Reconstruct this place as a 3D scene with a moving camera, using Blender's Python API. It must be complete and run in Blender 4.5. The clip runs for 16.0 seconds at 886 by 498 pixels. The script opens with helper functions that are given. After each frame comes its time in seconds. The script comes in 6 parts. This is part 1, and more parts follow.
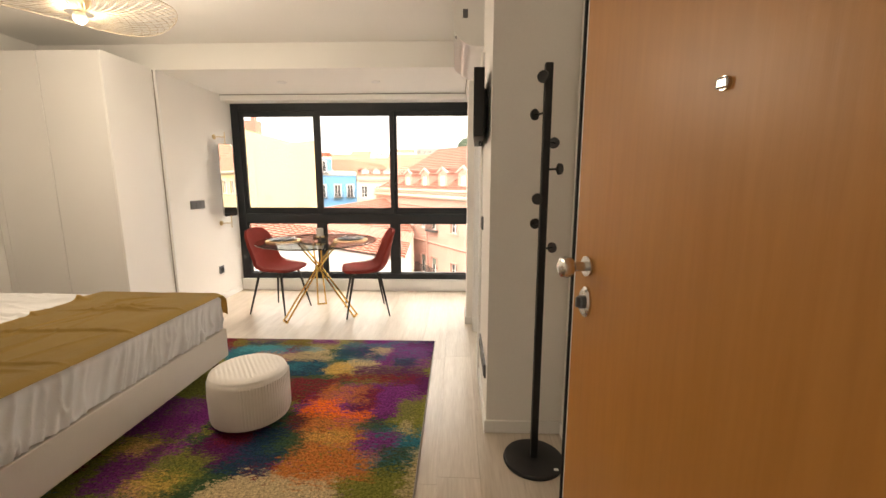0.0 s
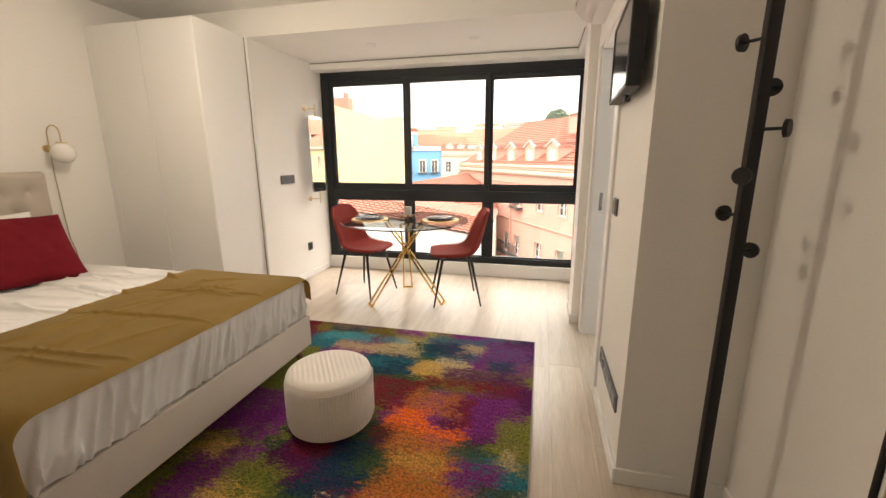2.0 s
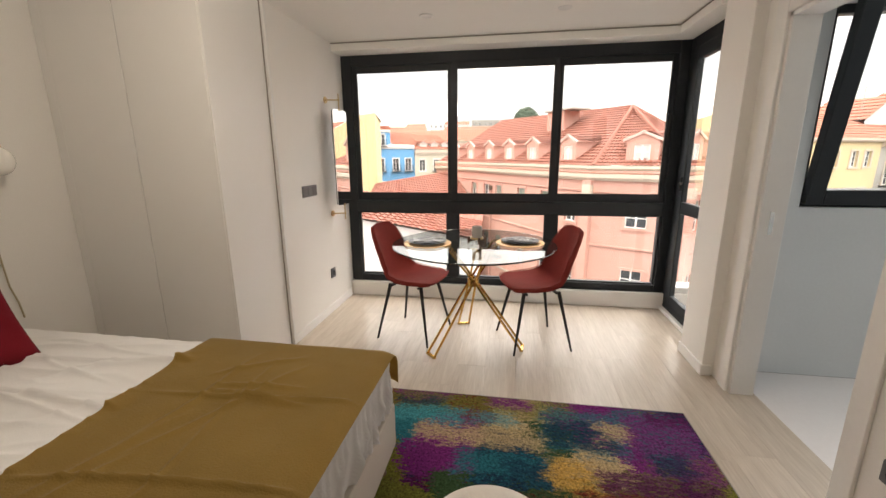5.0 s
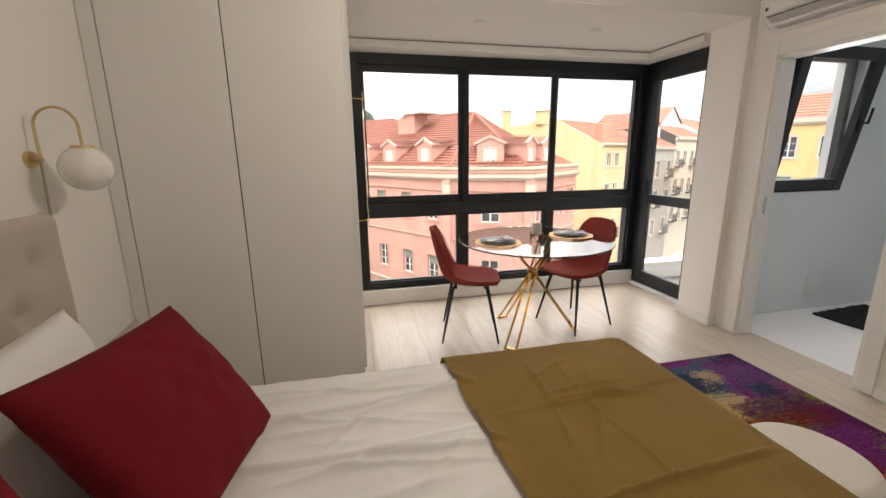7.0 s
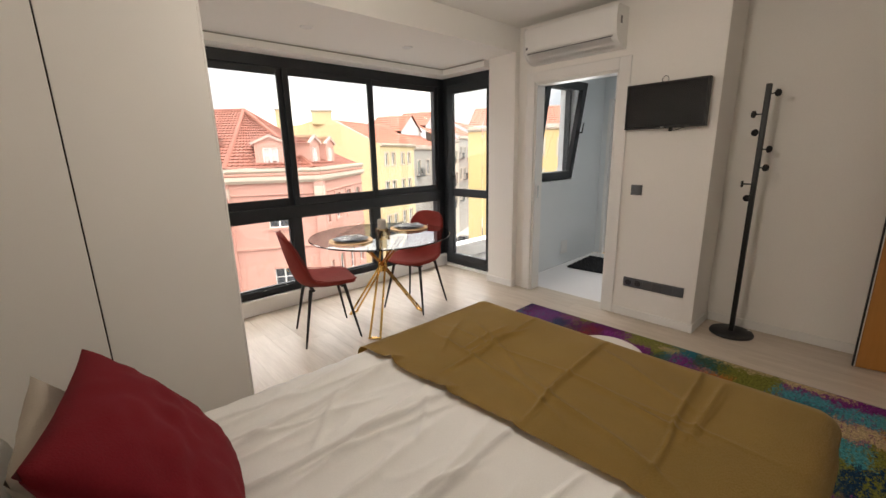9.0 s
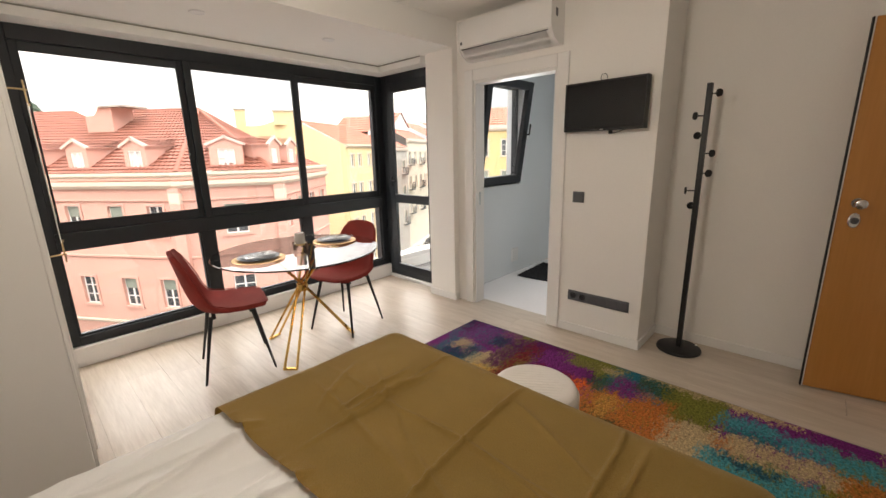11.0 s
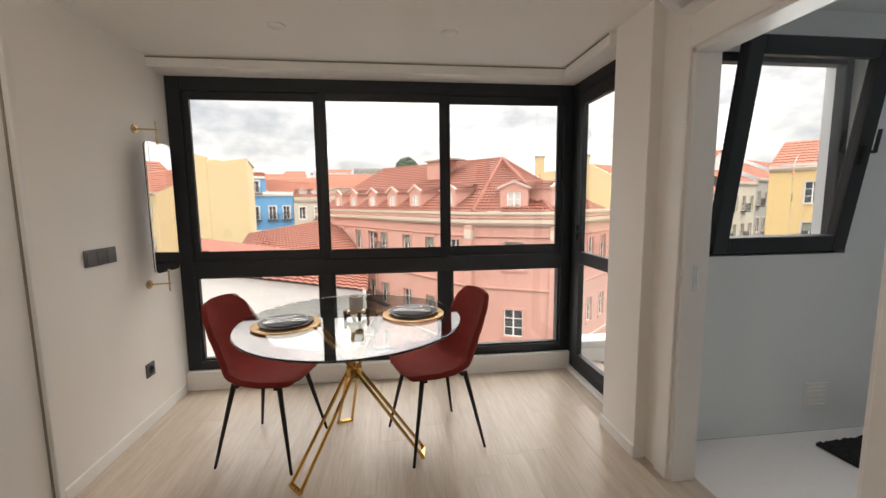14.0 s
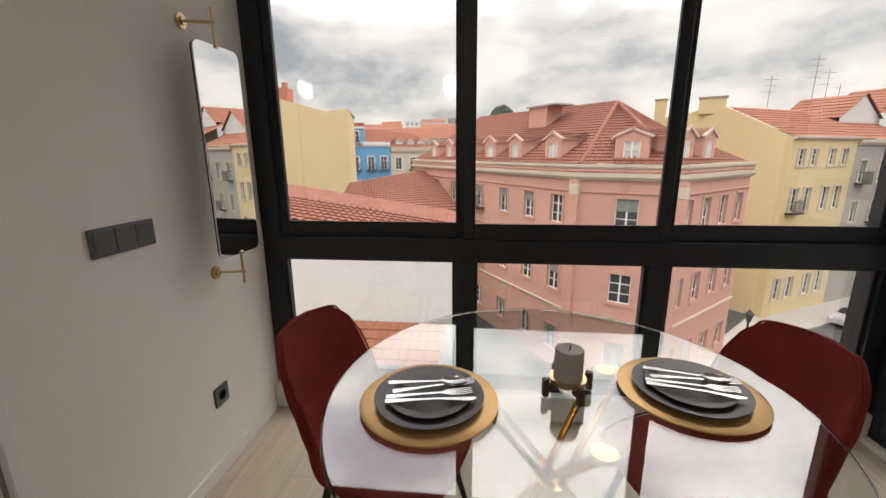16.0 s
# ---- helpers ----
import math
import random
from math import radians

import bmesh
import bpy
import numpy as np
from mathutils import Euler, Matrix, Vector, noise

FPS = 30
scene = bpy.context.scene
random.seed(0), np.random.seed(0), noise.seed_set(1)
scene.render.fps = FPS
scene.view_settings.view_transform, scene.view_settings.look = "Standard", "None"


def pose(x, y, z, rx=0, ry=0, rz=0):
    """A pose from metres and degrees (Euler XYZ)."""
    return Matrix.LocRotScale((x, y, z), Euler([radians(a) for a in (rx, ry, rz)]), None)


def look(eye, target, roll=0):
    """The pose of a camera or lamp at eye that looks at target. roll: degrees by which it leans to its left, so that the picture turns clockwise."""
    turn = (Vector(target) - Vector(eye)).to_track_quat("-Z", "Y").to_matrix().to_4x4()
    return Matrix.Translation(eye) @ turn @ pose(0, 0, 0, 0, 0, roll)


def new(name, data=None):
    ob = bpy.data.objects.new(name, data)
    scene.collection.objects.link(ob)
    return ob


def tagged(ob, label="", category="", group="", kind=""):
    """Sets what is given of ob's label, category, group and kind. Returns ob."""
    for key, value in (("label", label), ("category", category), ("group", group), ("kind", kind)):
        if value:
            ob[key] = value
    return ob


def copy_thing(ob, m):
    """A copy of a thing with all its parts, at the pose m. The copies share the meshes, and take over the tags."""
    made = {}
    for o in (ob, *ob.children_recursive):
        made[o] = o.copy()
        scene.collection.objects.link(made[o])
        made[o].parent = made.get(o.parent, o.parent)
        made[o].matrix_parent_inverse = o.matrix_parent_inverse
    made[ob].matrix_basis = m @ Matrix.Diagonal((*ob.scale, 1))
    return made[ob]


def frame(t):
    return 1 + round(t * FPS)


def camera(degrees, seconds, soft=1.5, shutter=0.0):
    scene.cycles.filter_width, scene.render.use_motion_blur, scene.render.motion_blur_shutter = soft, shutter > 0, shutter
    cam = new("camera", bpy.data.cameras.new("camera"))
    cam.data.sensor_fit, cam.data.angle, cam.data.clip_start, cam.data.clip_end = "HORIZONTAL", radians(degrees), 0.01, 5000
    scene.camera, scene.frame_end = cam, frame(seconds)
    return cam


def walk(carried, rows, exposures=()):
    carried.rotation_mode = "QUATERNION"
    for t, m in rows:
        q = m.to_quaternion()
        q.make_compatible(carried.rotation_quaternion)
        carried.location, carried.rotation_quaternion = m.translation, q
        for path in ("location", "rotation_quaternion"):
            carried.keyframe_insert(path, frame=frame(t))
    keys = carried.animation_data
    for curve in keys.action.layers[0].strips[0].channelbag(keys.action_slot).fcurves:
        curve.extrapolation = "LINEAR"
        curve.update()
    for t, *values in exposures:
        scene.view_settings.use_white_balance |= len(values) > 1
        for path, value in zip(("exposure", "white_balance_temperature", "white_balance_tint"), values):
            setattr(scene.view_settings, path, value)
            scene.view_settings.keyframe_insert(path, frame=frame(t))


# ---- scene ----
cam = camera(95.2, 16.0)
PATH = [
    (0, (0.178, 0.226, 1.307), (0.112, 2.198, 0.982), -0.0),
    (0.5, (0.078, 0.394, 1.287), (-0.025, 2.36, 0.934), 0.1),
    (1, (0.001, 0.486, 1.282), (-0.186, 2.438, 0.889), -0.0),
    (1.5, (-0.013, 0.588, 1.271), (-0.326, 2.519, 0.855), -0.0),
    (2, (-0.007, 0.676, 1.29), (-0.463, 2.573, 0.849), -0.2),
    (2.5, (0.015, 0.733, 1.287), (-0.554, 2.598, 0.842), -0.3),
    (3, (-0.012, 0.743, 1.293), (-0.639, 2.587, 0.839), -0.3),
    (3.5, (-0.132, 0.831, 1.298), (-0.765, 2.671, 0.838), -0.3),
    (4, (-0.358, 1.027, 1.307), (-0.946, 2.884, 0.853), -0.3),
    (4.5, (-0.564, 1.225, 1.282), (-1.058, 3.115, 0.85), -0.3),
    (5, (-0.934, 1.347, 1.343), (-1.251, 3.27, 0.892), -0.4),
    (7.5, (-2.71, 1.354, 1.368), (-2.026, 3.18, 0.926), -0.9),
    (8, (-2.856, 1.37, 1.383), (-1.877, 3.055, 0.931), -1.1),
    (8.5, (-2.998, 1.37, 1.381), (-1.776, 2.885, 0.921), -1.1),
    (11, (-2.522, 1.384, 1.403), (-1.104, 2.716, 0.94), -1.3),
    (11.5, (-2.256, 1.473, 1.381), (-0.84, 2.818, 0.952), -1.4),
    (12, (-1.922, 1.543, 1.399), (-0.592, 2.989, 1.027), -1.4),
    (12.5, (-1.624, 1.532, 1.4), (-0.485, 3.149, 1.101), -1.3),
    (13, (-1.378, 1.603, 1.385), (-0.523, 3.393, 1.133), -1.0),
    (13.5, (-1.155, 1.79, 1.378), (-0.603, 3.698, 1.142), -0.8),
    (14, (-0.941, 2.003, 1.347), (-0.706, 3.976, 1.114), -0.6),
    (14.5, (-0.894, 2.29, 1.323), (-0.921, 4.273, 1.064), -0.4),
    (15, (-0.942, 2.636, 1.318), (-1.2, 4.596, 1.013), -0.1),
    (15.5, (-1.067, 2.925, 1.318), (-1.433, 4.855, 0.942), -0.3),
    (16, (-1.355, 3.168, 1.327), (-1.561, 5.103, 0.866), -0.4),
]
walk(cam, [(t, look(eye, target, roll)) for t, eye, target, roll in PATH],
     [(0.0, 1.3, 7500, 10), (3.0, 1.1, 7100, 10), (4.0, 1.0, 6950, 10), (5.0, 0.68, 6800, 10), (7.5, 0.62, 6600, 10), (8.5, 0.62, 6600, 10), (11.0, 0.8, 6700, 10), (12.5, 0.53, 6700, 10), (14.0, 0.2, 6700, 10), (14.5, 0.05, 6700, 10), (15.0, -0.1, 6700, 10), (16.0, -0.4, 6700, 10)])

# ---- world and light ----
world = bpy.data.worlds.new("overcast_sky")
scene.world = world
world.use_nodes = True
wn, wl = world.node_tree.nodes, world.node_tree.links
wn.clear()
w_out, w_bg = wn.new("ShaderNodeOutputWorld"), wn.new("ShaderNodeBackground")
w_sky = wn.new("ShaderNodeTexSky")
w_sky.sky_type = "NISHITA"
w_sky.sun_disc = False
w_sky.sun_elevation, w_sky.sun_rotation = radians(58), radians(21)
w_sky.dust_density, w_sky.air_density = 3.0, 1.0
w_map = wn.new("ShaderNodeMapping")
w_co = wn.new("ShaderNodeTexCoord")
w_map.inputs["Scale"].default_value = (1.6, 1.6, 3.4)
w_n = wn.new("ShaderNodeTexNoise")
w_n.inputs["Scale"].default_value, w_n.inputs["Detail"].default_value, w_n.inputs["Roughness"].default_value = 2.2, 7.0, 0.55
w_ramp = wn.new("ShaderNodeValToRGB")
w_ramp.color_ramp.elements[0].position, w_ramp.color_ramp.elements[0].color = 0.38, (3.9, 4.1, 4.4, 1)
w_ramp.color_ramp.elements[1].position, w_ramp.color_ramp.elements[1].color = 0.60, (10.6, 10.2, 9.6, 1)
w_mix = wn.new("ShaderNodeMixRGB")
w_mix.inputs["Fac"].default_value = 0.86
w_bg.inputs["Strength"].default_value = 0.14
wl.new(w_co.outputs["Generated"], w_map.inputs["Vector"])
wl.new(w_map.outputs["Vector"], w_n.inputs["Vector"])
wl.new(w_n.outputs["Fac"], w_ramp.inputs["Fac"])
wl.new(w_sky.outputs["Color"], w_mix.inputs["Color1"])
wl.new(w_ramp.outputs["Color"], w_mix.inputs["Color2"])
# an overcast sky grows brighter towards the zenith
w_sep, w_grow, w_mul = wn.new("ShaderNodeSeparateXYZ"), wn.new("ShaderNodeMapRange"), wn.new("ShaderNodeMixRGB")
w_grow.inputs["From Min"].default_value, w_grow.inputs["From Max"].default_value = 0.26, 0.60
w_grow.inputs["To Min"].default_value, w_grow.inputs["To Max"].default_value = 1.0, 4.4
w_mul.blend_type, w_mul.inputs["Fac"].default_value = "MULTIPLY", 1.0
wl.new(w_co.outputs["Generated"], w_sep.inputs[0])
wl.new(w_sep.outputs["Z"], w_grow.inputs["Value"])
wl.new(w_mix.outputs["Color"], w_mul.inputs["Color1"])
wl.new(w_grow.outputs["Result"], w_mul.inputs["Color2"])
wl.new(w_mul.outputs["Color"], w_bg.inputs["Color"])
wl.new(w_bg.outputs["Background"], w_out.inputs["Surface"])

sun = new("sun", bpy.data.lights.new("sun", "SUN"))
sun.data.energy, sun.data.angle, sun.data.color = 0.85, radians(30), (1.0, 0.95, 0.88)
sun.matrix_world = look((5, 20, 27.2), (-1, 4, 0))


# the pendant lamp of the room
pendant_light = new("pendant_light", bpy.data.lights.new("pendant_light", "POINT"))
pendant_light.data.energy, pendant_light.data.shadow_soft_size, pendant_light.data.color = 16.0, 0.11, (1.0, 0.90, 0.78)
pendant_light.location = (-1.72, 2.36, 2.02)

# added fill lamp behind the open entrance, brightening the room; no known source there
entrance_fill = new("entrance_fill_light", bpy.data.lights.new("entrance_fill_light", "AREA"))
entrance_fill.data.shape, entrance_fill.data.size, entrance_fill.data.size_y = "RECTANGLE", 2.2, 1.9
entrance_fill.data.energy, entrance_fill.data.color = 2.0, (1.0, 0.95, 0.88)
entrance_fill.matrix_world = look((0.2, -1.5, 1.4), (0.15, 2.0, 1.2))


# ---- materials ----
def nodes_of(name):
    m = bpy.data.materials.new(name)
    m.use_nodes = True
    return m, m.node_tree.nodes, m.node_tree.links, m.node_tree.nodes["Principled BSDF"]


def mat(name, color, rough=0.6, metal=0.0, vary=0.08, scale=6.0, fine=90.0, bump=0.15, stretch=(1, 1, 1), sheen=0.0, jitter=0.0, spec=0.5):
    """A surface with stains at a large scale, grain at a small one, and relief."""
    m, n, l, b = nodes_of(name)
    co, mp = n.new("ShaderNodeTexCoord"), n.new("ShaderNodeMapping")
    mp.inputs["Scale"].default_value = stretch
    big, small = n.new("ShaderNodeTexNoise"), n.new("ShaderNodeTexNoise")
    big.inputs["Scale"].default_value, big.inputs["Detail"].default_value = scale, 4
    small.inputs["Scale"].default_value, small.inputs["Detail"].default_value = fine, 3
    add, rng = n.new("ShaderNodeMath"), n.new("ShaderNodeMapRange")
    l.new(co.outputs["Object"], mp.inputs["Vector"])
    for t in (big, small):
        l.new(mp.outputs["Vector"], t.inputs["Vector"])
    l.new(big.outputs["Fac"], add.inputs[0])
    l.new(small.outputs["Fac"], add.inputs[1])
    rng.inputs["From Min"].default_value, rng.inputs["From Max"].default_value = 0.6, 1.4
    rng.inputs["To Min"].default_value, rng.inputs["To Max"].default_value = 1 - vary, 1 + vary
    l.new(add.outputs[0], rng.inputs["Value"])
    value = rng.outputs["Result"]
    if jitter:
        info, r2, mu = n.new("ShaderNodeObjectInfo"), n.new("ShaderNodeMapRange"), n.new("ShaderNodeMath")
        r2.inputs["To Min"].default_value, r2.inputs["To Max"].default_value = 1 - jitter, 1 + jitter
        l.new(info.outputs["Random"], r2.inputs["Value"])
        mu.operation = "MULTIPLY"
        l.new(value, mu.inputs[0])
        l.new(r2.outputs["Result"], mu.inputs[1])
        value = mu.outputs[0]
    hsv = n.new("ShaderNodeHueSaturation")
    hsv.inputs["Color"].default_value = (*color, 1)
    l.new(value, hsv.inputs["Value"])
    l.new(hsv.outputs["Color"], b.inputs["Base Color"])
    bp = n.new("ShaderNodeBump")
    bp.inputs["Strength"].default_value, bp.inputs["Distance"].default_value = bump, 0.01
    l.new(small.outputs["Fac"], bp.inputs["Height"])
    l.new(bp.outputs["Normal"], b.inputs["Normal"])
    b.inputs["Roughness"].default_value, b.inputs["Metallic"].default_value = rough, metal
    b.inputs["Specular IOR Level"].default_value = spec
    if sheen:
        b.inputs["Sheen Weight"].default_value, b.inputs["Sheen Roughness"].default_value = sheen, 0.4
    return m


def glass_mat(name, tint=(1, 1, 1), rough=0.0, ior=1.45):
    m, n, l, b = nodes_of(name)
    b.inputs["Base Color"].default_value = (*tint, 1)
    b.inputs["Transmission Weight"].default_value, b.inputs["Roughness"].default_value, b.inputs["IOR"].default_value = 1.0, rough, ior
    return m


def wood_mat(name, dark, light, rough, axis, rings=5.0, jitter=0.0, contrast=1.0):
    m, n, l, b = nodes_of(name)
    co, mp = n.new("ShaderNodeTexCoord"), n.new("ShaderNodeMapping")
    stretch = [14.0, 14.0, 14.0]
    stretch[axis] = 0.9
    mp.inputs["Scale"].default_value = stretch
    t1, t2, ramp = n.new("ShaderNodeTexNoise"), n.new("ShaderNodeTexNoise"), n.new("ShaderNodeValToRGB")
    t1.inputs["Scale"].default_value, t1.inputs["Detail"].default_value, t1.inputs["Distortion"].default_value = rings * 0.25, 5, 0.6
    t2.inputs["Scale"].default_value, t2.inputs["Detail"].default_value = rings * 1.6, 4
    l.new(co.outputs["Object"], mp.inputs["Vector"])
    source = mp.outputs["Vector"]
    if jitter:
        info, va, sc = n.new("ShaderNodeObjectInfo"), n.new("ShaderNodeVectorMath"), n.new("ShaderNodeMath")
        sc.operation, sc.inputs[1].default_value = "MULTIPLY", 40.0
        l.new(info.outputs["Random"], sc.inputs[0])
        l.new(source, va.inputs[0])
        l.new(sc.outputs[0], va.inputs[1])
        source = va.outputs["Vector"]
    l.new(source, t1.inputs["Vector"])
    l.new(source, t2.inputs["Vector"])
    mx = n.new("ShaderNodeMath")
    l.new(t1.outputs["Fac"], mx.inputs[0])
    l.new(t2.outputs["Fac"], mx.inputs[1])
    half = n.new("ShaderNodeMath")
    half.operation, half.inputs[1].default_value = "MULTIPLY", 0.5
    l.new(mx.outputs[0], half.inputs[0])
    e = ramp.color_ramp.elements
    e[0].position, e[0].color, e[1].position, e[1].color = 0.5 - 0.14 / contrast, (*dark, 1), 0.5 + 0.14 / contrast, (*light, 1)
    l.new(half.outputs[0], ramp.inputs["Fac"])
    color = ramp.outputs["Color"]
    if jitter:
        r2, hsv = n.new("ShaderNodeMapRange"), n.new("ShaderNodeHueSaturation")
        r2.inputs["To Min"].default_value, r2.inputs["To Max"].default_value = 1 - jitter, 1 + jitter
        l.new(info.outputs["Random"], r2.inputs["Value"])
        l.new(r2.outputs["Result"], hsv.inputs["Value"])
        l.new(color, hsv.inputs["Color"])
        color = hsv.outputs["Color"]
    l.new(color, b.inputs["Base Color"])
    bp = n.new("ShaderNodeBump")
    bp.inputs["Strength"].default_value, bp.inputs["Distance"].default_value = 0.08, 0.005
    l.new(t2.outputs["Fac"], bp.inputs["Height"])
    l.new(bp.outputs["Normal"], b.inputs["Normal"])
    b.inputs["Roughness"].default_value = rough
    return m


M_wall = mat("wall_paint", (0.85, 0.825, 0.785), 0.7, vary=0.03, scale=1.5, fine=160, bump=0.06)
M_ceil = mat("ceiling_paint", (0.86, 0.84, 0.80), 0.8, vary=0.02, scale=1.2, fine=120, bump=0.05)
M_trim = mat("trim_paint", (0.82, 0.805, 0.78), 0.4, vary=0.02, scale=3, fine=60, bump=0.03)
M_bath = mat("bath_paint", (0.74, 0.77, 0.78), 0.45, vary=0.03, scale=2, fine=60, bump=0.03)
M_greydoor = mat("pale_grey_door_paint", (0.50, 0.51, 0.51), 0.45, vary=0.03, scale=2, fine=60, bump=0.03)
M_bathfloor = mat("bath_tile", (0.815, 0.79, 0.79), 0.3, vary=0.03, scale=2, fine=40, bump=0.03)
M_ward = mat("wardrobe_laminate", (0.82, 0.805, 0.78), 0.35, vary=0.02, scale=2, fine=200, bump=0.02)
M_gap = mat("shadow_gap", (0.02, 0.018, 0.016), 0.9, spec=0.1)
M_plank = wood_mat("floor_plank", (0.47, 0.39, 0.31), (0.63, 0.55, 0.46), 0.33, 1, 5, jitter=0.04, contrast=0.8)
M_alu = mat("anthracite_aluminium", (0.010, 0.013, 0.017), 0.5, 0.0, vary=0.12, scale=4, fine=300, bump=0.04)
M_rubber = mat("black_rubber", (0.012, 0.012, 0.013), 0.6)
M_glass = glass_mat("window_glass")
M_tglass = glass_mat("table_glass", (0.90, 0.95, 0.94), ior=1.75)
M_mirror, _n, _l, _b = nodes_of("mirror_silver")
_b.inputs["Base Color"].default_value, _b.inputs["Metallic"].default_value, _b.inputs["Roughness"].default_value = (0.9, 0.9, 0.9, 1), 1.0, 0.0
M_gold = mat("polished_brass", (0.72, 0.46, 0.14), 0.18, 1.0, vary=0.06, scale=5, fine=60, bump=0.02)
M_brass = mat("brushed_brass", (0.62, 0.47, 0.26), 0.32, 1.0, vary=0.08, scale=8, fine=200, bump=0.05)
M_steel = mat("satin_steel", (0.62, 0.61, 0.59), 0.25, 1.0, vary=0.06, scale=8, fine=200, bump=0.03)
M_black = mat("black_powder_coat", (0.009, 0.009, 0.010), 0.45, vary=0.15, scale=5, fine=300, bump=0.05)
M_velvet = mat("rust_red_velvet", (0.22, 0.026, 0.019), 0.8, vary=0.20, scale=7, fine=220, bump=0.12, spec=0.25)
M_red = mat("wine_red_cushion", (0.16, 0.006, 0.013), 0.85, vary=0.14, scale=6, fine=260, bump=0.2, spec=0.2)
M_beigecush = mat("beige_cushion", (0.42, 0.37, 0.31), 0.85, vary=0.06, scale=6, fine=260, bump=0.2)
M_sheet = mat("white_cotton", (0.80, 0.79, 0.775), 0.85, vary=0.04, scale=5, fine=300, bump=0.12)
M_throw = mat("mustard_throw", (0.43, 0.28, 0.075), 0.9, vary=0.10, scale=5, fine=220, bump=0.3, sheen=0.2)
M_uphol = mat("cream_upholstery", (0.66, 0.60, 0.52), 0.85, vary=0.05, scale=4, fine=320, bump=0.25)
M_head = mat("beige_upholstery", (0.50, 0.44, 0.37), 0.85, vary=0.06, scale=5, fine=320, bump=0.25)
M_pouf = mat("ivory_velvet", (0.76, 0.71, 0.65), 0.8, vary=0.05, scale=9, fine=260, bump=0.15, sheen=0.3)
M_leg = wood_mat("walnut_leg", (0.10, 0.045, 0.018), (0.22, 0.11, 0.05), 0.4, 2)
M_door = wood_mat("oak_veneer", (0.44, 0.19, 0.042), (0.53, 0.24, 0.06), 0.38, 2, 4, contrast=0.55)
M_opal = mat("opal_glass", (0.85, 0.83, 0.78), 0.15, vary=0.02)
M_plastic = mat("white_plastic", (0.80, 0.79, 0.77), 0.35, vary=0.02, scale=3, fine=60, bump=0.02)
M_grey = mat("grey_plastic", (0.11, 0.115, 0.125), 0.35, vary=0.08, scale=9, fine=120, bump=0.03)
M_screen = mat("black_screen", (0.006, 0.006, 0.007), 0.15, vary=0.05, bump=0.0)
M_slate = mat("dark_stoneware", (0.055, 0.045, 0.048), 0.4, vary=0.2, scale=20, fine=200, bump=0.06)
M_candle = mat("grey_wax", (0.42, 0.39, 0.36), 0.6, vary=0.06, scale=30, fine=150, bump=0.05)
M_darkwood = mat("dark_walnut", (0.09, 0.045, 0.025), 0.45, vary=0.2, scale=20, fine=120, bump=0.1)
M_matblk = mat("black_bath_mat", (0.010, 0.010, 0.012), 0.95, vary=0.3, scale=20, fine=200, bump=0.8)
M_wire = mat("gilt_wire", (0.42, 0.34, 0.24), 0.45, 0.6)
M_cable = mat("pale_cable", (0.50, 0.42, 0.28), 0.5)
# outside
M_pink = mat("pink_render", (0.528, 0.288, 0.228), 0.85, vary=0.07, scale=0.35, fine=6, bump=0.2)
M_rose = mat("pale_rose_stucco", (0.55, 0.40, 0.34), 0.8, vary=0.08, scale=0.6, fine=8, bump=0.2)
M_cream = mat("cream_stone", (0.52, 0.435, 0.345), 0.8, vary=0.08, scale=0.6, fine=8, bump=0.2)
M_brick = mat("red_render", (0.42, 0.16, 0.12), 0.85, vary=0.1, scale=0.6, fine=6, bump=0.2)
M_tile = mat("clay_roof_tile", (0.21, 0.072, 0.045), 0.85, vary=0.25, scale=1.2, fine=5, bump=0.4)
M_tile2 = mat("orange_roof_tile", (0.29, 0.108, 0.064), 0.85, vary=0.22, scale=0.6, fine=5, bump=0.4)
M_yel = mat("yellow_render", (0.60, 0.47, 0.26), 0.85, vary=0.05, scale=0.3, fine=6, bump=0.2)
M_yel2 = mat("ochre_render", (0.576, 0.424, 0.192), 0.85, vary=0.06, scale=0.3, fine=6, bump=0.2)
M_blue = mat("blue_render", (0.13, 0.33, 0.55), 0.85, vary=0.07, scale=0.4, fine=6, bump=0.2)
M_pale = mat("pale_render", (0.528, 0.48, 0.376), 0.85, vary=0.08, scale=0.4, fine=6, bump=0.2)
M_greyf = mat("grey_render", (0.336, 0.312, 0.272), 0.85, vary=0.12, scale=0.5, fine=6, bump=0.2)
M_white = mat("white_render", (0.592, 0.576, 0.544), 0.85, vary=0.06, scale=0.4, fine=6, bump=0.2)
M_pane = mat("dark_pane", (0.05, 0.055, 0.06), 0.08, vary=0.2, scale=1, fine=3, bump=0.0)
M_blind = mat("green_grey_blind", (0.20, 0.22, 0.18), 0.6, vary=0.1, scale=2, fine=10)
M_wframe = mat("white_window_wood", (0.75, 0.73, 0.69), 0.6, vary=0.06, scale=3, fine=20)
M_iron = mat("wrought_iron", (0.03, 0.035, 0.035), 0.6)
M_asph = mat("asphalt", (0.055, 0.055, 0.058), 0.9, vary=0.2, scale=0.3, fine=8, bump=0.3)
M_pave = mat("limestone_pavement", (0.40, 0.37, 0.33), 0.85, vary=0.12, scale=0.5, fine=12, bump=0.3)
M_leaf = mat("far_foliage", (0.045, 0.065, 0.04), 0.9, vary=0.3, scale=1, fine=4, bump=0.5)
M_car1 = mat("silver_car_paint", (0.55, 0.56, 0.57), 0.25, 0.3)
M_car2 = mat("dark_car_paint", (0.04, 0.04, 0.045), 0.25, 0.2)
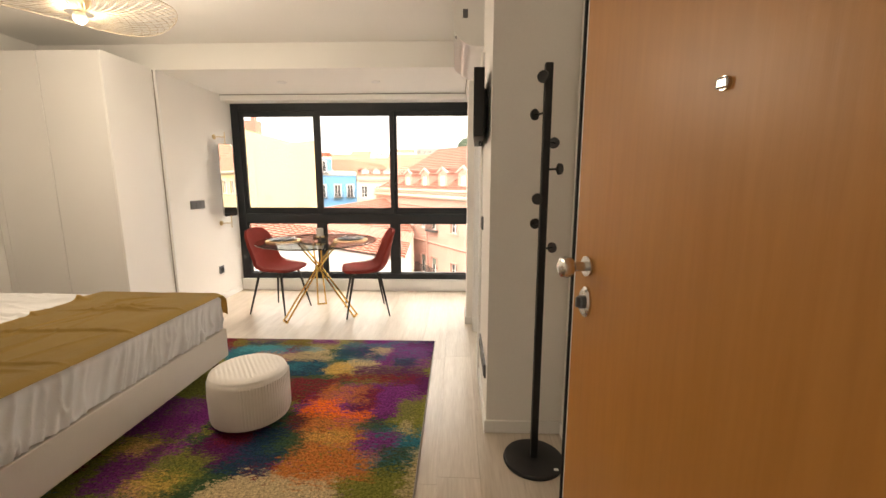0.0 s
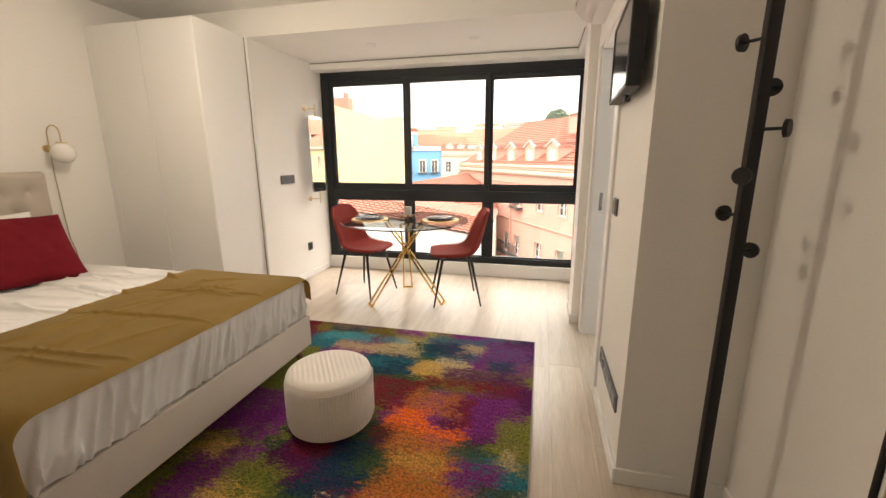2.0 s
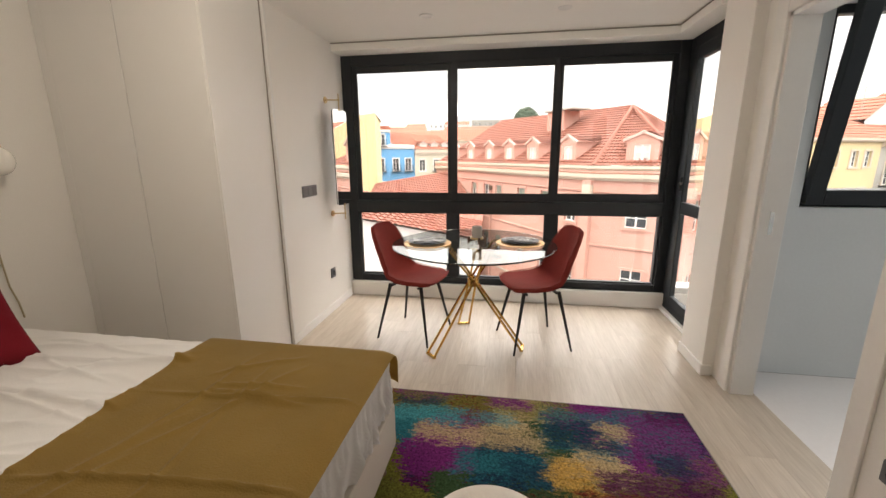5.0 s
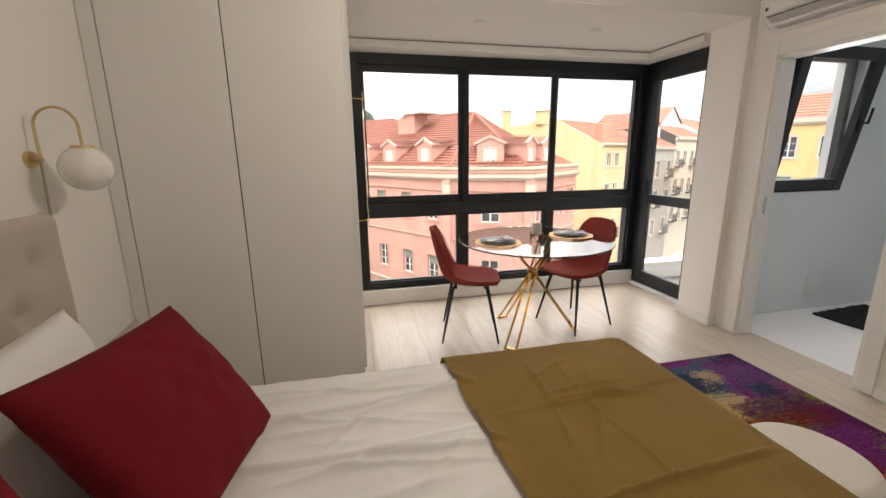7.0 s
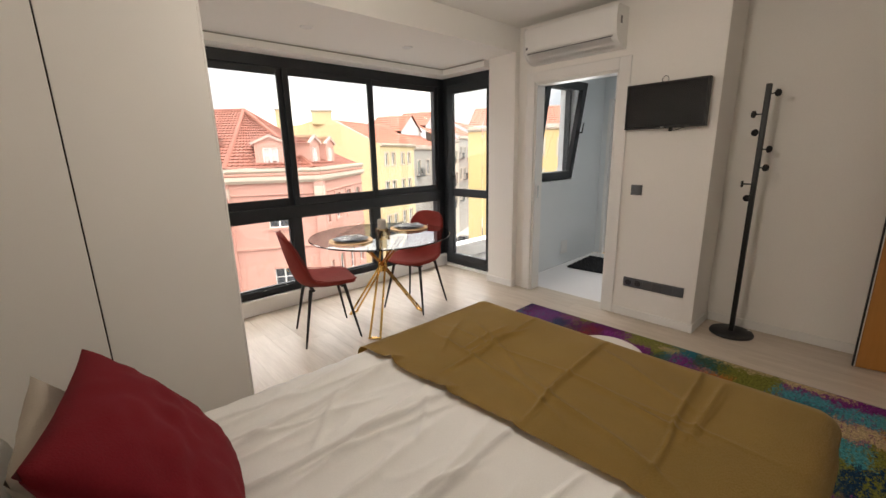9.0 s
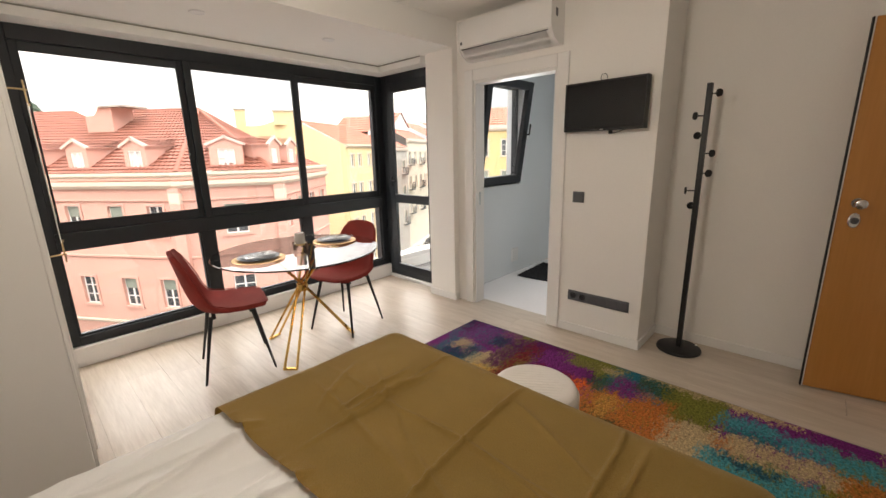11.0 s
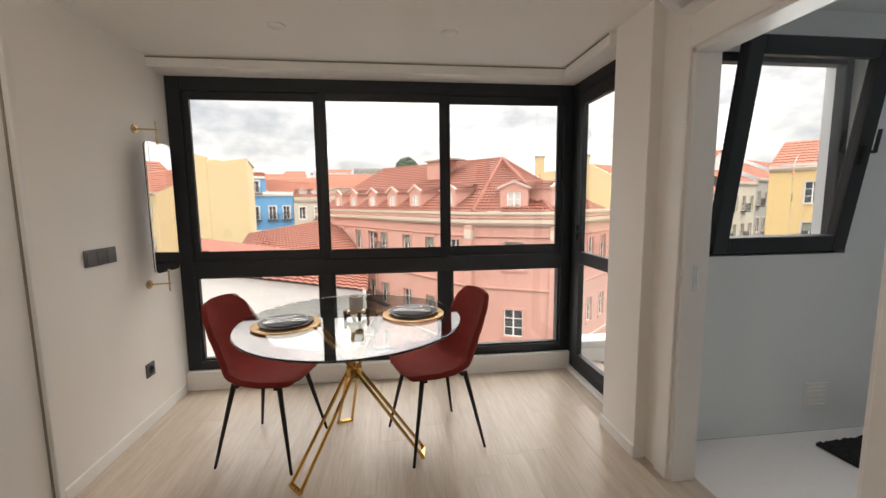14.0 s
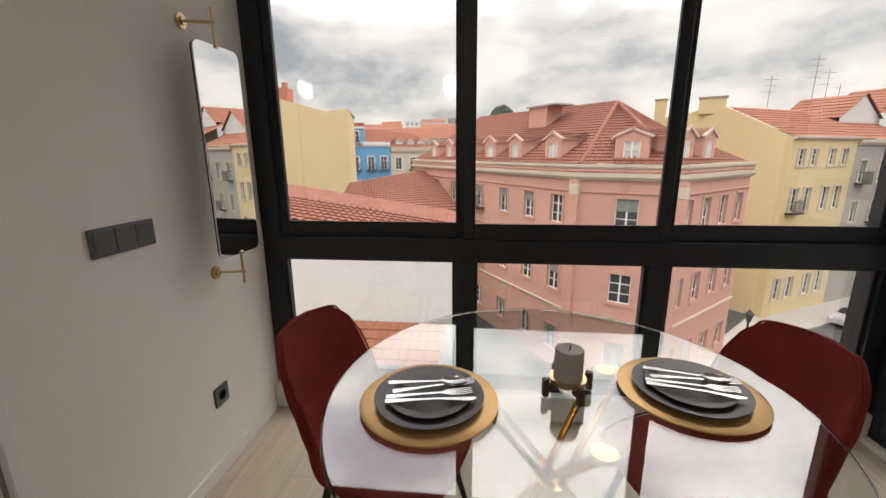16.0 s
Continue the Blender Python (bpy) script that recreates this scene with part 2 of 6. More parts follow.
M_slab = mat("balcony_slab", (0.10, 0.095, 0.09), 0.6, vary=0.12, scale=3, fine=30)


M_subfloor = mat("plank_joint", (0.30, 0.25, 0.20), 0.8)


# ---- mesh helpers ----
DATUM = Matrix.Identity(4)  # height from which a group of things is reckoned


def finish(name, bm, material, smooth=35):
    me = bpy.data.meshes.new(name)
    bmesh.ops.recalc_face_normals(bm, faces=bm.faces)
    bm.to_mesh(me)
    bm.free()
    if material:
        me.materials.append(material)
    if smooth:
        me.shade_smooth()
        me.set_sharp_from_angle(angle=radians(smooth))
    return me


def part(name, bm, material, parent, label="", smooth=35):
    me = bm if isinstance(bm, bpy.types.Mesh) else finish(name, bm, material, smooth)
    ob = new(name, me)
    if parent is not None:
        ob.parent = parent
    if label:
        tagged(ob, label)
    return ob


def thing(name, label, category, m=None, group="", kind=""):
    ob = new(name)
    ob.empty_display_size = 0.1
    ob.matrix_basis = DATUM @ m if m is not None else DATUM
    return tagged(ob, label, category, group, kind)


def solo(name, bm, material, label, category, group="", kind="", m=None, smooth=35):
    ob = part(name, bm, material, None, "", smooth)
    ob.matrix_basis = DATUM @ m if m is not None else DATUM
    return tagged(ob, label, category, group, kind)


def box(x0, y0, z0, x1, y1, z1, bevel=0.0, seg=2, bm=None):
    own = bmesh.new()
    bmesh.ops.create_cube(own, size=1)
    bmesh.ops.transform(own, matrix=Matrix.LocRotScale(((x0 + x1) / 2, (y0 + y1) / 2, (z0 + z1) / 2), None, (abs(x1 - x0), abs(y1 - y0), abs(z1 - z0))), verts=own.verts)
    if bevel:
        bmesh.ops.bevel(own, geom=own.edges[:], offset=bevel, segments=seg, profile=0.6, affect="EDGES")
    return merge(bm, own)


def merge(bm, own):
    if bm is None:
        return own
    me = bpy.data.meshes.new("scratch")
    own.to_mesh(me)
    own.free()
    bm.from_mesh(me)
    bpy.data.meshes.remove(me)
    return bm


def rod(p, q, r0, r1=None, seg=12, bm=None, cap=True):
    p, q = Vector(p), Vector(q)
    own = bmesh.new()
    d = q - p
    bmesh.ops.create_cone(own, cap_ends=cap, segments=seg, radius1=r0, radius2=r0 if r1 is None else r1, depth=d.length)
    turn = d.to_track_quat("Z", "Y").to_matrix().to_4x4()
    bmesh.ops.transform(own, matrix=Matrix.Translation((p + q) / 2) @ turn, verts=own.verts)
    return merge(bm, own)


def tube(points, r, seg=8, closed=False, bm=None):
    own = bmesh.new()
    pts = [Vector(p) for p in points]
    rings, n = [], len(pts)
    for i, p in enumerate(pts):
        a = pts[(i - 1) % n] if closed or i else p
        b = pts[(i + 1) % n] if closed or i < n - 1 else p
        d = (b - a).normalized()
        side = d.cross(Vector((0.13, 0.31, 0.94))).normalized()
        up = side.cross(d)
        rings.append([own.verts.new(p + r * (math.cos(k * math.tau / seg) * side + math.sin(k * math.tau / seg) * up)) for k in range(seg)])
    for i in range(n if closed else n - 1):
        a, b = rings[i], rings[(i + 1) % n]
        for k in range(seg):
            own.faces.new((a[k], a[(k + 1) % seg], b[(k + 1) % seg], b[k]))
    if not closed:
        own.faces.new(rings[0])
        own.faces.new(rings[-1])
    return merge(bm, own)


def lathe(profile, seg=32, bm=None):
    """A turned shape from (radius, height) pairs."""
    own = bmesh.new()
    rings = []
    for r, z in profile:
        rings.append([own.verts.new((r * math.cos(k * math.tau / seg), r * math.sin(k * math.tau / seg), z)) for k in range(seg)] if r > 1e-6 else [own.verts.new((0, 0, z))])
    for a, b in zip(rings, rings[1:]):
        for k in range(seg):
            k2 = (k + 1) % seg
            if len(a) == 1 and len(b) == 1:
                continue
            if len(a) == 1:
                own.faces.new((a[0], b[k], b[k2]))
            elif len(b) == 1:
                own.faces.new((a[k], a[k2], b[0]))
            else:
                own.faces.new((a[k], a[k2], b[k2], b[k]))
    for ring in (rings[0], rings[-1]):
        if len(ring) > 2:
            own.faces.new(ring)
    return merge(bm, own)


def sheet(nu, nv, f, bm=None):
    """A grid of faces over f(u, v), u and v from 0 to 1."""
    own = bmesh.new()
    vs = [[own.verts.new(f(i / nu, j / nv)) for j in range(nv + 1)] for i in range(nu + 1)]
    for i in range(nu):
        for j in range(nv):
            own.faces.new((vs[i][j], vs[i + 1][j], vs[i + 1][j + 1], vs[i][j + 1]))
    return merge(bm, own)


def structure(name, bm, material, label, category="wall", smooth=0):
    return solo(name, bm, material, label, category, kind="structure", smooth=smooth)


# ---- the room ----
XL, XR, XH, XB = -2.455, 0.340, -3.47, 0.735
YN, YBAY = 2.197, 3.858
ZC, ZS = 2.48, 2.27

floor_ob = structure("floor", box(-3.7, 0.02, -0.25, 0.75, 5.2, -0.012), M_subfloor, "pale oak plank floor of the studio", "floor")
ceiling_ob = structure("ceiling", box(-3.7, 0.0, ZC, 0.9, YBAY - 0.002, ZC + 0.15, bm=box(-3.7, YBAY - 0.002, ZC, XL - 0.16, 3.88, ZC + 0.15)), M_ceil, "white painted ceiling", "ceiling")
structure("ceiling_bay", box(XL - 0.16, YBAY, ZS, 0.7, 5.25, ZC + 0.15), M_ceil, "lowered white ceiling over the window bay", "ceiling")
bm = box(XL, 4.84, 2.205, 0.27, 5.2, ZS + 0.002)
box(0.27, 4.24, 2.205, 0.62, 5.2, ZS + 0.002, bm=bm)
structure("trim_pelmet", bm, M_ceil, "white boxed pelmet above the windows", "trim")
# grey strip on the pelmet's face: the gap's shade is put into its colour
bm = box(XL, 4.842, ZS - 0.012, 0.27, 4.834, ZS - 0.004)
box(0.268, 4.24, ZS - 0.012, 0.262, 4.842, ZS - 0.004, bm=bm)
structure("trim_shadow_gap", bm, mat("pelmet_shade_grey", (0.30, 0.28, 0.25), 0.9, spec=0.1), "grey strip painted as the shade of the gap along the pelmet", "trim")
structure("wall_headboard", box(XH - 0.2, 0.0, 0, XH, 3.9, ZC), M_wall, "white wall behind the bed", "wall")
structure("wall_wardrobe", box(XH, 3.861, 0, XL - 0.16, 4.0, ZC + 0.15), M_wall, "white wall behind the wardrobe", "wall")
structure("wall_bay_left", box(XL - 0.16, 3.863, 0, XL, 5.2, ZS), M_wall, "white side wall of the window bay", "wall")
# wall with the bathroom door
DY0, DY1, DZ = 2.898, 3.675, 1.985
bm = box(XR, YN, 0, XR + 0.12, DY0, ZC)
box(XR, DY1, 0, XR + 0.12, YBAY, ZC, bm=bm)
box(XR, DY0, DZ, XR + 0.12, DY1, ZC, bm=bm)
box(XR + 0.12, YN, 0, XB + 0.12, 2.29, ZC, bm=bm)
structure("wall_bathroom", bm, M_wall, "white wall with the bathroom doorway", "wall")
structure("wall_pier", box(0.275, YBAY, 0, 0.52, 4.18, ZS, 0.004), M_wall, "white pier between doorway and window", "wall")
structure("wall_niche", box(XB, 0.0, 0, XB + 0.15, YN, ZC), M_wall, "white wall behind the coat stand", "wall")
bm = box(XH, 0.02, 0, -0.26, 0.20, ZC)
box(-0.26, 0.02, 2.06, XB, 0.20, ZC, bm=bm)
box(0.68, 0.02, 0, XB, 0.47, ZC, bm=bm)
structure("wall_entrance", bm, M_wall, "white wall with the entrance doorway", "wall")
# unseen shell behind the entrance, added so that no sky leaks in
bm = box(-1.2, -1.6, -0.2, 1.6, 0.018, -0.004)
structure("floor_sky_block", bm, M_bathfloor, "unseen pale floor behind the entrance, added to close the room", "floor")
bm = box(-1.3, -1.7, 0, -1.2, 0.018, 2.6)
box(1.6, -1.7, 0, 1.7, 0.018, 2.6, bm=bm)
box(-1.3, -1.8, 0, 1.7, -1.6, 2.6, bm=bm)
box(-1.3, -0.1, 0, -0.26, 0.018, 2.6, bm=bm)
box(0.72, -0.1, 0, 1.7, 0.018, 2.6, bm=bm)
structure("wall_sky_block", bm, M_wall, "unseen white walls behind the entrance, added to keep the sky out", "wall")
structure("ceiling_sky_block", box(-1.3, -1.8, 2.6, 1.7, 0.018, 2.7), M_ceil, "unseen white ceiling behind the entrance, added to keep the sky out", "ceiling")

# baseboards
BB = 0.07
def board(x0, y0, x1, y1, name="baseboard"):
    structure(name, box(x0, y0, 0.0, x1, y1, BB, 0.003, 1), M_trim, "white painted baseboard", "baseboard")
board(XL, 3.88, XL + 0.012, 4.98)
board(XR - 0.012, YN - 0.005, XR, DY0 - 0.092)
board(XR - 0.012, YN - 0.012, XB, YN)
board(XB - 0.012, 1.32, XB, YN - 0.012)
board(0.263, YBAY, 0.275, 4.19)
board(0.263, YBAY - 0.012, XR - 0.014, YBAY)
board(XH, 0.20, -0.3, 0.212)
structure("trim_corner", box(XL - 0.01, 3.852, 0.0, XL + 0.012, 3.88, ZS, 0.003, 1), M_trim, "white corner strip beside the wardrobe", "trim")

# door casing and jamb
bm = box(XR - 0.014, DY0 - 0.09, 0, XR + 0.002, DY0, DZ + 0.09, 0.004, 1)
box(XR - 0.014, DY1, 0, XR + 0.002, DY1 + 0.09, DZ + 0.09, 0.004, 1, bm)
box(XR - 0.014, DY0, DZ, XR + 0.002, DY1, DZ + 0.09, 0.004, 1, bm)
box(XR + 0.002, DY0 - 0.002, 0, XR + 0.125, DY0 + 0.02, DZ, 0.002, 1, bm)
box(XR + 0.002, DY1 - 0.02, 0, XR + 0.125, DY1 + 0.002, DZ, 0.002, 1, bm)
box(XR + 0.002, DY0, DZ - 0.02, XR + 0.125, DY1, DZ + 0.002, 0.002, 1, bm)
casing = structure("door_casing", bm, M_trim, "white painted casing of the bathroom doorway", "trim")
part("strike_plate", box(XR + 0.05, DY1 - 0.022, 0.93, XR + 0.07, DY1 - 0.0195, 1.05), M_steel, casing, "steel strike plate")
structure("trim_threshold", box(XR + 0.001, DY0, -0.01, XR + 0.0125, DY1, -0.001), M_gap, "thin dark joint at the bathroom threshold", "trim")

# bathroom
BX1, BY1 = 2.25, 3.95
structure("floor_bathroom", box(XR + 0.013, DY0 + 0.02, -0.2, XR + 0.12, DY1 - 0.02, -0.002, bm=box(XR + 0.12, 2.29, -0.2, BX1, BY1, -0.002)), M_bathfloor, "white bathroom floor", "floor")
structure("ceiling_bathroom", box(XR + 0.12, 2.29, 2.3, BX1 + 0.2, BY1 + 0.2, 2.42), M_bath, "white bathroom ceiling", "ceiling")
WX0, WX1, WZ0, WZ1 = 0.70, 1.54, 1.04, 2.10
bm = box(XR + 0.12, BY1, 0, WX0, BY1 + 0.2, 2.3)
box(WX1, BY1, 0, BX1, BY1 + 0.2, 2.3, bm=bm)
box(WX0, BY1, 0, WX1, BY1 + 0.2, WZ0, bm=bm)
box(WX0, BY1, WZ1, WX1, BY1 + 0.2, 2.3, bm=bm)
structure("wall_bath_window", bm, M_bath, "pale bathroom wall with a window", "wall")
bm = box(BX1, 2.29, 0, BX1 + 0.15, 3.1, 2.3)
box(BX1, 3.88, 0, BX1 + 0.15, BY1 + 0.2, 2.3, bm=bm)
box(BX1, 3.1, 2.0, BX1 + 0.15, 3.88, 2.3, bm=bm)
box(BX1 + 0.10, 3.1, 0, BX1 + 0.15, 3.88, 2.0, bm=bm)
structure("wall_bath_back", bm, M_bath, "pale bathroom back wall with a recessed door", "wall")
d = thing("door_2", "plain pale grey inner door in the bathroom's back wall", "door", kind="structure")
part("leaf", box(BX1 + 0.05, 3.105, 0.006, BX1 + 0.09, 3.86, 1.99, 0.002, 1), M_greydoor, d)
part("casing", box(BX1 - 0.012, 3.835, 0, BX1 + 0.048, 3.878, 1.995, 0.003, 1), M_trim, d, "white door casing")
structure("wall_bath_side", box(XR + 0.12, 2.2, 0, BX1 + 0.15, 2.29, 2.3), M_bath, "pale bathroom side wall", "wall")

# ---- entrance door, standing open ----
d = thing("door_1", "oak-veneered entrance door standing open", "door", pose(0.712, 0.474, 0, 0, 0, 101.6), kind="structure")
part("leaf", box(0, 0, 0.008, 0.858, 0.042, 2.0, 0.003, 1), M_door, d)
part("edge_strip", box(0.859, 0.002, 0.008, 0.866, 0.04, 2.0, 0.001, 1), M_trim, d, "pale lipping on the door's edge")
part("seal", box(0.8665, 0.026, 0.008, 0.874, 0.046, 2.0, 0.002, 1), M_rubber, d, "black rubber seal")
bm = rod((0.790, 0.044, 1.098), (0.790, 0.050, 1.098), 0.026, seg=28)
rod((0.790, 0.050, 1.098), (0.790, 0.085, 1.098), 0.012, seg=20, bm=bm)
own = lathe([(0.0, 0.0), (0.016, 0.001), (0.024, 0.008), (0.027, 0.02), (0.024, 0.032), (0.014, 0.038), (0.0, 0.039)], 28)
bmesh.ops.transform(own, matrix=pose(0.790, 0.083, 1.098, -90), verts=own.verts)
part("knob", merge(bm, own), M_steel, d, "satin steel door knob")
bm = bmesh.new()
own = lathe([(0.0, 0.0), (0.03, 0.0), (0.03, 0.006), (0.025, 0.011), (0.0, 0.011)], 28)
bmesh.ops.transform(own, matrix=pose(0.790, 0.042, 1.005, -90) @ Matrix.Diagonal((0.85, 1.35, 1, 1)), verts=own.verts)
esc = part("escutcheon", own, M_steel, d, "oval steel lock plate")
bm = rod((0.790, 0.05, 1.005), (0.790, 0.062, 1.005), 0.017, seg=20)
box(0.786, 0.06, 0.992, 0.794, 0.072, 1.018, 0.002, 1, bm)
part("thumb_turn", bm, M_grey, d, "dark thumb turn")
bm = rod((0.428, 0.041, 1.455), (0.428, 0.047, 1.455), 0.011, seg=24)
box(0.418, 0.046, 1.447, 0.440, 0.050, 1.464, 0.003, 1, bm)
part("spy_hole", bm, M_steel, d, "small steel spy hole cover")
bm = box(0.859, 0.01, 0.93, 0.8672, 0.0255, 1.08)
part("latch_plate", bm, M_steel, d)

# ---- front window ----
def frame_rect(x0, z0, x1, z1, w, y0, y1, bm=None, bevel=0.004):
    bm = box(x0, y0, z0, x0 + w, y1, z1, bevel, 1, bm)
    box(x1 - w, y0, z0, x1, y1, z1, bevel, 1, bm)
    box(x0 + w, y0, z0, x1 - w, y1, z0 + w, bevel, 1, bm)
    return box(x0 + w, y0, z1 - w, x1 - w, y1, z1, bevel, 1, bm)


window = thing("window_1", "wide anthracite aluminium window with six panes", "window", kind="structure")
bm = box(-2.455, 5.03, 0.14, -2.36, 5.12, 2.23, 0.004, 1)
box(0.355, 5.03, 0.14, 0.50, 5.16, 2.23, 0.004, 1, bm)
box(-2.36, 5.03, 2.115, 0.355, 5.12, 2.23, 0.004, 1, bm)
box(-2.36, 5.03, 0.14, 0.355, 5.12, 0.205, 0.004, 1, bm)
box(-2.36, 5.015, 0.826, 0.355, 5.12, 0.935, 0.004, 1, bm)
part("window_frame", bm, M_alu, window)
for x0, x1 in ((-1.498, -1.403), (-0.608, -0.512)):
    part("mullion", box(x0, 5.04, 0.205, x1, 5.12, 0.826, 0.004, 1), M_alu, window)
for k, (x0, x1, g0, g1, yy) in enumerate(((-2.36, -1.44, -2.319, -1.49, 5.045), (-1.455, -0.55, -1.405, -0.598, 5.012), (-0.565, 0.355, -0.521, 0.313, 5.045))):
    z0, z1, b0, b1 = 0.936, 2.114, 1.006, 2.06
    bm = box(x0, yy, z0, g0, yy + 0.032, z1, 0.003, 1)
    box(g1, yy, z0, x1, yy + 0.032, z1, 0.003, 1, bm)
    box(g0, yy, z0, g1, yy + 0.032, b0, 0.003, 1, bm)
    box(g0, yy, b1, g1, yy + 0.032, z1, 0.003, 1, bm)
    sash = part("sash", bm, M_alu, window)
    pane = part("pane", box(g0 - 0.004, yy + 0.012, b0 - 0.004, g1 + 0.004, yy + 0.018, b1 + 0.004), M_glass, sash, "clear glass")
    pane.visible_shadow = False
    part("glazing_bead", frame_rect(g0 - 0.001, b0 - 0.001, g1 + 0.001, b1 + 0.001, 0.004, yy - 0.001, yy + 0.004, None, 0), M_rubber, sash)
for g0, g1 in ((-2.36, -1.498), (-1.403, -0.608), (-0.512, 0.355)):
    part("bead", frame_rect(g0, 0.205, g1, 0.826, 0.014, 5.05, 5.09, None, 0.002), M_alu, window)
    pane = part("pane", box(g0 + 0.01, 5.068, 0.215, g1 - 0.01, 5.074, 0.818), M_glass, window, "clear glass")
    pane.visible_shadow = False
for x in (-2.345, 0.338):
    part("pull", box(x - 0.007, 5.030, 1.47, x + 0.007, 5.046, 1.66, 0.004, 2), M_rubber, window, "recessed black pull")
bm = box(XL, 4.995, 0, 0.47, 5.16, 0.14, 0.004, 1)
structure("trim_window_sill", bm, M_trim, "low white kerb under the window", "trim")
bm = box(-2.7, 5.06, -3.5, 0.55, 5.2, -0.01)
box(-2.7, 5.12, 2.23, 0.62, 5.25, 2.7, bm=bm)
structure("wall_facade", bm, M_white, "outer wall below and above the window", "wall")

window = thing("window_2", "narrow anthracite balcony door beside the window", "window", kind="structure")
bm = box(0.43, 4.235, 0.03, 0.50, 4.30, 2.23, 0.004, 1)
box(0.43, 4.95, 0.03, 0.50, 5.03, 2.23, 0.004, 1, bm)
box(0.43, 4.30, 2.12, 0.50, 4.95, 2.23, 0.004, 1, bm)
box(0.43, 4.30, 0.03, 0.50, 4.95, 0.10, 0.004, 1, bm)
part("window_frame", bm, M_alu, window)
bm = box(0.425, 4.302, 0.102, 0.47, 4.345, 2.118, 0.003, 1)
box(0.425, 4.86, 0.102, 0.47, 4.948, 2.118, 0.003, 1, bm)
box(0.425, 4.345, 2.03, 0.47, 4.86, 2.118, 0.003, 1, bm)
box(0.425, 4.345, 0.102, 0.47, 4.86, 0.17, 0.003, 1, bm)
box(0.425, 4.345, 0.875, 0.47, 4.86, 0.965, 0.003, 1, bm)
sash = part("sash", bm, M_alu, window)
for z0, z1 in ((0.17, 0.875), (0.965, 2.03)):
    pane = part("pane", box(0.445, 4.341, z0 - 0.004, 0.451, 4.864, z1 + 0.004), M_glass, sash, "clear glass")
    pane.visible_shadow = False
bm = box(0.412, 4.885, 1.05, 0.426, 4.91, 1.16, 0.004, 2)
box(0.398, 4.80, 1.10, 0.412, 4.905, 1.122, 0.004, 2, bm)
part("handle", bm, M_rubber, sash, "black lever handle")
structure("trim_side_sill", box(0.40, 4.235, 0, 0.52, 4.995, 0.03, 0.003, 1), M_trim, "low white sill of the balcony door", "trim")

# tilted bathroom window
window = thing("window_3", "anthracite bathroom window tilted open inward", "window", kind="structure")
part("window_frame", frame_rect(WX0, WZ0, WX1, WZ1, 0.045, 4.0, 4.06), M_alu, window)
sash = part("sash", frame_rect(WX0 + 0.02, 0.0, WX1 - 0.02, 1.06, 0.085, -0.03, 0.03), M_alu, window)
sash.matrix_basis = pose(0, 3.965, WZ0 + 0.02, 8)
pane = part("pane", box(WX0 + 0.10, -0.004, 0.08, WX1 - 0.10, 0.002, 0.98), M_glass, sash, "clear glass")
pane.visible_shadow = False
bm = box(WX1 - 0.085, -0.045, 0.46, WX1 - 0.06, -0.029, 0.56, 0.004, 2)
rod((WX1 - 0.072, -0.04, 0.53), (WX1 - 0.072, -0.085, 0.53), 0.008, bm=bm)
rod((WX1 - 0.072, -0.085, 0.525), (WX1 - 0.072, -0.085, 0.64), 0.009, bm=bm)
part("handle", bm, M_rubber, sash, "black window handle")

# the sky's light in the bathroom window's opening
bath_sky = new("bathroom_skylight", bpy.data.lights.new("bathroom_skylight", "AREA"))
bath_sky.data.shape, bath_sky.data.size, bath_sky.data.size_y = "RECTANGLE", WX1 - WX0 - 0.1, 0.9
bath_sky.data.energy, bath_sky.data.color = 6.0, (0.95, 0.98, 1.0)
bath_sky.matrix_world = look(((WX0 + WX1) / 2, 3.76, WZ0 + 0.55), ((WX0 + WX1) / 2, 2.76, WZ0 + 0.3))

# balcony beyond the glazed door
structure("ground_balcony", box(0.52, 4.18, -0.25, 2.6, 5.15, -0.03), M_slab, "dark balcony floor", "balcony")
bm = box(0.52, 5.15, -0.3, 2.6, 5.33, 0.16, 0.01, 1)
structure("wall_balcony", bm, M_white, "low white balcony kerb", "wall")

# ---- wardrobe ----
wd = thing("wardrobe", "tall plain white two-door wardrobe reaching near the ceiling", "wardrobe")
WF, WT = 3.325, 2.275
part("body", box(XH + 0.03, WF + 0.02, 0.0, -2.479, 3.855, WT, 0.002, 1), M_ward, wd)
for x0, x1 in ((-3.405, -2.963), (-2.958, -2.479)):
    part("door", box(x0, WF, 0.06, x1, WF + 0.019, WT, 0.002, 1), M_ward, wd)
# near-black filler: shade between the two doors, put in as colour
part("door_gap_shade", box(-2.9645, WF + 0.006, 0.062, -2.9565, WF + 0.0205, WT - 0.002), M_gap, wd)
part("filler", box(XH + 0.002, WF + 0.004, 0.0, -3.410, WF + 0.02, WT, 0.002, 1), M_ward, wd)
part("plinth", box(XH + 0.03, WF + 0.03, 0.0, -2.49, WF + 0.045, 0.058), M_ward, wd)
part("end_panel", box(-2.4785, WF + 0.001, 0.0, -2.468, 3.846, WT + 0.004, 0.0015, 1), M_ward, wd)
# the soft shadow of this recessed joint is painted as a grey strip
structure("trim_wardrobe_shade", box(XL - 0.03, 3.8465, 0.0, XL - 0.008, 3.8605, ZS - 0.002), mat("joint_shadow_grey", (0.34, 0.31, 0.28), 0.9, spec=0.1), "strip in the joint between wardrobe and bay wall, its shade painted grey", "trim")

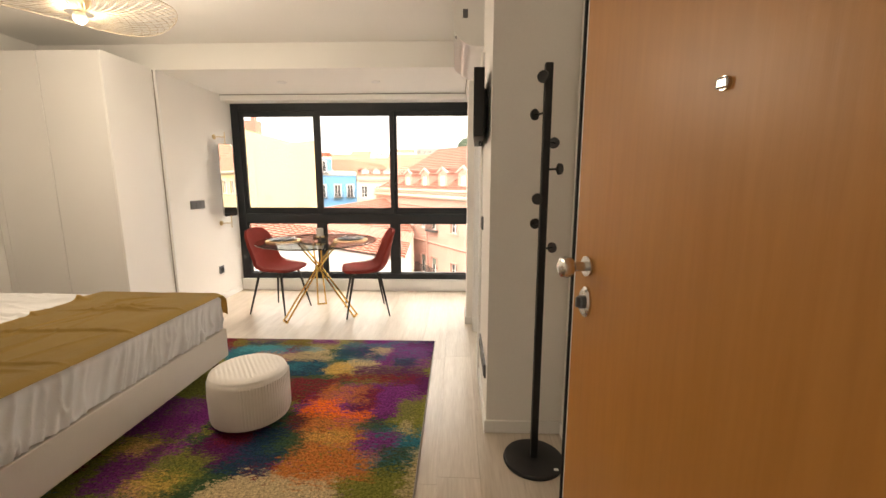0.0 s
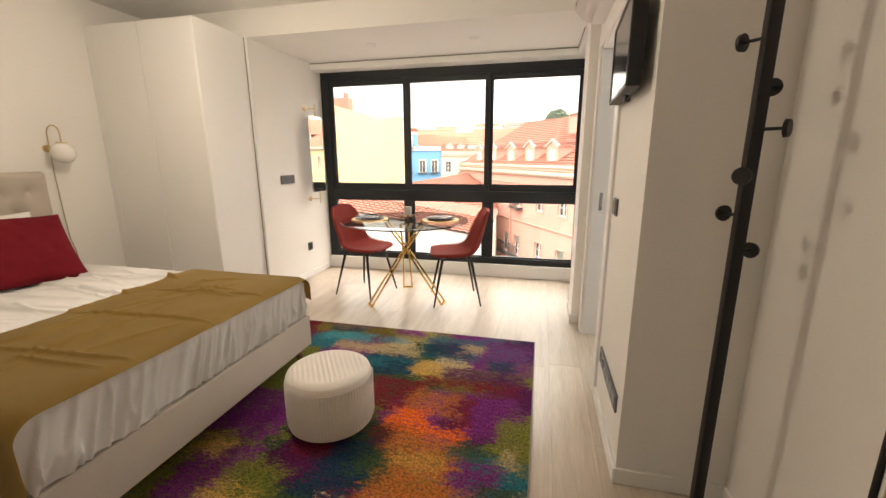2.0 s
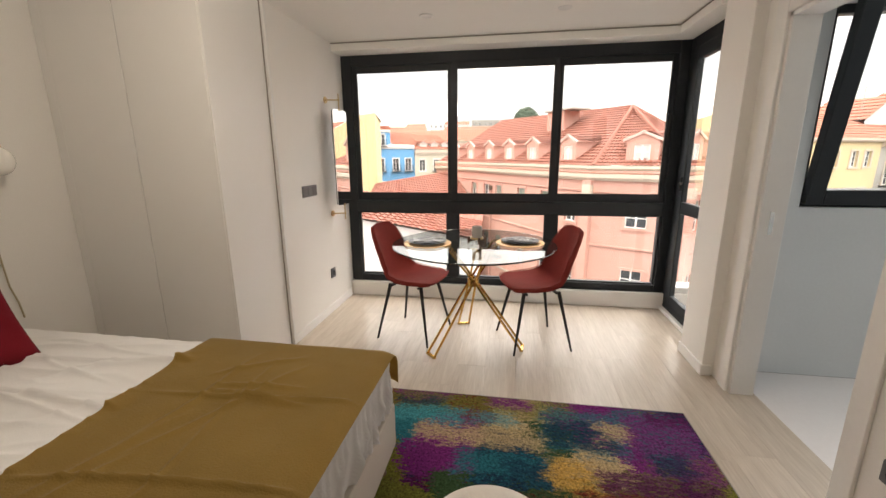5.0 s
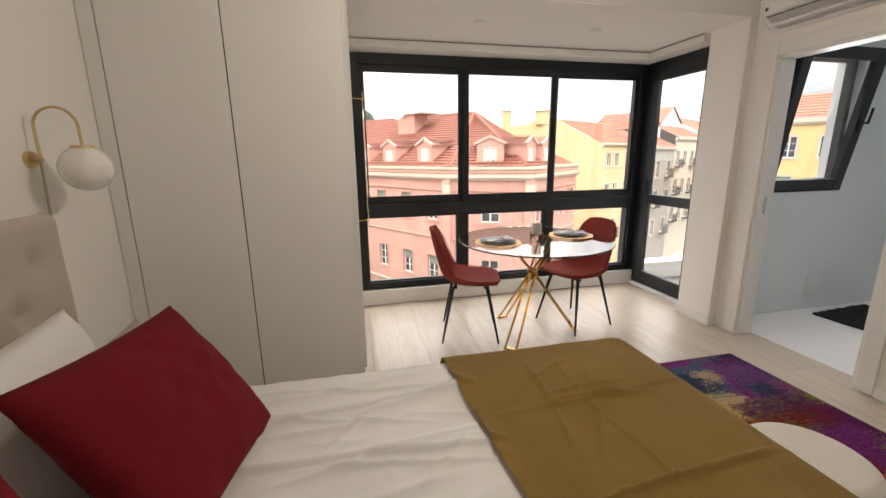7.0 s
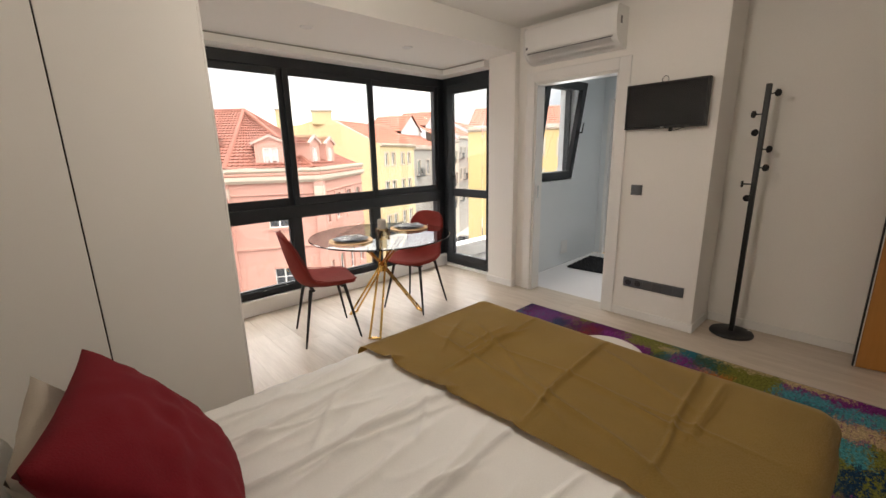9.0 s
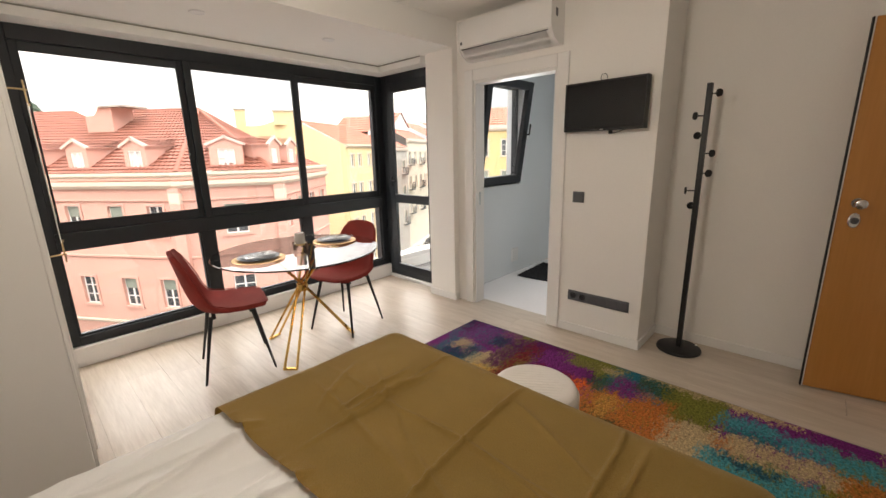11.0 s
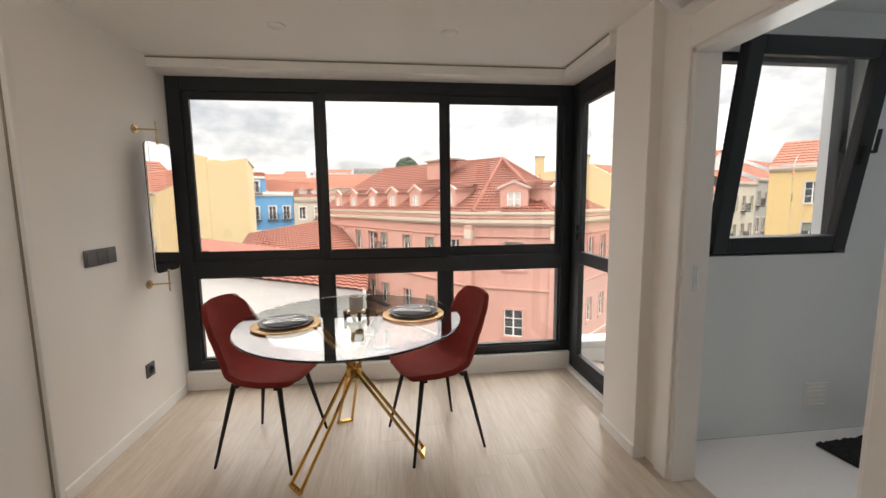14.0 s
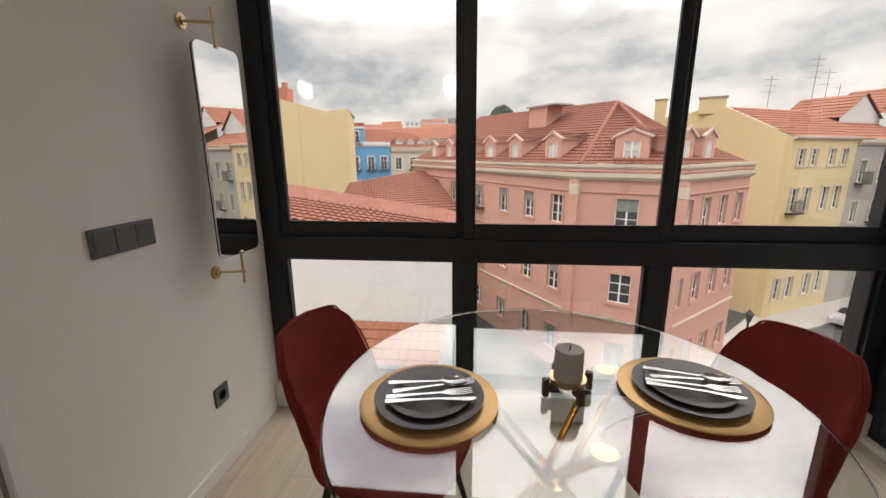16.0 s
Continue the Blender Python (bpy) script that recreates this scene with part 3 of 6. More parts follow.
# ---- small wall fittings ----
def fitting(name, label, category, m, w, h, modules, material=M_grey, sockets=0):
    """A plate of that width and height, facing local -y, with its rockers or sockets."""
    t = thing(name, label, category, m)
    part("plate", box(-w / 2, -0.010, -h / 2, w / 2, 0.0, h / 2, 0.004, 2), material, t)
    step = (w - 0.012) / modules
    for k in range(modules):
        x0 = -w / 2 + 0.006 + k * step
        if k < sockets:
            cx = x0 + step / 2
            own = lathe([(0.0, -0.002), (0.017, -0.002), (0.0185, 0.001), (0.022, 0.002), (0.022, 0.0), (0.0, 0.0)], 24)
            bmesh.ops.transform(own, matrix=pose(cx, -0.010, 0, 90), verts=own.verts)
            part("socket", own, M_rubber, t)
        else:
            part("rocker", box(x0 + 0.003, -0.0135, -h / 2 + 0.008, x0 + step - 0.003, -0.009, h / 2 - 0.008, 0.002, 1), material, t)
    return t


fitting("light_switch", "dark grey three-gang light switch on the bay wall", "switch", pose(XL, 4.268, 1.083, 0, 0, 90), 0.225, 0.085, 3)
fitting("wall_socket", "single dark grey socket low on the bay wall", "socket", pose(XL, 4.583, 0.342, 0, 0, 90), 0.082, 0.085, 1, sockets=1)
fitting("light_switch", "single dark grey light switch beside the bathroom door", "switch", pose(XR, 2.69, 1.064, 0, 0, -90), 0.086, 0.08, 1)
fitting("socket_strip", "long dark grey socket strip low on the wall", "socket", pose(XR, 2.502, 0.302, 0, 0, -90), 0.46, 0.08, 6, sockets=2)
vent = thing("wall_vent", "small pale vent plate low on the bathroom wall", "vent", pose(1.44, BY1, 0.215))
part("frame", box(-0.07, -0.01, -0.08, 0.07, 0.0, 0.08, 0.004, 1), M_plastic, vent)
for k in range(5):
    part("slat", box(-0.055, -0.014, -0.058 + k * 0.026, 0.055, -0.009, -0.044 + k * 0.026, 0.001, 1), M_plastic, vent)

# downlights in the bay
for x, y in ((-1.53, 4.325), (-0.615, 4.335)):
    dl = thing("downlight", "small round white recessed ceiling spot", "ceiling light", pose(x, y, ZS), "spots in the bay ceiling")
    part("ring", lathe([(0.030, 0.0), (0.046, 0.0), (0.046, -0.004), (0.040, -0.007), (0.030, -0.003)], 32), M_plastic, dl)
    part("lens", lathe([(0.0, -0.002), (0.029, -0.002), (0.029, 0.0), (0.0, 0.0)], 24), M_opal, dl)

# ---- air conditioner ----
M_strip = mat("silver_plastic", (0.70, 0.69, 0.67), 0.3, 0.2, vary=0.03)
ac = thing("air_conditioner", "white split air conditioner above the bathroom door", "air conditioner", pose(XR, 3.275, 2.125, 0, 0, -90))
prof = [(-0.0, 0.0), (-0.07, 0.0), (-0.13, 0.03), (-0.172, 0.075), (-0.182, 0.12), (-0.182, 0.255), (-0.172, 0.275), (-0.14, 0.285), (0.0, 0.285)]
def prism(prof, x0, x1):
    bm = bmesh.new()
    a, b = [bm.verts.new((x0, y, z)) for y, z in prof], [bm.verts.new((x1, y, z)) for y, z in prof]
    for i in range(len(prof)):
        j = (i + 1) % len(prof)
        bm.faces.new((a[i], a[j], b[j], b[i]))
    bm.faces.new(a), bm.faces.new(b)
    return bm
part("body", prism(prof, -0.40, 0.40), M_plastic, ac)
for s in (-1, 1):
    cap_prof = [(y * 1.03 - (0.001 if i else 0), z * 1.01 - 0.001) for i, (y, z) in enumerate(prof)]
    part("end_cap", prism(cap_prof, s * 0.40, s * 0.413), M_plastic, ac)
bm = sheet(1, 4, lambda u, v: Vector(((u - 0.5) * 0.74, -0.078 - 0.10 * v, 0.006 + 0.062 * v)) + Vector((0, -0.004, -0.004)))
bmesh.ops.solidify(bm, geom=bm.faces[:], thickness=0.004)
part("louvre", bm, M_plastic, ac)
part("chrome_strip", box(-0.385, -0.186, 0.074, 0.385, -0.178, 0.083, 0.002, 1), M_strip, ac, "thin silver strip")
# thin grey bar painting the louvre's shadow line below the strip
part("outlet_shade", box(-0.38, -0.176, 0.069, 0.38, -0.165, 0.073), M_grey, ac)
part("badge", box(-0.385, -0.1855, 0.105, -0.368, -0.1825, 0.125), M_grey, ac)
part("rating_label", box(0.4132, -0.13, 0.16, 0.4142, -0.10, 0.21), M_grey, ac)

# ---- television ----
tv = thing("television", "small black flat television on a wall bracket", "television", pose(0.277, 2.527, 1.685, 0, 0, -93))
part("casing", box(-0.278, 0.0, -0.16, 0.278, 0.045, 0.16, 0.006, 2), M_black, tv)
part("screen", box(-0.266, -0.002, -0.142, 0.266, 0.001, 0.148), M_screen, tv, "dark glossy screen")
part("bezel", frame_rect(-0.278, -0.16, 0.278, 0.16, 0.012, -0.006, 0.002, None, 0.002), M_black, tv)
part("badge", box(-0.012, -0.0075, -0.156, 0.012, -0.0055, -0.150), M_steel, tv)
bm = box(-0.10, 0.044, -0.10, 0.10, 0.058, 0.10, 0.003, 1)
part("bracket", bm, M_black, tv)
part("aerial_loop", tube([(-0.02 + 0.022 * math.cos(a), 0.03, 0.178 + 0.024 * math.sin(a)) for a in [radians(d) for d in range(-60, 250, 20)]], 0.0022, 6), M_black, tv)
part("cable", tube([(0.05, 0.03, -0.157), (0.055, 0.03, -0.172), (0.065, 0.03, -0.178), (0.09, 0.032, -0.175), (0.12, 0.035, -0.165), (0.15, 0.035, -0.157)], 0.0025, 6), M_black, tv, "thin black cable")
part("plug", box(0.036, 0.02, -0.184, 0.058, 0.042, -0.158, 0.004, 1), M_black, tv)

# ---- coat stand ----
cs = thing("coat_stand", "black metal coat stand with round pegs on a disc base", "coat stand", pose(0.55, 1.98, 0))
part("base", lathe([(0.0, 0.0), (0.140, 0.0), (0.142, 0.006), (0.138, 0.017), (0.128, 0.022), (0.0, 0.024)], 48), M_black, cs)
part("pole", box(-0.016, -0.016, 0.02, 0.016, 0.016, 1.785, 0.005, 2), M_black, cs)
for z, dx, dy in ((1.719, -0.50, -0.86), (1.592, -0.60, 0.80), (1.474, 0.68, 0.73), (1.361, 0.75, -0.66), (1.239, -0.57, -0.82), (1.125, -0.32, 0.95), (1.020, 0.80, 0.60)):
    dv = Vector((dx, dy, 0)).normalized()
    bm = rod(dv * 0.01 + Vector((0, 0, z)), dv * 0.066 + Vector((0, 0, z)), 0.0045, seg=10)
    rod(dv * 0.064 + Vector((0, 0, z)), dv * 0.074 + Vector((0, 0, z)), 0.024, 0.022, seg=28, bm=bm)
    part("peg", bm, M_black, cs)
part("sticker", box(0.075, -0.10, 0.0236, 0.095, -0.085, 0.0246), M_plastic, cs)

# ---- bath mat ----
def mat_f(u, v):
    x, y = (u - 0.5) * 0.66, (v - 0.5) * 0.45
    return Vector((x, y, 0.014 + 0.012 * noise.noise((x * 60, y * 60, 1))))
bm = sheet(60, 40, mat_f)
box(-0.33, -0.225, 0.0, 0.33, 0.225, 0.012, 0.004, 1, bm)
solo("bath_mat", bm, M_matblk, "shaggy black bath mat on the white floor", "mat", m=pose(1.66, 3.62, 0, 0, 0, 4))

# ---- rug ----
rm, rn, rl, rb = nodes_of("abstract_rug_pile")
rco = rn.new("ShaderNodeTexCoord")
rns = rn.new("ShaderNodeTexNoise")
rns.inputs["Scale"].default_value, rns.inputs["Detail"].default_value, rns.inputs["Roughness"].default_value = 5.5, 14, 0.84
rmp = rn.new("ShaderNodeMapping")
rmp.inputs["Scale"].default_value = (1.0, 2.2, 1.0)
rsub, rsc, rad = rn.new("ShaderNodeVectorMath"), rn.new("ShaderNodeVectorMath"), rn.new("ShaderNodeVectorMath")
rsub.operation, rsub.inputs[1].default_value = "SUBTRACT", (0.5, 0.5, 0.5)
rsc.operation, rsc.inputs["Scale"].default_value = "SCALE", 0.36
rl.new(rco.outputs["Object"], rmp.inputs["Vector"])
rl.new(rmp.outputs["Vector"], rns.inputs["Vector"])
rl.new(rns.outputs["Color"], rsub.inputs[0])
rl.new(rsub.outputs["Vector"], rsc.inputs[0])
rl.new(rco.outputs["Object"], rad.inputs[0])
rl.new(rsc.outputs["Vector"], rad.inputs[1])
rfine, rfs, rfc, rad2 = rn.new("ShaderNodeTexNoise"), rn.new("ShaderNodeVectorMath"), rn.new("ShaderNodeVectorMath"), rn.new("ShaderNodeVectorMath")
rfine.inputs["Scale"].default_value, rfine.inputs["Detail"].default_value, rfine.inputs["Roughness"].default_value = 34.0, 5, 0.8
rfs.operation, rfs.inputs[1].default_value = "SUBTRACT", (0.5, 0.5, 0.5)
rfc.operation, rfc.inputs["Scale"].default_value = "SCALE", 0.24
rl.new(rmp.outputs["Vector"], rfine.inputs["Vector"])
rl.new(rfine.outputs["Color"], rfs.inputs[0])
rl.new(rfs.outputs["Vector"], rfc.inputs[0])
rl.new(rad.outputs["Vector"], rad2.inputs[0])
rl.new(rfc.outputs["Vector"], rad2.inputs[1])
rad = rad2
vor = rn.new("ShaderNodeTexVoronoi")
vor.distance, vor.inputs["Scale"].default_value, vor.inputs["Randomness"].default_value = "CHEBYCHEV", 3.1, 0.9
rl.new(rad.outputs["Vector"], vor.inputs["Vector"])
sepc = rn.new("ShaderNodeSeparateColor")
rl.new(vor.outputs["Color"], sepc.inputs["Color"])
rramp = rn.new("ShaderNodeValToRGB")
rramp.color_ramp.interpolation = "CONSTANT"
PURPLE, PLUM, TEAL, NAVY, OLIVE, GOLD = (0.16, 0.022, 0.15), (0.085, 0.012, 0.07), (0.02, 0.13, 0.17), (0.012, 0.035, 0.07), (0.16, 0.16, 0.03), (0.50, 0.30, 0.07)
RUST, ORANGE, WINE, CYAN, SAND, FOREST = (0.42, 0.13, 0.03), (0.72, 0.13, 0.012), (0.15, 0.012, 0.02), (0.05, 0.25, 0.29), (0.44, 0.33, 0.18), (0.035, 0.07, 0.03)
shades = (PLUM, OLIVE, PURPLE, NAVY, SAND, TEAL, PURPLE, OLIVE, WINE, FOREST)
els = rramp.color_ramp.elements
els[0].color = (*shades[0], 1)
els[1].position, els[1].color = 0.1, (*shades[1], 1)
for k in range(2, 10):
    els.new(k / 10).color = (*shades[k], 1)
rl.new(sepc.outputs["Red"], rramp.inputs["Fac"])
rug_color = rramp.outputs["Color"]


def rug_patch(color, x, y, w, h, soft=0.02, most=0.95):
    """A ragged block of colour, centred on (x, y) of the rug."""
    global rug_color
    s, a, h2, sp, mx, mr, mix = (rn.new(k) for k in ("ShaderNodeVectorMath", "ShaderNodeVectorMath", "ShaderNodeVectorMath", "ShaderNodeSeparateXYZ", "ShaderNodeMath", "ShaderNodeMapRange", "ShaderNodeMixRGB"))
    s.operation, a.operation, h2.operation, mx.operation = "SUBTRACT", "ABSOLUTE", "SUBTRACT", "MAXIMUM"
    s.inputs[1].default_value, h2.inputs[1].default_value = (x, y, 0), (w / 2, h / 2, 0)
    rl.new(rad.outputs["Vector"], s.inputs[0])
    rl.new(s.outputs["Vector"], a.inputs[0])
    rl.new(a.outputs["Vector"], h2.inputs[0])
    rl.new(h2.outputs["Vector"], sp.inputs[0])
    rl.new(sp.outputs["X"], mx.inputs[0])
    rl.new(sp.outputs["Y"], mx.inputs[1])
    mr.inputs["From Min"].default_value, mr.inputs["From Max"].default_value = soft, -soft
    mr.inputs["To Min"].default_value, mr.inputs["To Max"].default_value = 0.0, most
    rl.new(mx.outputs[0], mr.inputs["Value"])
    rl.new(mr.outputs["Result"], mix.inputs["Fac"])
    rl.new(rug_color, mix.inputs["Color1"])
    mix.inputs["Color2"].default_value = (*color, 1)
    rug_color = mix.outputs["Color"]


rug_patch(OLIVE, -1.10, 3.32, 1.10, 0.16, most=0.8)
rug_patch(PURPLE, -0.90, 3.36, 0.22, 0.10)
rug_patch(CYAN, -1.33, 3.19, 0.40, 0.13, most=0.9)
rug_patch(NAVY, -1.40, 3.31, 0.26, 0.08, most=0.8)
rug_patch(SAND, -1.05, 3.06, 0.62, 0.12, most=0.85)
rug_patch(CYAN, -0.98, 3.19, 0.22, 0.10, most=0.7)
rug_patch(TEAL, -0.92, 2.88, 0.46, 0.15)
rug_patch(NAVY, -0.80, 2.86, 0.22, 0.10, most=0.8)
rug_patch(TEAL, -0.54, 3.17, 0.40, 0.32, most=0.75)
rug_patch(NAVY, -0.56, 3.14, 0.34, 0.20, most=0.85)
rug_patch(SAND, -0.40, 3.18, 0.14, 0.12, most=0.85)
rug_patch(PURPLE, -0.17, 3.14, 0.34, 0.46, most=0.85)
rug_patch(PLUM, -0.10, 3.33, 0.22, 0.12, most=0.8)
rug_patch(NAVY, -0.20, 3.00, 0.16, 0.14, most=0.8)
rug_patch(GOLD, -0.64, 2.87, 0.18, 0.16, most=0.9)
rug_patch(GOLD, -0.54, 2.78, 0.20, 0.08, most=0.85)
rug_patch(PLUM, -0.28, 2.84, 0.50, 0.14, most=0.9)
rug_patch(WINE, -0.76, 2.58, 0.34, 0.28)
rug_patch(WINE, -0.42, 2.74, 0.40, 0.10, most=0.9)
rug_patch(RUST, -0.50, 2.53, 0.30, 0.22, most=0.75)
rug_patch(WINE, -0.19, 2.73, 0.24, 0.12, most=0.8)
rug_patch(PURPLE, -0.20, 2.48, 0.30, 0.36)
rug_patch(WINE, -0.34, 2.46, 0.07, 0.30, most=0.9)
rug_patch(WINE, -0.67, 2.18, 0.16, 0.22, most=0.8)
rug_patch(RUST, -0.46, 2.04, 0.36, 0.46, 0.03, 0.92)
rug_patch(GOLD, -0.48, 2.10, 0.24, 0.10, most=0.5)
rug_patch(ORANGE, -0.61, 2.37, 0.20, 0.18, 0.02)
rug_patch(ORANGE, -0.42, 2.31, 0.24, 0.08, 0.02)
rug_patch(OLIVE, -0.07, 2.30, 0.16, 0.34, most=0.9)
rug_patch(SAND, -0.08, 2.21, 0.08, 0.12, most=0.7)
rug_patch(FOREST, -0.26, 2.21, 0.16, 0.14, most=0.85)
rug_patch(PURPLE, -0.21, 2.05, 0.20, 0.18)
rug_patch(FOREST, -0.10, 1.95, 0.18, 0.18, most=0.85)
rug_patch(RUST, -0.38, 1.87, 0.34, 0.20, 0.03, 0.9)
rug_patch(OLIVE, -0.19, 1.72, 0.30, 0.16, most=0.85)
rug_patch(SAND, 0.0, 1.70, 0.08, 0.60, most=0.8)
rug_patch(NAVY, -0.80, 2.00, 0.26, 0.36)
rug_patch(FOREST, -0.66, 2.06, 0.14, 0.16, most=0.85)
rug_patch(WINE, -0.97, 2.10, 0.18, 0.16, most=0.8)
rug_patch(PURPLE, -1.38, 2.26, 0.40, 0.40)
rug_patch(PURPLE, -1.30, 1.85, 0.30, 0.34)
rug_patch(GOLD, -1.40, 1.98, 0.16, 0.10, most=0.8)
rug_patch(PLUM, -1.00, 1.94, 0.20, 0.14)
rug_patch(OLIVE, -1.10, 1.84, 0.26, 0.22, most=0.9)
rug_patch(GOLD, -1.15, 1.74, 0.22, 0.12, most=0.75)
rug_patch(SAND, -0.50, 1.66, 0.30, 0.16, most=0.85)
rug_patch(RUST, -0.42, 1.54, 0.12, 0.10, most=0.85)
rug_patch(CYAN, -0.19, 1.30, 0.16, 0.60, most=0.95)
rug_patch(TEAL, -0.25, 1.45, 0.08, 0.24, most=0.85)
rug_patch(SAND, -0.36, 1.32, 0.16, 0.42, most=0.95)
rug_patch(CYAN, -0.56, 1.42, 0.20, 0.42, most=0.95)
rug_patch(NAVY, -0.50, 1.44, 0.06, 0.22, most=0.85)
rug_patch(RUST, -0.37, 1.06, 0.20, 0.16, most=0.85)
rug_patch(PURPLE, -0.06, 1.15, 0.06, 0.50, most=0.6)
rug_patch(PURPLE, -1.15, 1.45, 0.50, 0.30)
rug_patch(OLIVE, -0.85, 1.45, 0.30, 0.30, most=0.8)
rug_patch(ORANGE, -0.30, 0.80, 0.4, 0.14)
fn = rn.new("ShaderNodeTexNoise")
fn.inputs["Scale"].default_value, fn.inputs["Detail"].default_value, fn.inputs["Roughness"].default_value = 85.0, 4, 0.8
rl.new(rco.outputs["Object"], fn.inputs["Vector"])
fr = rn.new("ShaderNodeMapRange")
fr.inputs["From Min"].default_value, fr.inputs["From Max"].default_value = 0.35, 0.65
fr.inputs["To Min"].default_value, fr.inputs["To Max"].default_value = 0.36, 1.75
rl.new(fn.outputs["Fac"], fr.inputs["Value"])
fh = rn.new("ShaderNodeHueSaturation")
rl.new(fr.outputs["Result"], fh.inputs["Value"])
rl.new(rug_color, fh.inputs["Color"])
# threads of another colour showing through
sn = rn.new("ShaderNodeTexNoise")
sn.inputs["Scale"].default_value, sn.inputs["Detail"].default_value, sn.inputs["Roughness"].default_value = 24.0, 6, 0.85
smp = rn.new("ShaderNodeMapping")
smp.inputs["Scale"].default_value = (1.0, 2.6, 1.0)
rl.new(rco.outputs["Object"], smp.inputs["Vector"])
rl.new(smp.outputs["Vector"], sn.inputs["Vector"])
sr = rn.new("ShaderNodeMapRange")
sr.inputs["From Min"].default_value, sr.inputs["From Max"].default_value, sr.inputs["To Max"].default_value = 0.53, 0.59, 0.8
rl.new(sn.outputs["Fac"], sr.inputs["Value"])
smix = rn.new("ShaderNodeMixRGB")
rl.new(sr.outputs["Result"], smix.inputs["Fac"])
rl.new(fh.outputs["Color"], smix.inputs["Color1"])
rl.new(rramp.outputs["Color"], smix.inputs["Color2"])
rl.new(smix.outputs["Color"], rb.inputs["Base Color"])
rbp = rn.new("ShaderNodeBump")
rbp.inputs["Strength"].default_value, rbp.inputs["Distance"].default_value = 0.6, 0.01
rl.new(fn.outputs["Fac"], rbp.inputs["Height"])
rl.new(rbp.outputs["Normal"], rb.inputs["Normal"])
rb.inputs["Roughness"].default_value = 0.95
rb.inputs["Specular IOR Level"].default_value = 0.1
rug = thing("rug", "multicoloured abstract pile rug on the plank floor", "rug", pose(0, 0.008, 0))
def rug_f(u, v):
    x, y = -2.05 + 2.05 * u, 0.62 + 2.775 * v
    return Vector((x, y, 0.011 + 0.0012 * noise.noise((x * 9, y * 9, 2))))
bm = sheet(60, 80, rug_f)
box(-2.05, 0.62, 0.0, 0.0, 3.395, 0.0105, bm=bm)
part("surface", bm, rm, rug, smooth=60)
M_bind = mat("rug_binding", (0.34, 0.30, 0.27), 0.9)
for x0, y0, x1, y1 in ((-0.001, 0.62, 0.007, 3.395), (-2.05, 3.394, 0.007, 3.402), (-2.057, 0.62, -2.049, 3.402), (-2.05, 0.613, 0.0, 0.621)):
    part("binding", box(x0, y0, 0.0, x1, y1, 0.012, 0.003, 1), M_bind, rug)

# ---- pouf ----
pf = thing("pouf", "round ivory velvet pouf with a ribbed top", "pouf", pose(-0.957, 2.268, 0.0115))
PR, PH = 0.205, 0.306
part("base", lathe([(0.0, 0.0), (0.145, 0.0), (0.15, 0.004), (0.15, 0.028), (0.0, 0.03)], 40), M_darkwood, pf, "dark round plinth")
part("body", lathe([(0.0, 0.03), (PR - 0.025, 0.03), (PR - 0.006, 0.037), (PR, 0.055), (PR + 0.003, 0.18), (PR, PH - 0.05), (PR - 0.008, PH - 0.025), (PR - 0.018, PH - 0.012), (PR - 0.03, PH - 0.008), (0.0, PH - 0.008)], 64), M_pouf, pf)
def pouf_top(u, v):
    r, a = (PR - 0.012) * u, v * math.tau
    x, y = r * math.cos(a), r * math.sin(a)
    rib = 0.0022 * math.cos((x * math.cos(0.5) + y * math.sin(0.5) + 0.02 * math.sin(7 * y)) * math.tau / 0.024)
    edge = max(0.0, (u - 0.8) / 0.2)
    return Vector((x, y, PH + rib * (1 - edge) - 0.016 * edge * edge))
part("ribbed_top", sheet(34, 90, pouf_top), M_pouf, pf)
for k in range(26):
    a = radians(-75 + k * 4.2)
    part("side_rib", rod(((PR + 0.001) * math.cos(a), (PR + 0.001) * math.sin(a), 0.06), ((PR + 0.001) * math.cos(a), (PR + 0.001) * math.sin(a), PH - 0.04), 0.0026, seg=6), M_pouf, pf)

# ---- bed ----
BX0, BXF, BYN, BYF = -3.36, -1.385, 1.335, 2.81
bed = thing("bed", "cream upholstered double bed with a buttoned headboard", "bed")
part("foot_rail", box(BXF - 0.06, BYN, 0.13, BXF, BYF, 0.33, 0.012, 3), M_uphol, bed)
for y0, y1 in ((BYN + 0.001, BYN + 0.06), (BYF - 0.06, BYF - 0.001)):
    part("side_rail", box(BX0 - 0.02, y0, 0.13, BXF - 0.058, y1, 0.329, 0.010, 3), M_uphol, bed)
part("slat_base", box(BX0, BYN + 0.06, 0.2, BXF - 0.06, BYF - 0.06, 0.235), M_uphol, bed)
for x, y, sx, sy in ((BXF - 0.07, BYN + 0.07, 1, -1), (BXF - 0.07, BYF - 0.07, 1, 1), (BX0 + 0.1, BYN + 0.07, -1, -1), (BX0 + 0.1, BYF - 0.07, -1, 1)):
    zf = 0.0125 if x > -2 else 0.0
    part("leg", rod((x + 0.02 * sx, y + 0.02 * sy, zf), (x, y, 0.132), 0.016, 0.026, 16), M_leg, bed, "tapered walnut leg")
buttons = [(y, z) for z, off in ((1.07, 0.0), (0.94, 0.5), (0.81, 0.0), (0.68, 0.5)) for y in [1.435 + (k + off) * 0.182 for k in range(8)] if y < 2.76]
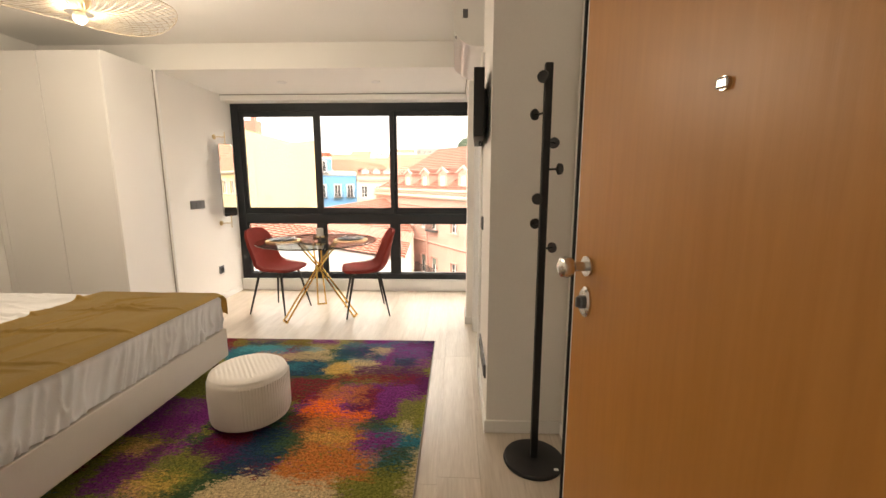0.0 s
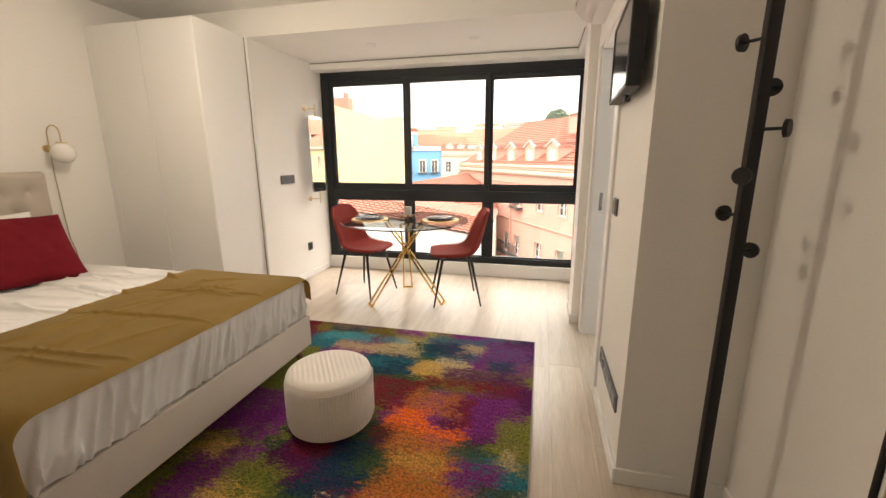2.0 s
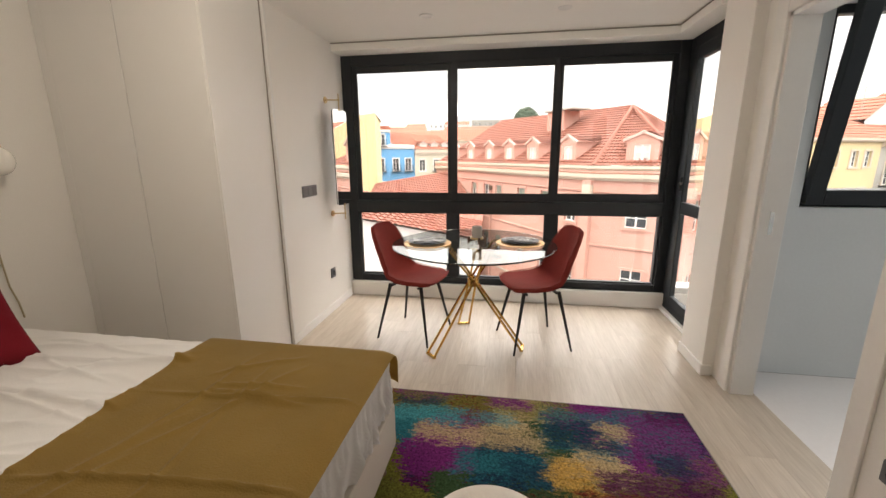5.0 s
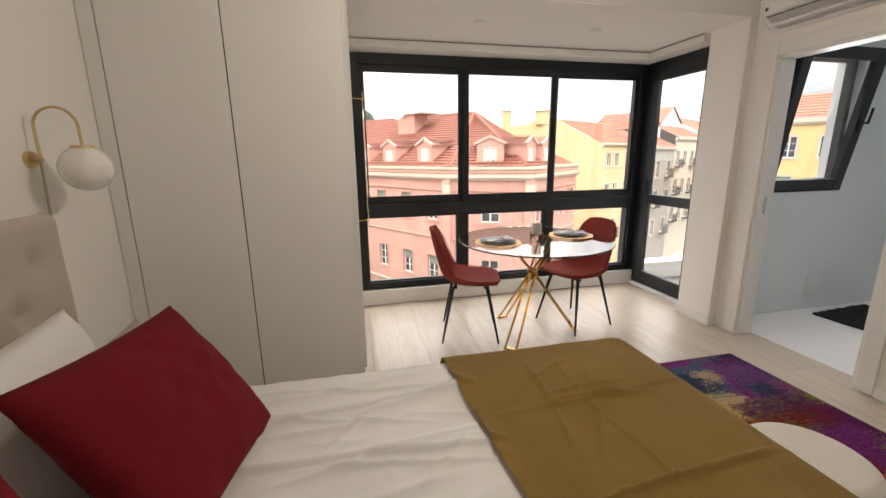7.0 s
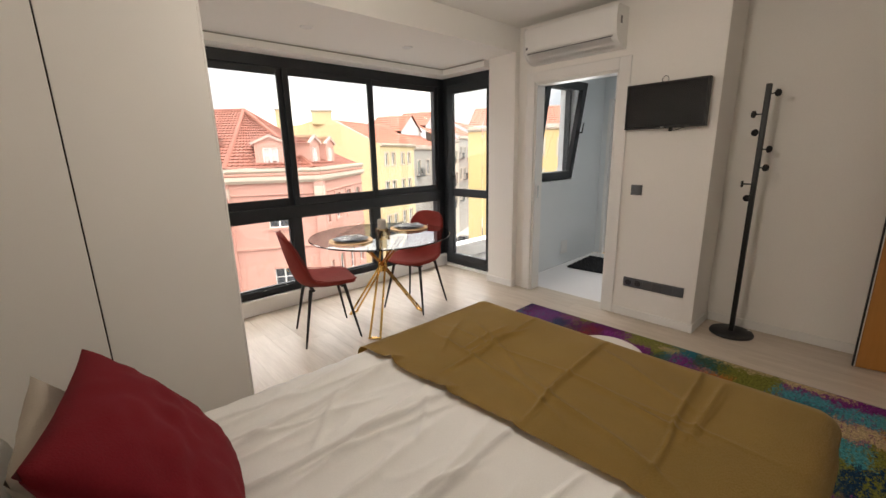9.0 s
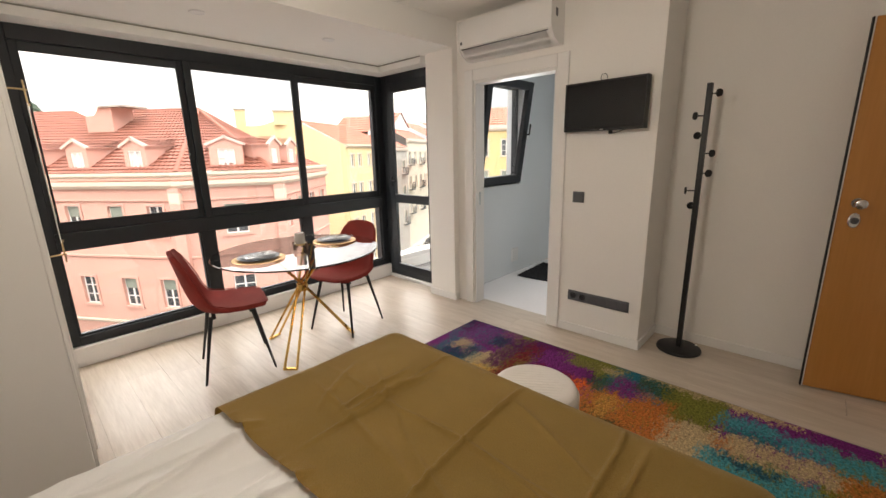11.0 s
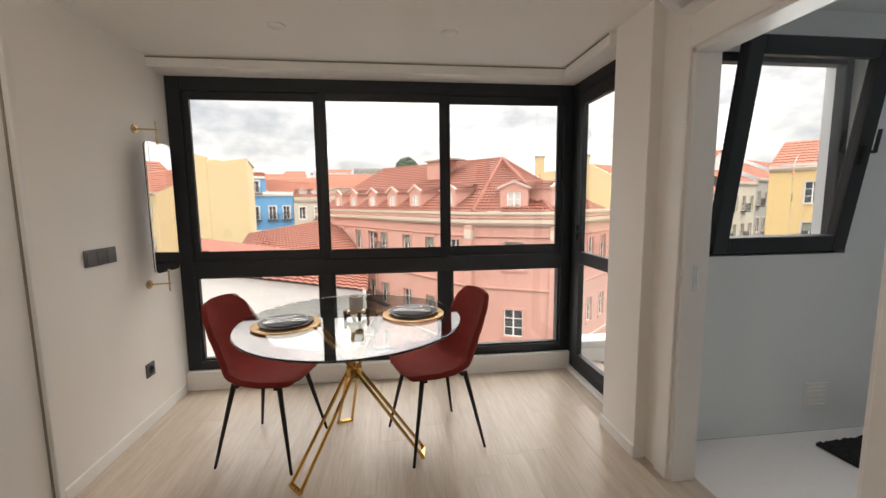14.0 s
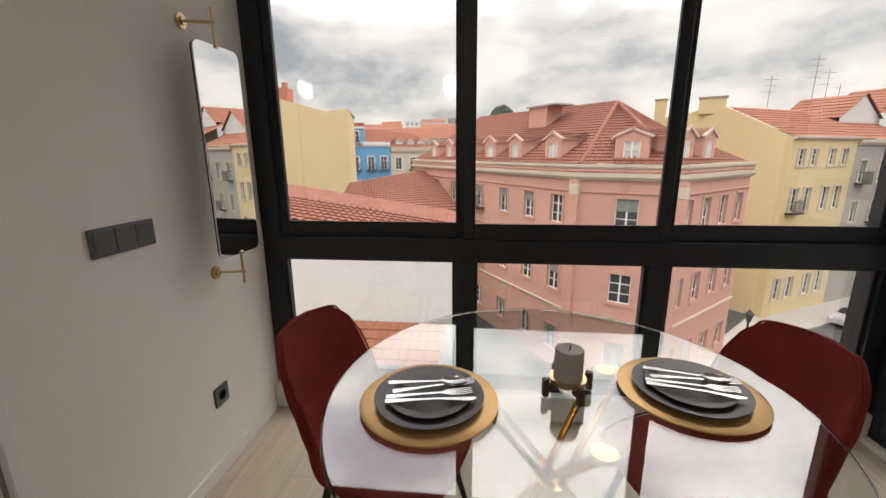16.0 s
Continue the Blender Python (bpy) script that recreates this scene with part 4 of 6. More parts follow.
def head_f(u, v):
    y, z = BYN - 0.01 + (BYF - BYN + 0.02) * u, 0.25 + 0.955 * v
    e = min(u, 1 - u) * (BYF - BYN) / 0.03
    t = min(1 - v, 1) * 0.895 / 0.03
    x = BX0 + 0.0
    if e < 1:
        x -= 0.03 * (1 - math.sqrt(max(0, 1 - (1 - e) ** 2)))
    if t < 1:
        x -= 0.03 * (1 - math.sqrt(max(0, 1 - (1 - t) ** 2)))
    dmin = min((y - b) ** 2 + (z - c) ** 2 for b, c in buttons)
    x -= 0.044 * math.exp(-math.sqrt(dmin) / 0.036)
    return Vector((x, y, z))
bm = sheet(160, 96, head_f)
box(BX0 - 0.095, BYN - 0.01, 0.0, BX0 - 0.050, BYF + 0.01, 1.183, 0.012, 2, bm)
hb = part("headboard", bm, M_head, bed, "beige buttoned headboard")
for y, z in buttons:
    own = lathe([(0.0, 0.0), (0.012, 0.0), (0.010, 0.005), (0.0, 0.007)], 14)
    bmesh.ops.transform(own, matrix=pose(BX0 - 0.041, y, z, 0, 90), verts=own.verts)
    part("button", own, M_head, hb)
solo("mattress", box(BX0 + 0.005, BYN + 0.075, 0.236, BXF - 0.08, BYF - 0.075, 0.50, 0.05, 4), M_sheet, "white mattress under the duvet", "mattress")


def draped(s, half, r):
    """Along a cloth that lies flat to half - r, rounds the edge and hangs: the way across, the drop, and how far it hangs (0 to 1)."""
    a, sign = abs(s), 1 if s >= 0 else -1
    flat = half - r
    if a <= flat:
        return s, 0.0, 0.0
    arc = r * math.pi / 2
    if a <= flat + arc:
        t = (a - flat) / r
        return sign * (flat + r * math.sin(t)), r * (1 - math.cos(t)), t / (math.pi / 2)
    return sign * half, r + (a - flat - arc), 1.0


def ridge(x, y, seed, scale):
    n = noise.noise((x * scale, y * scale, seed))
    return 1 - min(1.0, abs(n) * 3.2)


CX, CY = (BX0 + BXF) / 2, (BYN + BYF) / 2
def crease(x, y, x0, y0, x1, y1, width):
    """How near a point is to one long soft fold, faded towards its ends."""
    dx, dy = x1 - x0, y1 - y0
    ln = math.hypot(dx, dy)
    s = ((x - x0) * dx + (y - y0) * dy) / ln
    off = ((y - y0) * dx - (x - x0) * dy) / ln + 0.03 * noise.noise((s * 3, x0 * 7, y0 * 5))
    f = min(1.0, max(0.0, s / (0.25 * ln)), max(0.0, (ln - s) / (0.25 * ln)))
    return f * math.exp(-abs(off / width) ** 1.4)


FOLDS = [(-0.75, -0.60, 0.27, -0.48, 0.016, 0.013), (-0.5, -0.42, 0.27, -0.40, 0.018, 0.012), (-0.8, -0.25, 0.12, -0.18, 0.016, 0.014), (-0.3, -0.12, 0.28, 0.02, 0.015, 0.014),
         (-0.7, 0.03, 0.20, 0.12, 0.018, 0.013), (-0.4, 0.18, 0.28, 0.30, 0.015, 0.014), (-0.75, 0.33, 0.08, 0.41, 0.016, 0.012), (-0.2, 0.40, 0.28, 0.52, 0.014, 0.013),
         (-0.6, 0.52, 0.22, 0.63, 0.018, 0.012), (-0.1, -0.62, 0.28, -0.68, 0.016, 0.011), (0.0, 0.08, 0.2, 0.26, 0.012, 0.009), (-0.3, -0.34, -0.05, -0.12, 0.013, 0.009), (-0.25, 0.25, 0.0, 0.5, 0.012, 0.009),
         (-0.55, 0.60, 0.30, 0.50, 0.008, 0.010), (-0.45, 0.46, 0.10, 0.33, 0.007, 0.009), (-0.35, 0.24, 0.30, 0.14, 0.008, 0.011), (-0.5, -0.02, 0.15, -0.10, 0.007, 0.009), (-0.3, -0.28, 0.28, -0.30, 0.008, 0.010)]
# ironed pleats: the cloth steps down along long lines that run from the pillows to the throw
PLEATS = [(0.47, 0.10, 0.020), (0.22, -0.08, 0.022), (-0.08, 0.06, 0.018), (-0.38, -0.05, 0.018)]


def bed_top(x, y):
    """Height of the duvet's lying part over its mean, in the bed's own coordinates."""
    z = 0.012 * noise.noise((x * 2.2, y * 2.2, 5)) + 0.004 * noise.noise((x * 7, y * 5, 2))
    fade = min(1.0, max(0.0, (0.28 - x) / 0.06))
    for x0, y0, x1, y1, w, h in FOLDS:
        z += 1.25 * h * fade * crease(x, y, x0, y0, x1, y1, w)
    for y0, lean, h in PLEATS:
        off = y - y0 - lean * x - 0.012 * noise.noise((x * 4, y0 * 9, 3))
        z += fade * h * (math.exp(-off / 0.05) if off > 0 else math.exp(off / 0.006))
    return z + 0.004 * fade * ridge(x * 0.7 + 0.2 * y, y * 1.6, 4.0, 4.0) ** 3


def duvet_f(u, v):
    lx, ly = 1.96, 1.44
    s = -lx / 2 + (lx + 0.21) * u
    w = -(ly / 2 + 0.20) + (ly + 0.40) * v
    x, dz1, h1 = draped(s, lx / 2 - 0.0, 0.055) if s > 0 else (s, 0.0, 0.0)
    y, dz2, h2 = draped(w, ly / 2 - 0.0, 0.055)
    z = 0.572 - max(dz1, dz2)
    z += bed_top(x, y) * (1 - max(h1, h2))
    # gathers where the cloth is tucked in behind the foot rail
    low = min(1.0, max(0.0, (0.56 - z) / 0.16))
    slant = y + 0.35 * (0.57 - z)
    g = ridge(slant * 3.0, 0.0, 1.5, 4.0) ** 2 * 0.6 + ridge(slant * 6.5, z * 1.2, 7.5, 3.2) ** 2 * 0.5
    x += h1 * (0.040 * g * (0.25 + 0.75 * low) + 0.010 * noise.noise((y * 3, z * 6, 2)) - 0.012)
    y += (1 if y > 0 else -1) * h2 * (0.008 * math.sin(x * 60) + 0.010 * noise.noise((x * 7, z * 6, 6)))
    return Vector((x, y, z))
bm = sheet(190, 330, duvet_f)
solo("duvet", bm, M_sheet, "crumpled white cotton duvet spread over the mattress", "duvet", m=pose(CX, CY, 0), smooth=180)

THROW_FOLDS = [(0.30, -0.55, 0.52, 0.1, 0.010, 0.006), (0.45, 0.0, 0.75, 0.55, 0.008, 0.005), (0.62, -0.7, 0.60, 0.7, 0.005, 0.004),
               (0.35, -0.2, 0.5, 0.25, 0.012, 0.005), (0.7, -0.45, 0.9, 0.0, 0.010, 0.004), (0.4, 0.42, 0.7, 0.6, 0.008, 0.005),
               (0.26, 0.30, 1.05, 0.34, 0.005, 0.008), (0.22, -0.06, 1.05, -0.02, 0.005, 0.010), (0.24, -0.42, 1.05, -0.36, 0.005, 0.009), (0.45, 0.33, 0.85, 0.30, 0.007, 0.009), (0.45, 0.36, 0.80, 0.39, 0.006, 0.007),
               (0.55, -0.50, 0.62, -0.05, 0.008, 0.006), (0.50, -0.46, 0.95, -0.44, 0.007, 0.008), (0.42, 0.05, 0.50, 0.60, 0.007, 0.005)]


def throw_f(u, v):
    ly = 1.464
    w = -(ly / 2 + 0.40) + (ly + 0.52) * v
    y, dz, h = draped(w, ly / 2, 0.06)
    x0 = -2.125 - 0.03 * v + 0.02 * math.sin(5 * v)
    x1 = BXF + 0.018 - 0.012 * (1 - v)
    x = x0 + (x1 - x0) * u
    lx = x - CX
    z = 0.590 - dz
    edge = max(0.0, (x - (BXF - 0.05)) / 0.07)
    z -= 0.022 * edge ** 2
    lump = bed_top(lx, y) + 0.0015 * noise.noise((x * 12, y * 12, 3))
    for a in THROW_FOLDS:
        lump += 1.8 * a[5] * crease(lx, y, *a[:4], 1.4 * a[4])
    z += (1 - h) * lump * (1 - 0.7 * min(1.0, edge))
    y += (1 if y > 0 else -1) * h * (0.006 + 0.008 * noise.noise((x * 6, z * 4, 9)))
    return Vector((lx, y, z))
bm = sheet(110, 300, throw_f)
bmesh.ops.solidify(bm, geom=bm.faces[:], thickness=0.006)
th = thing("throw_blanket", "mustard woven throw folded across the foot of the bed", "blanket", pose(CX, CY, 0))
part("cloth", bm, M_throw, th, smooth=180)
bm = bmesh.new()
rf = random.Random(3)
for k in range(130):
    x = -2.115 + 0.72 * k / 129 - CX
    y = -(1.464 / 2 + 0.006)
    z0 = 0.220
    tube([(x, y - 0.003, z0 + 0.01), (x + rf.uniform(-0.003, 0.003), y - 0.004, z0 - 0.03), (x + rf.uniform(-0.007, 0.007), y - 0.004 + rf.uniform(-0.004, 0.004), z0 - rf.uniform(0.06, 0.085))], 0.0018, 4, bm=bm)
part("fringe", bm, M_throw, th, "mustard fringe")


def cushion(name, label, w, h, t, material, m, seed=0.0, category="cushion", group=""):
    """A stuffed cushion standing on its lower edge, facing local +x, with pinched corners and creases."""
    def side(s):
        def f(u, v):
            a, b = 2 * u - 1, 2 * v - 1
            body = max(0.0, (1 - abs(a) ** 2.6)) ** 0.5 * max(0.0, (1 - abs(b) ** 2.6)) ** 0.5
            pinch = 1 - 0.055 * (1 - abs(a) ** 2) * abs(b) ** 2 - 0.0
            pinch2 = 1 - 0.055 * (1 - abs(b) ** 2) * abs(a) ** 2
            y, z = a * w / 2 * pinch2, b * h / 2 * pinch
            x = s * t / 2 * body * (1 + 0.10 * noise.noise((a * 2 + seed, b * 2, s))) + 0.010 * body * noise.noise((a * 5 + seed, b * 5, s * 2))
            return Vector((x, y, z + h / 2))
        return f
    bm = sheet(28, 28, side(1))
    sheet(28, 28, side(-1), bm=bm)
    bmesh.ops.remove_doubles(bm, verts=bm.verts, dist=0.0005)
    return solo(name, bm, material, label, category, group, m=m, smooth=180)


ZP = 0.568
cushion("pillow", "plump white pillow leaning on the headboard", 0.66, 0.41, 0.17, M_sheet, pose(-3.14, 2.31, ZP, 0, -20, 2), 1, "pillow", "white pillows")
cushion("pillow", "plump white pillow leaning on the headboard", 0.66, 0.41, 0.17, M_sheet, pose(-3.14, 1.64, ZP, 0, -20, -2), 2, "pillow", "white pillows")
for dx, dy, turn, seed in ((0.0, 0.0, 1, 3), (0.03, -0.66, -1, 5)):
    cushion("cushion", "square beige linen cushion before a white pillow", 0.42, 0.38, 0.10, M_beigecush, pose(-2.955 + dx / 2, 2.405 + dy, ZP, 0, -26, 2 * turn - 4), seed, group="beige cushions")
    cushion("cushion", "wine-red square cushion leaning on a beige one", 0.51, 0.46, 0.15, M_red, pose(-2.805 + dx, 2.305 + dy, ZP + 0.01, -3, -35, -8), seed + 1, group="wine-red cushions")

# ---- wall mirror over the bed ----
def rounded(w, h, r, n=8):
    out = []
    for cx, cy, a0 in ((w / 2 - r, h / 2 - r, 0), (-w / 2 + r, h / 2 - r, 90), (-w / 2 + r, -h / 2 + r, 180), (w / 2 - r, -h / 2 + r, 270)):
        out += [(cx + r * math.cos(radians(a0 + 90 * k / n)), cy + r * math.sin(radians(a0 + 90 * k / n))) for k in range(n + 1)]
    return out
def slab_yz(outline, x0, x1):
    bm = bmesh.new()
    a, b = [bm.verts.new((x0, y, z)) for y, z in outline], [bm.verts.new((x1, y, z)) for y, z in outline]
    bm.faces.new(a), bm.faces.new(b)
    for i in range(len(outline)):
        j = (i + 1) % len(outline)
        bm.faces.new((a[i], a[j], b[j], b[i]))
    return bm
wm = thing("wall_mirror", "wide mirror with rounded corners in a thin brass frame", "mirror", pose(XH + 0.004, 2.075, 1.622, 0, -1.5))
part("glass", slab_yz(rounded(1.08, 0.325, 0.05), 0.004, 0.018), M_mirror, wm, "mirror glass", smooth=0)
part("frame", tube([(0.016, y, z) for y, z in rounded(1.085, 0.33, 0.052)], 0.006, 8, True), M_brass, wm)

# ---- wall lamps beside the headboard ----
def wall_lamp(m, label):
    t = thing("wall_lamp", label, "lamp", m, "bedside wall lamps")
    bm = rod((0, 0, 0), (0.012, 0, 0), 0.026, seg=28)
    rod((0.012, 0, 0), (0.036, 0, 0), 0.009, seg=14, bm=bm)
    part("mount", bm, M_brass, t)
    R = 0.060
    pts = [(0.032, 0, 0.0)] + [(0.032 + R - R * math.cos(radians(a)), 0, 0.10 + R * math.sin(radians(a))) for a in range(0, 181, 12)] + [(0.032 + 2 * R, 0, 0.044)]
    part("arm", tube(pts, 0.0045, 8), M_brass, t)
    part("cap", rod((0.032 + 2 * R, 0, 0.034), (0.032 + 2 * R, 0, 0.043), 0.034, 0.030, 24), M_brass, t)
    own = bmesh.new()
    bmesh.ops.create_uvsphere(own, u_segments=28, v_segments=18, radius=0.072)
    bmesh.ops.transform(own, matrix=Matrix.Translation((0.032 + 2 * R, 0, -0.030)), verts=own.verts)
    part("globe", own, M_opal, t, "white opal glass globe")
    part("cable", tube([(0.03, 0, -0.005), (0.022, 0.004, -0.2), (0.015, 0.015, -0.5), (0.02, 0.02, -0.66), (0.02, 0.04, -0.75), (0.02, 0.05, -0.84)], 0.004, 6), M_cable, t, "pale hanging cable")
    return t
lamp = wall_lamp(pose(XH, 2.92, 1.362), "brass wall lamp with a white opal globe beside the headboard")
copy_thing(lamp, pose(XH, 1.21, 1.362))

# ---- wire pendant ----
pd = thing("pendant_lamp", "large flat pendant lamp of fine gilt wire", "ceiling light", pose(-1.72, 2.36, 0))
part("canopy", lathe([(0.0, ZC), (0.05, ZC), (0.05, ZC - 0.02), (0.0, ZC - 0.025)], 24), M_brass, pd)
part("stem", rod((0, 0, ZC - 0.02), (0, 0, 2.22), 0.005, seg=8), M_brass, pd)
part("holder", lathe([(0.0, 2.24), (0.05, 2.23), (0.055, 2.20), (0.03, 2.16), (0.0, 2.16)], 24), M_brass, pd)
shade = part("shade", tube([(0.42 * math.cos(k * math.tau / 60), 0.42 * math.sin(k * math.tau / 60), 2.195 + 0.02 * math.sin(3 * k * math.tau / 60)) for k in range(60)], 0.0018, 6, True), M_wire, pd, "basket of fine gilt wire")
for k in range(44):
    a = k * math.tau / 44
    ca, sa = math.cos(a), math.sin(a)
    tw = 0.5
    pts = []
    for j in range(13):
        q = j / 12
        r = 0.05 + 0.37 * math.sin(q * math.pi / 2) if q < 0.999 else 0.42
        aa = a + tw * q
        pts.append((r * math.cos(aa), r * math.sin(aa), 2.245 - 0.05 * q + 0.02 * math.sin(3 * aa) * q))
    for j in range(12):
        q = j / 11
        r = 0.42 - 0.36 * q
        aa = a + tw + tw * q
        pts.append((r * math.cos(aa), r * math.sin(aa), 2.195 - 0.05 * math.sin(q * math.pi / 2) + 0.02 * math.sin(3 * aa) * (1 - q)))
    part("wire", tube(pts, 0.0012, 4), M_wire, shade)
own = bmesh.new()
bmesh.ops.create_uvsphere(own, u_segments=16, v_segments=10, radius=0.03)
bmesh.ops.transform(own, matrix=Matrix.Translation((0, 0, 2.125)), verts=own.verts)
part("bulb", own, M_opal, pd)

# ---- vanity mirror on the bay wall ----
vm = thing("swing_mirror", "tall frameless mirror on two brass swing brackets", "mirror", pose(XL, 4.655, 1.325))
mirror_turn = pose(0.105, 0.03, 0, 0, 0, -4)
mg = part("glass", slab_yz(rounded(0.235, 0.78, 0.03), -0.003, 0.003), M_mirror, vm, "mirror glass", smooth=0)
mg.matrix_basis = mirror_turn
mb = part("backing", slab_yz(rounded(0.233, 0.778, 0.03), -0.010, -0.0035), M_black, vm)
mb.matrix_basis = mirror_turn
for s in (1, -1):
    z = 0.468 * s
    bm = rod((0.0, 0, z), (0.010, 0, z), 0.026, seg=28)
    rod((0.010, 0, z), (0.018, 0, z), 0.014, seg=18, bm=bm)
    rod((0.018, 0, z), (0.115, 0.03, z), 0.005, seg=12, bm=bm)
    rod((0.105, 0.03, z + 0.05 * s), (0.105, 0.03, s * 0.385), 0.0045, seg=12, bm=bm)
    box(0.095, 0.022, s * 0.388 - 0.007, 0.115, 0.038, s * 0.388 + 0.007, 0.002, 1, bm)
    part("bracket", bm, M_brass, vm, "brushed brass bracket")

# ---- table ----
TX, TY = -1.170, 4.078
tb = thing("dining_table", "round glass dining table on crossed brass legs", "table", pose(TX, TY, 0))
tt = part("tabletop", lathe([(0.0, 0.740), (0.557, 0.740), (0.561, 0.743), (0.562, 0.745), (0.561, 0.748), (0.557, 0.751), (0.0, 0.751)], 96), M_tglass, tb, "clear round glass top")
tt.visible_shadow = False
for a in (222, -6, 107):
    c, s = math.cos(radians(a)), math.sin(radians(a))
    side = Vector((-s, c, 0))
    foot, hub, top = Vector((0.355 * c, 0.355 * s, 0.0)), Vector((0.02 * c, 0.02 * s, 0.47)), Vector((-0.20 * c, -0.20 * s, 0.728))
    bm = bmesh.new()
    for k in (-1, 1):
        pts = [foot + side * 0.042 * k + Vector((0, 0, 0.008)), hub + side * 0.026 * k, top + side * 0.034 * k]
        for p, q in zip(pts, pts[1:]):
            dvec = q - p
            own = bmesh.new()
            bmesh.ops.create_cube(own, size=1)
            bmesh.ops.transform(own, matrix=Matrix.Translation((p + q) / 2) @ dvec.to_track_quat("Z", "Y").to_matrix().to_4x4() @ Matrix.Diagonal((0.015, 0.015, dvec.length + 0.008, 1)), verts=own.verts)
            bmesh.ops.bevel(own, geom=own.edges[:], offset=0.003, segments=2, affect="EDGES")
            merge(bm, own)
    leg = part("leg", bm, M_gold, tb)
    own = box(-0.011, -0.05, 0.0, 0.011, 0.05, 0.014, 0.002, 1)
    bmesh.ops.transform(own, matrix=Matrix.Translation(foot) @ pose(0, 0, 0, 0, 0, a), verts=own.verts)
    part("foot_bar", own, M_gold, leg)
    own = lathe([(0.0, 0.727), (0.026, 0.727), (0.026, 0.7395), (0.0, 0.7395)], 24)
    bmesh.ops.transform(own, matrix=Matrix.Translation((top.x, top.y, 0)), verts=own.verts)
    part("top_pad", own, M_gold, leg)
part("hub_ring", lathe([(0.030, 0.445), (0.040, 0.445), (0.040, 0.495), (0.030, 0.495)], 24), M_gold, tb)

# ---- chairs ----
def dining_chair(m):
    ch = thing("dining_chair", "rust-red velvet shell chair with thin black metal legs", "chair", m, "chairs at the glass table")
    prof = [(0.225, 0.452), (0.205, 0.466), (0.10, 0.452), (0.0, 0.440), (-0.09, 0.440), (-0.155, 0.462), (-0.195, 0.515), (-0.220, 0.60), (-0.243, 0.70), (-0.260, 0.78), (-0.272, 0.832), (-0.275, 0.850)]
    width = [0.226, 0.226, 0.226, 0.226, 0.214, 0.196, 0.182, 0.180, 0.186, 0.188, 0.186, 0.184]
    cup = [0.0, 0.008, 0.026, 0.042, 0.058, 0.072, 0.075, 0.068, 0.052, 0.032, 0.012, 0.0]
    def at(s, table):
        k = min(int(s * 11), 10)
        f = s * 11 - k
        f = f * f * (3 - 2 * f) if isinstance(table[0], float) else f
        a, b = table[k], table[k + 1]
        return a + (b - a) * f if isinstance(a, float) else (a[0] + (b[0] - a[0]) * f, a[1] + (b[1] - a[1]) * f)
    smooth = []
    for i in range(45):
        s = i / 44
        acc = [at(min(1, max(0, s + o)), prof) for o in (-0.03, -0.015, 0, 0.015, 0.03)]
        smooth.append((sum(p[0] for p in acc) / 5, sum(p[1] for p in acc) / 5))
    smooth[0], smooth[-1] = prof[0], prof[-1]
    def shell(u, v):
        i = min(44, round(u * 44))
        x, z = smooth[i]
        w, c = at(u, width), at(u, cup)
        top_gap, front_gap = (1 - u) / 0.40, u / 0.26
        w *= max(0.10, math.sqrt(max(0.0, 1 - (1 - min(1.0, top_gap)) ** 2.05))) * max(0.40, math.sqrt(max(0.0, 1 - (1 - min(1.0, front_gap)) ** 2.6)))
        b = 2 * v - 1
        j = min(43, max(1, i))
        tx, tz = smooth[j + 1][0] - smooth[j - 1][0], smooth[j + 1][1] - smooth[j - 1][1]
        ln = math.hypot(tx, tz)
        nx, nz = tz / ln, -tx / ln
        k = c * abs(b) ** 2.2
        return Vector((x + nx * k, b * w, z + nz * k))
    bm = sheet(44, 20, shell)
    bmesh.ops.recalc_face_normals(bm, faces=bm.faces)
    bmesh.ops.solidify(bm, geom=bm.faces[:], thickness=0.028)
    sh = part("shell", bm, M_velvet, ch, smooth=180)
    sh.modifiers.new("round", "SUBSURF").levels = 1
    sh.modifiers["round"].render_levels = 1
    rim = [shell(u, 0) for u in [k / 40 for k in range(41)]] + [shell(u, 1) for u in [k / 40 for k in range(40, -1, -1)]]
    part("piping", tube([p for p in rim], 0.0035, 6, True), M_velvet, ch)
    bm = box(-0.13, -0.012, 0.405, 0.14, 0.012, 0.418, 0.002, 1)
    box(-0.12, -0.15, 0.405, -0.096, 0.15, 0.418, 0.002, 1, bm)
    box(0.10, -0.15, 0.405, 0.124, 0.15, 0.418, 0.002, 1, bm)
    part("underframe", bm, M_black, ch)
    for sx in (-1, 1):
        for sy in (-1, 1):
            part("leg", rod((0.208 * sx, 0.212 * sy, 0.0), (0.125 * sx, 0.135 * sy, 0.42), 0.007, 0.0135, 14), M_black, ch)
    return ch
chair = dining_chair(pose(-1.63, 4.212, 0, 0, 0, -14.5))
copy_thing(chair, pose(-0.738, 4.192, 0, 0, 0, 197.5))

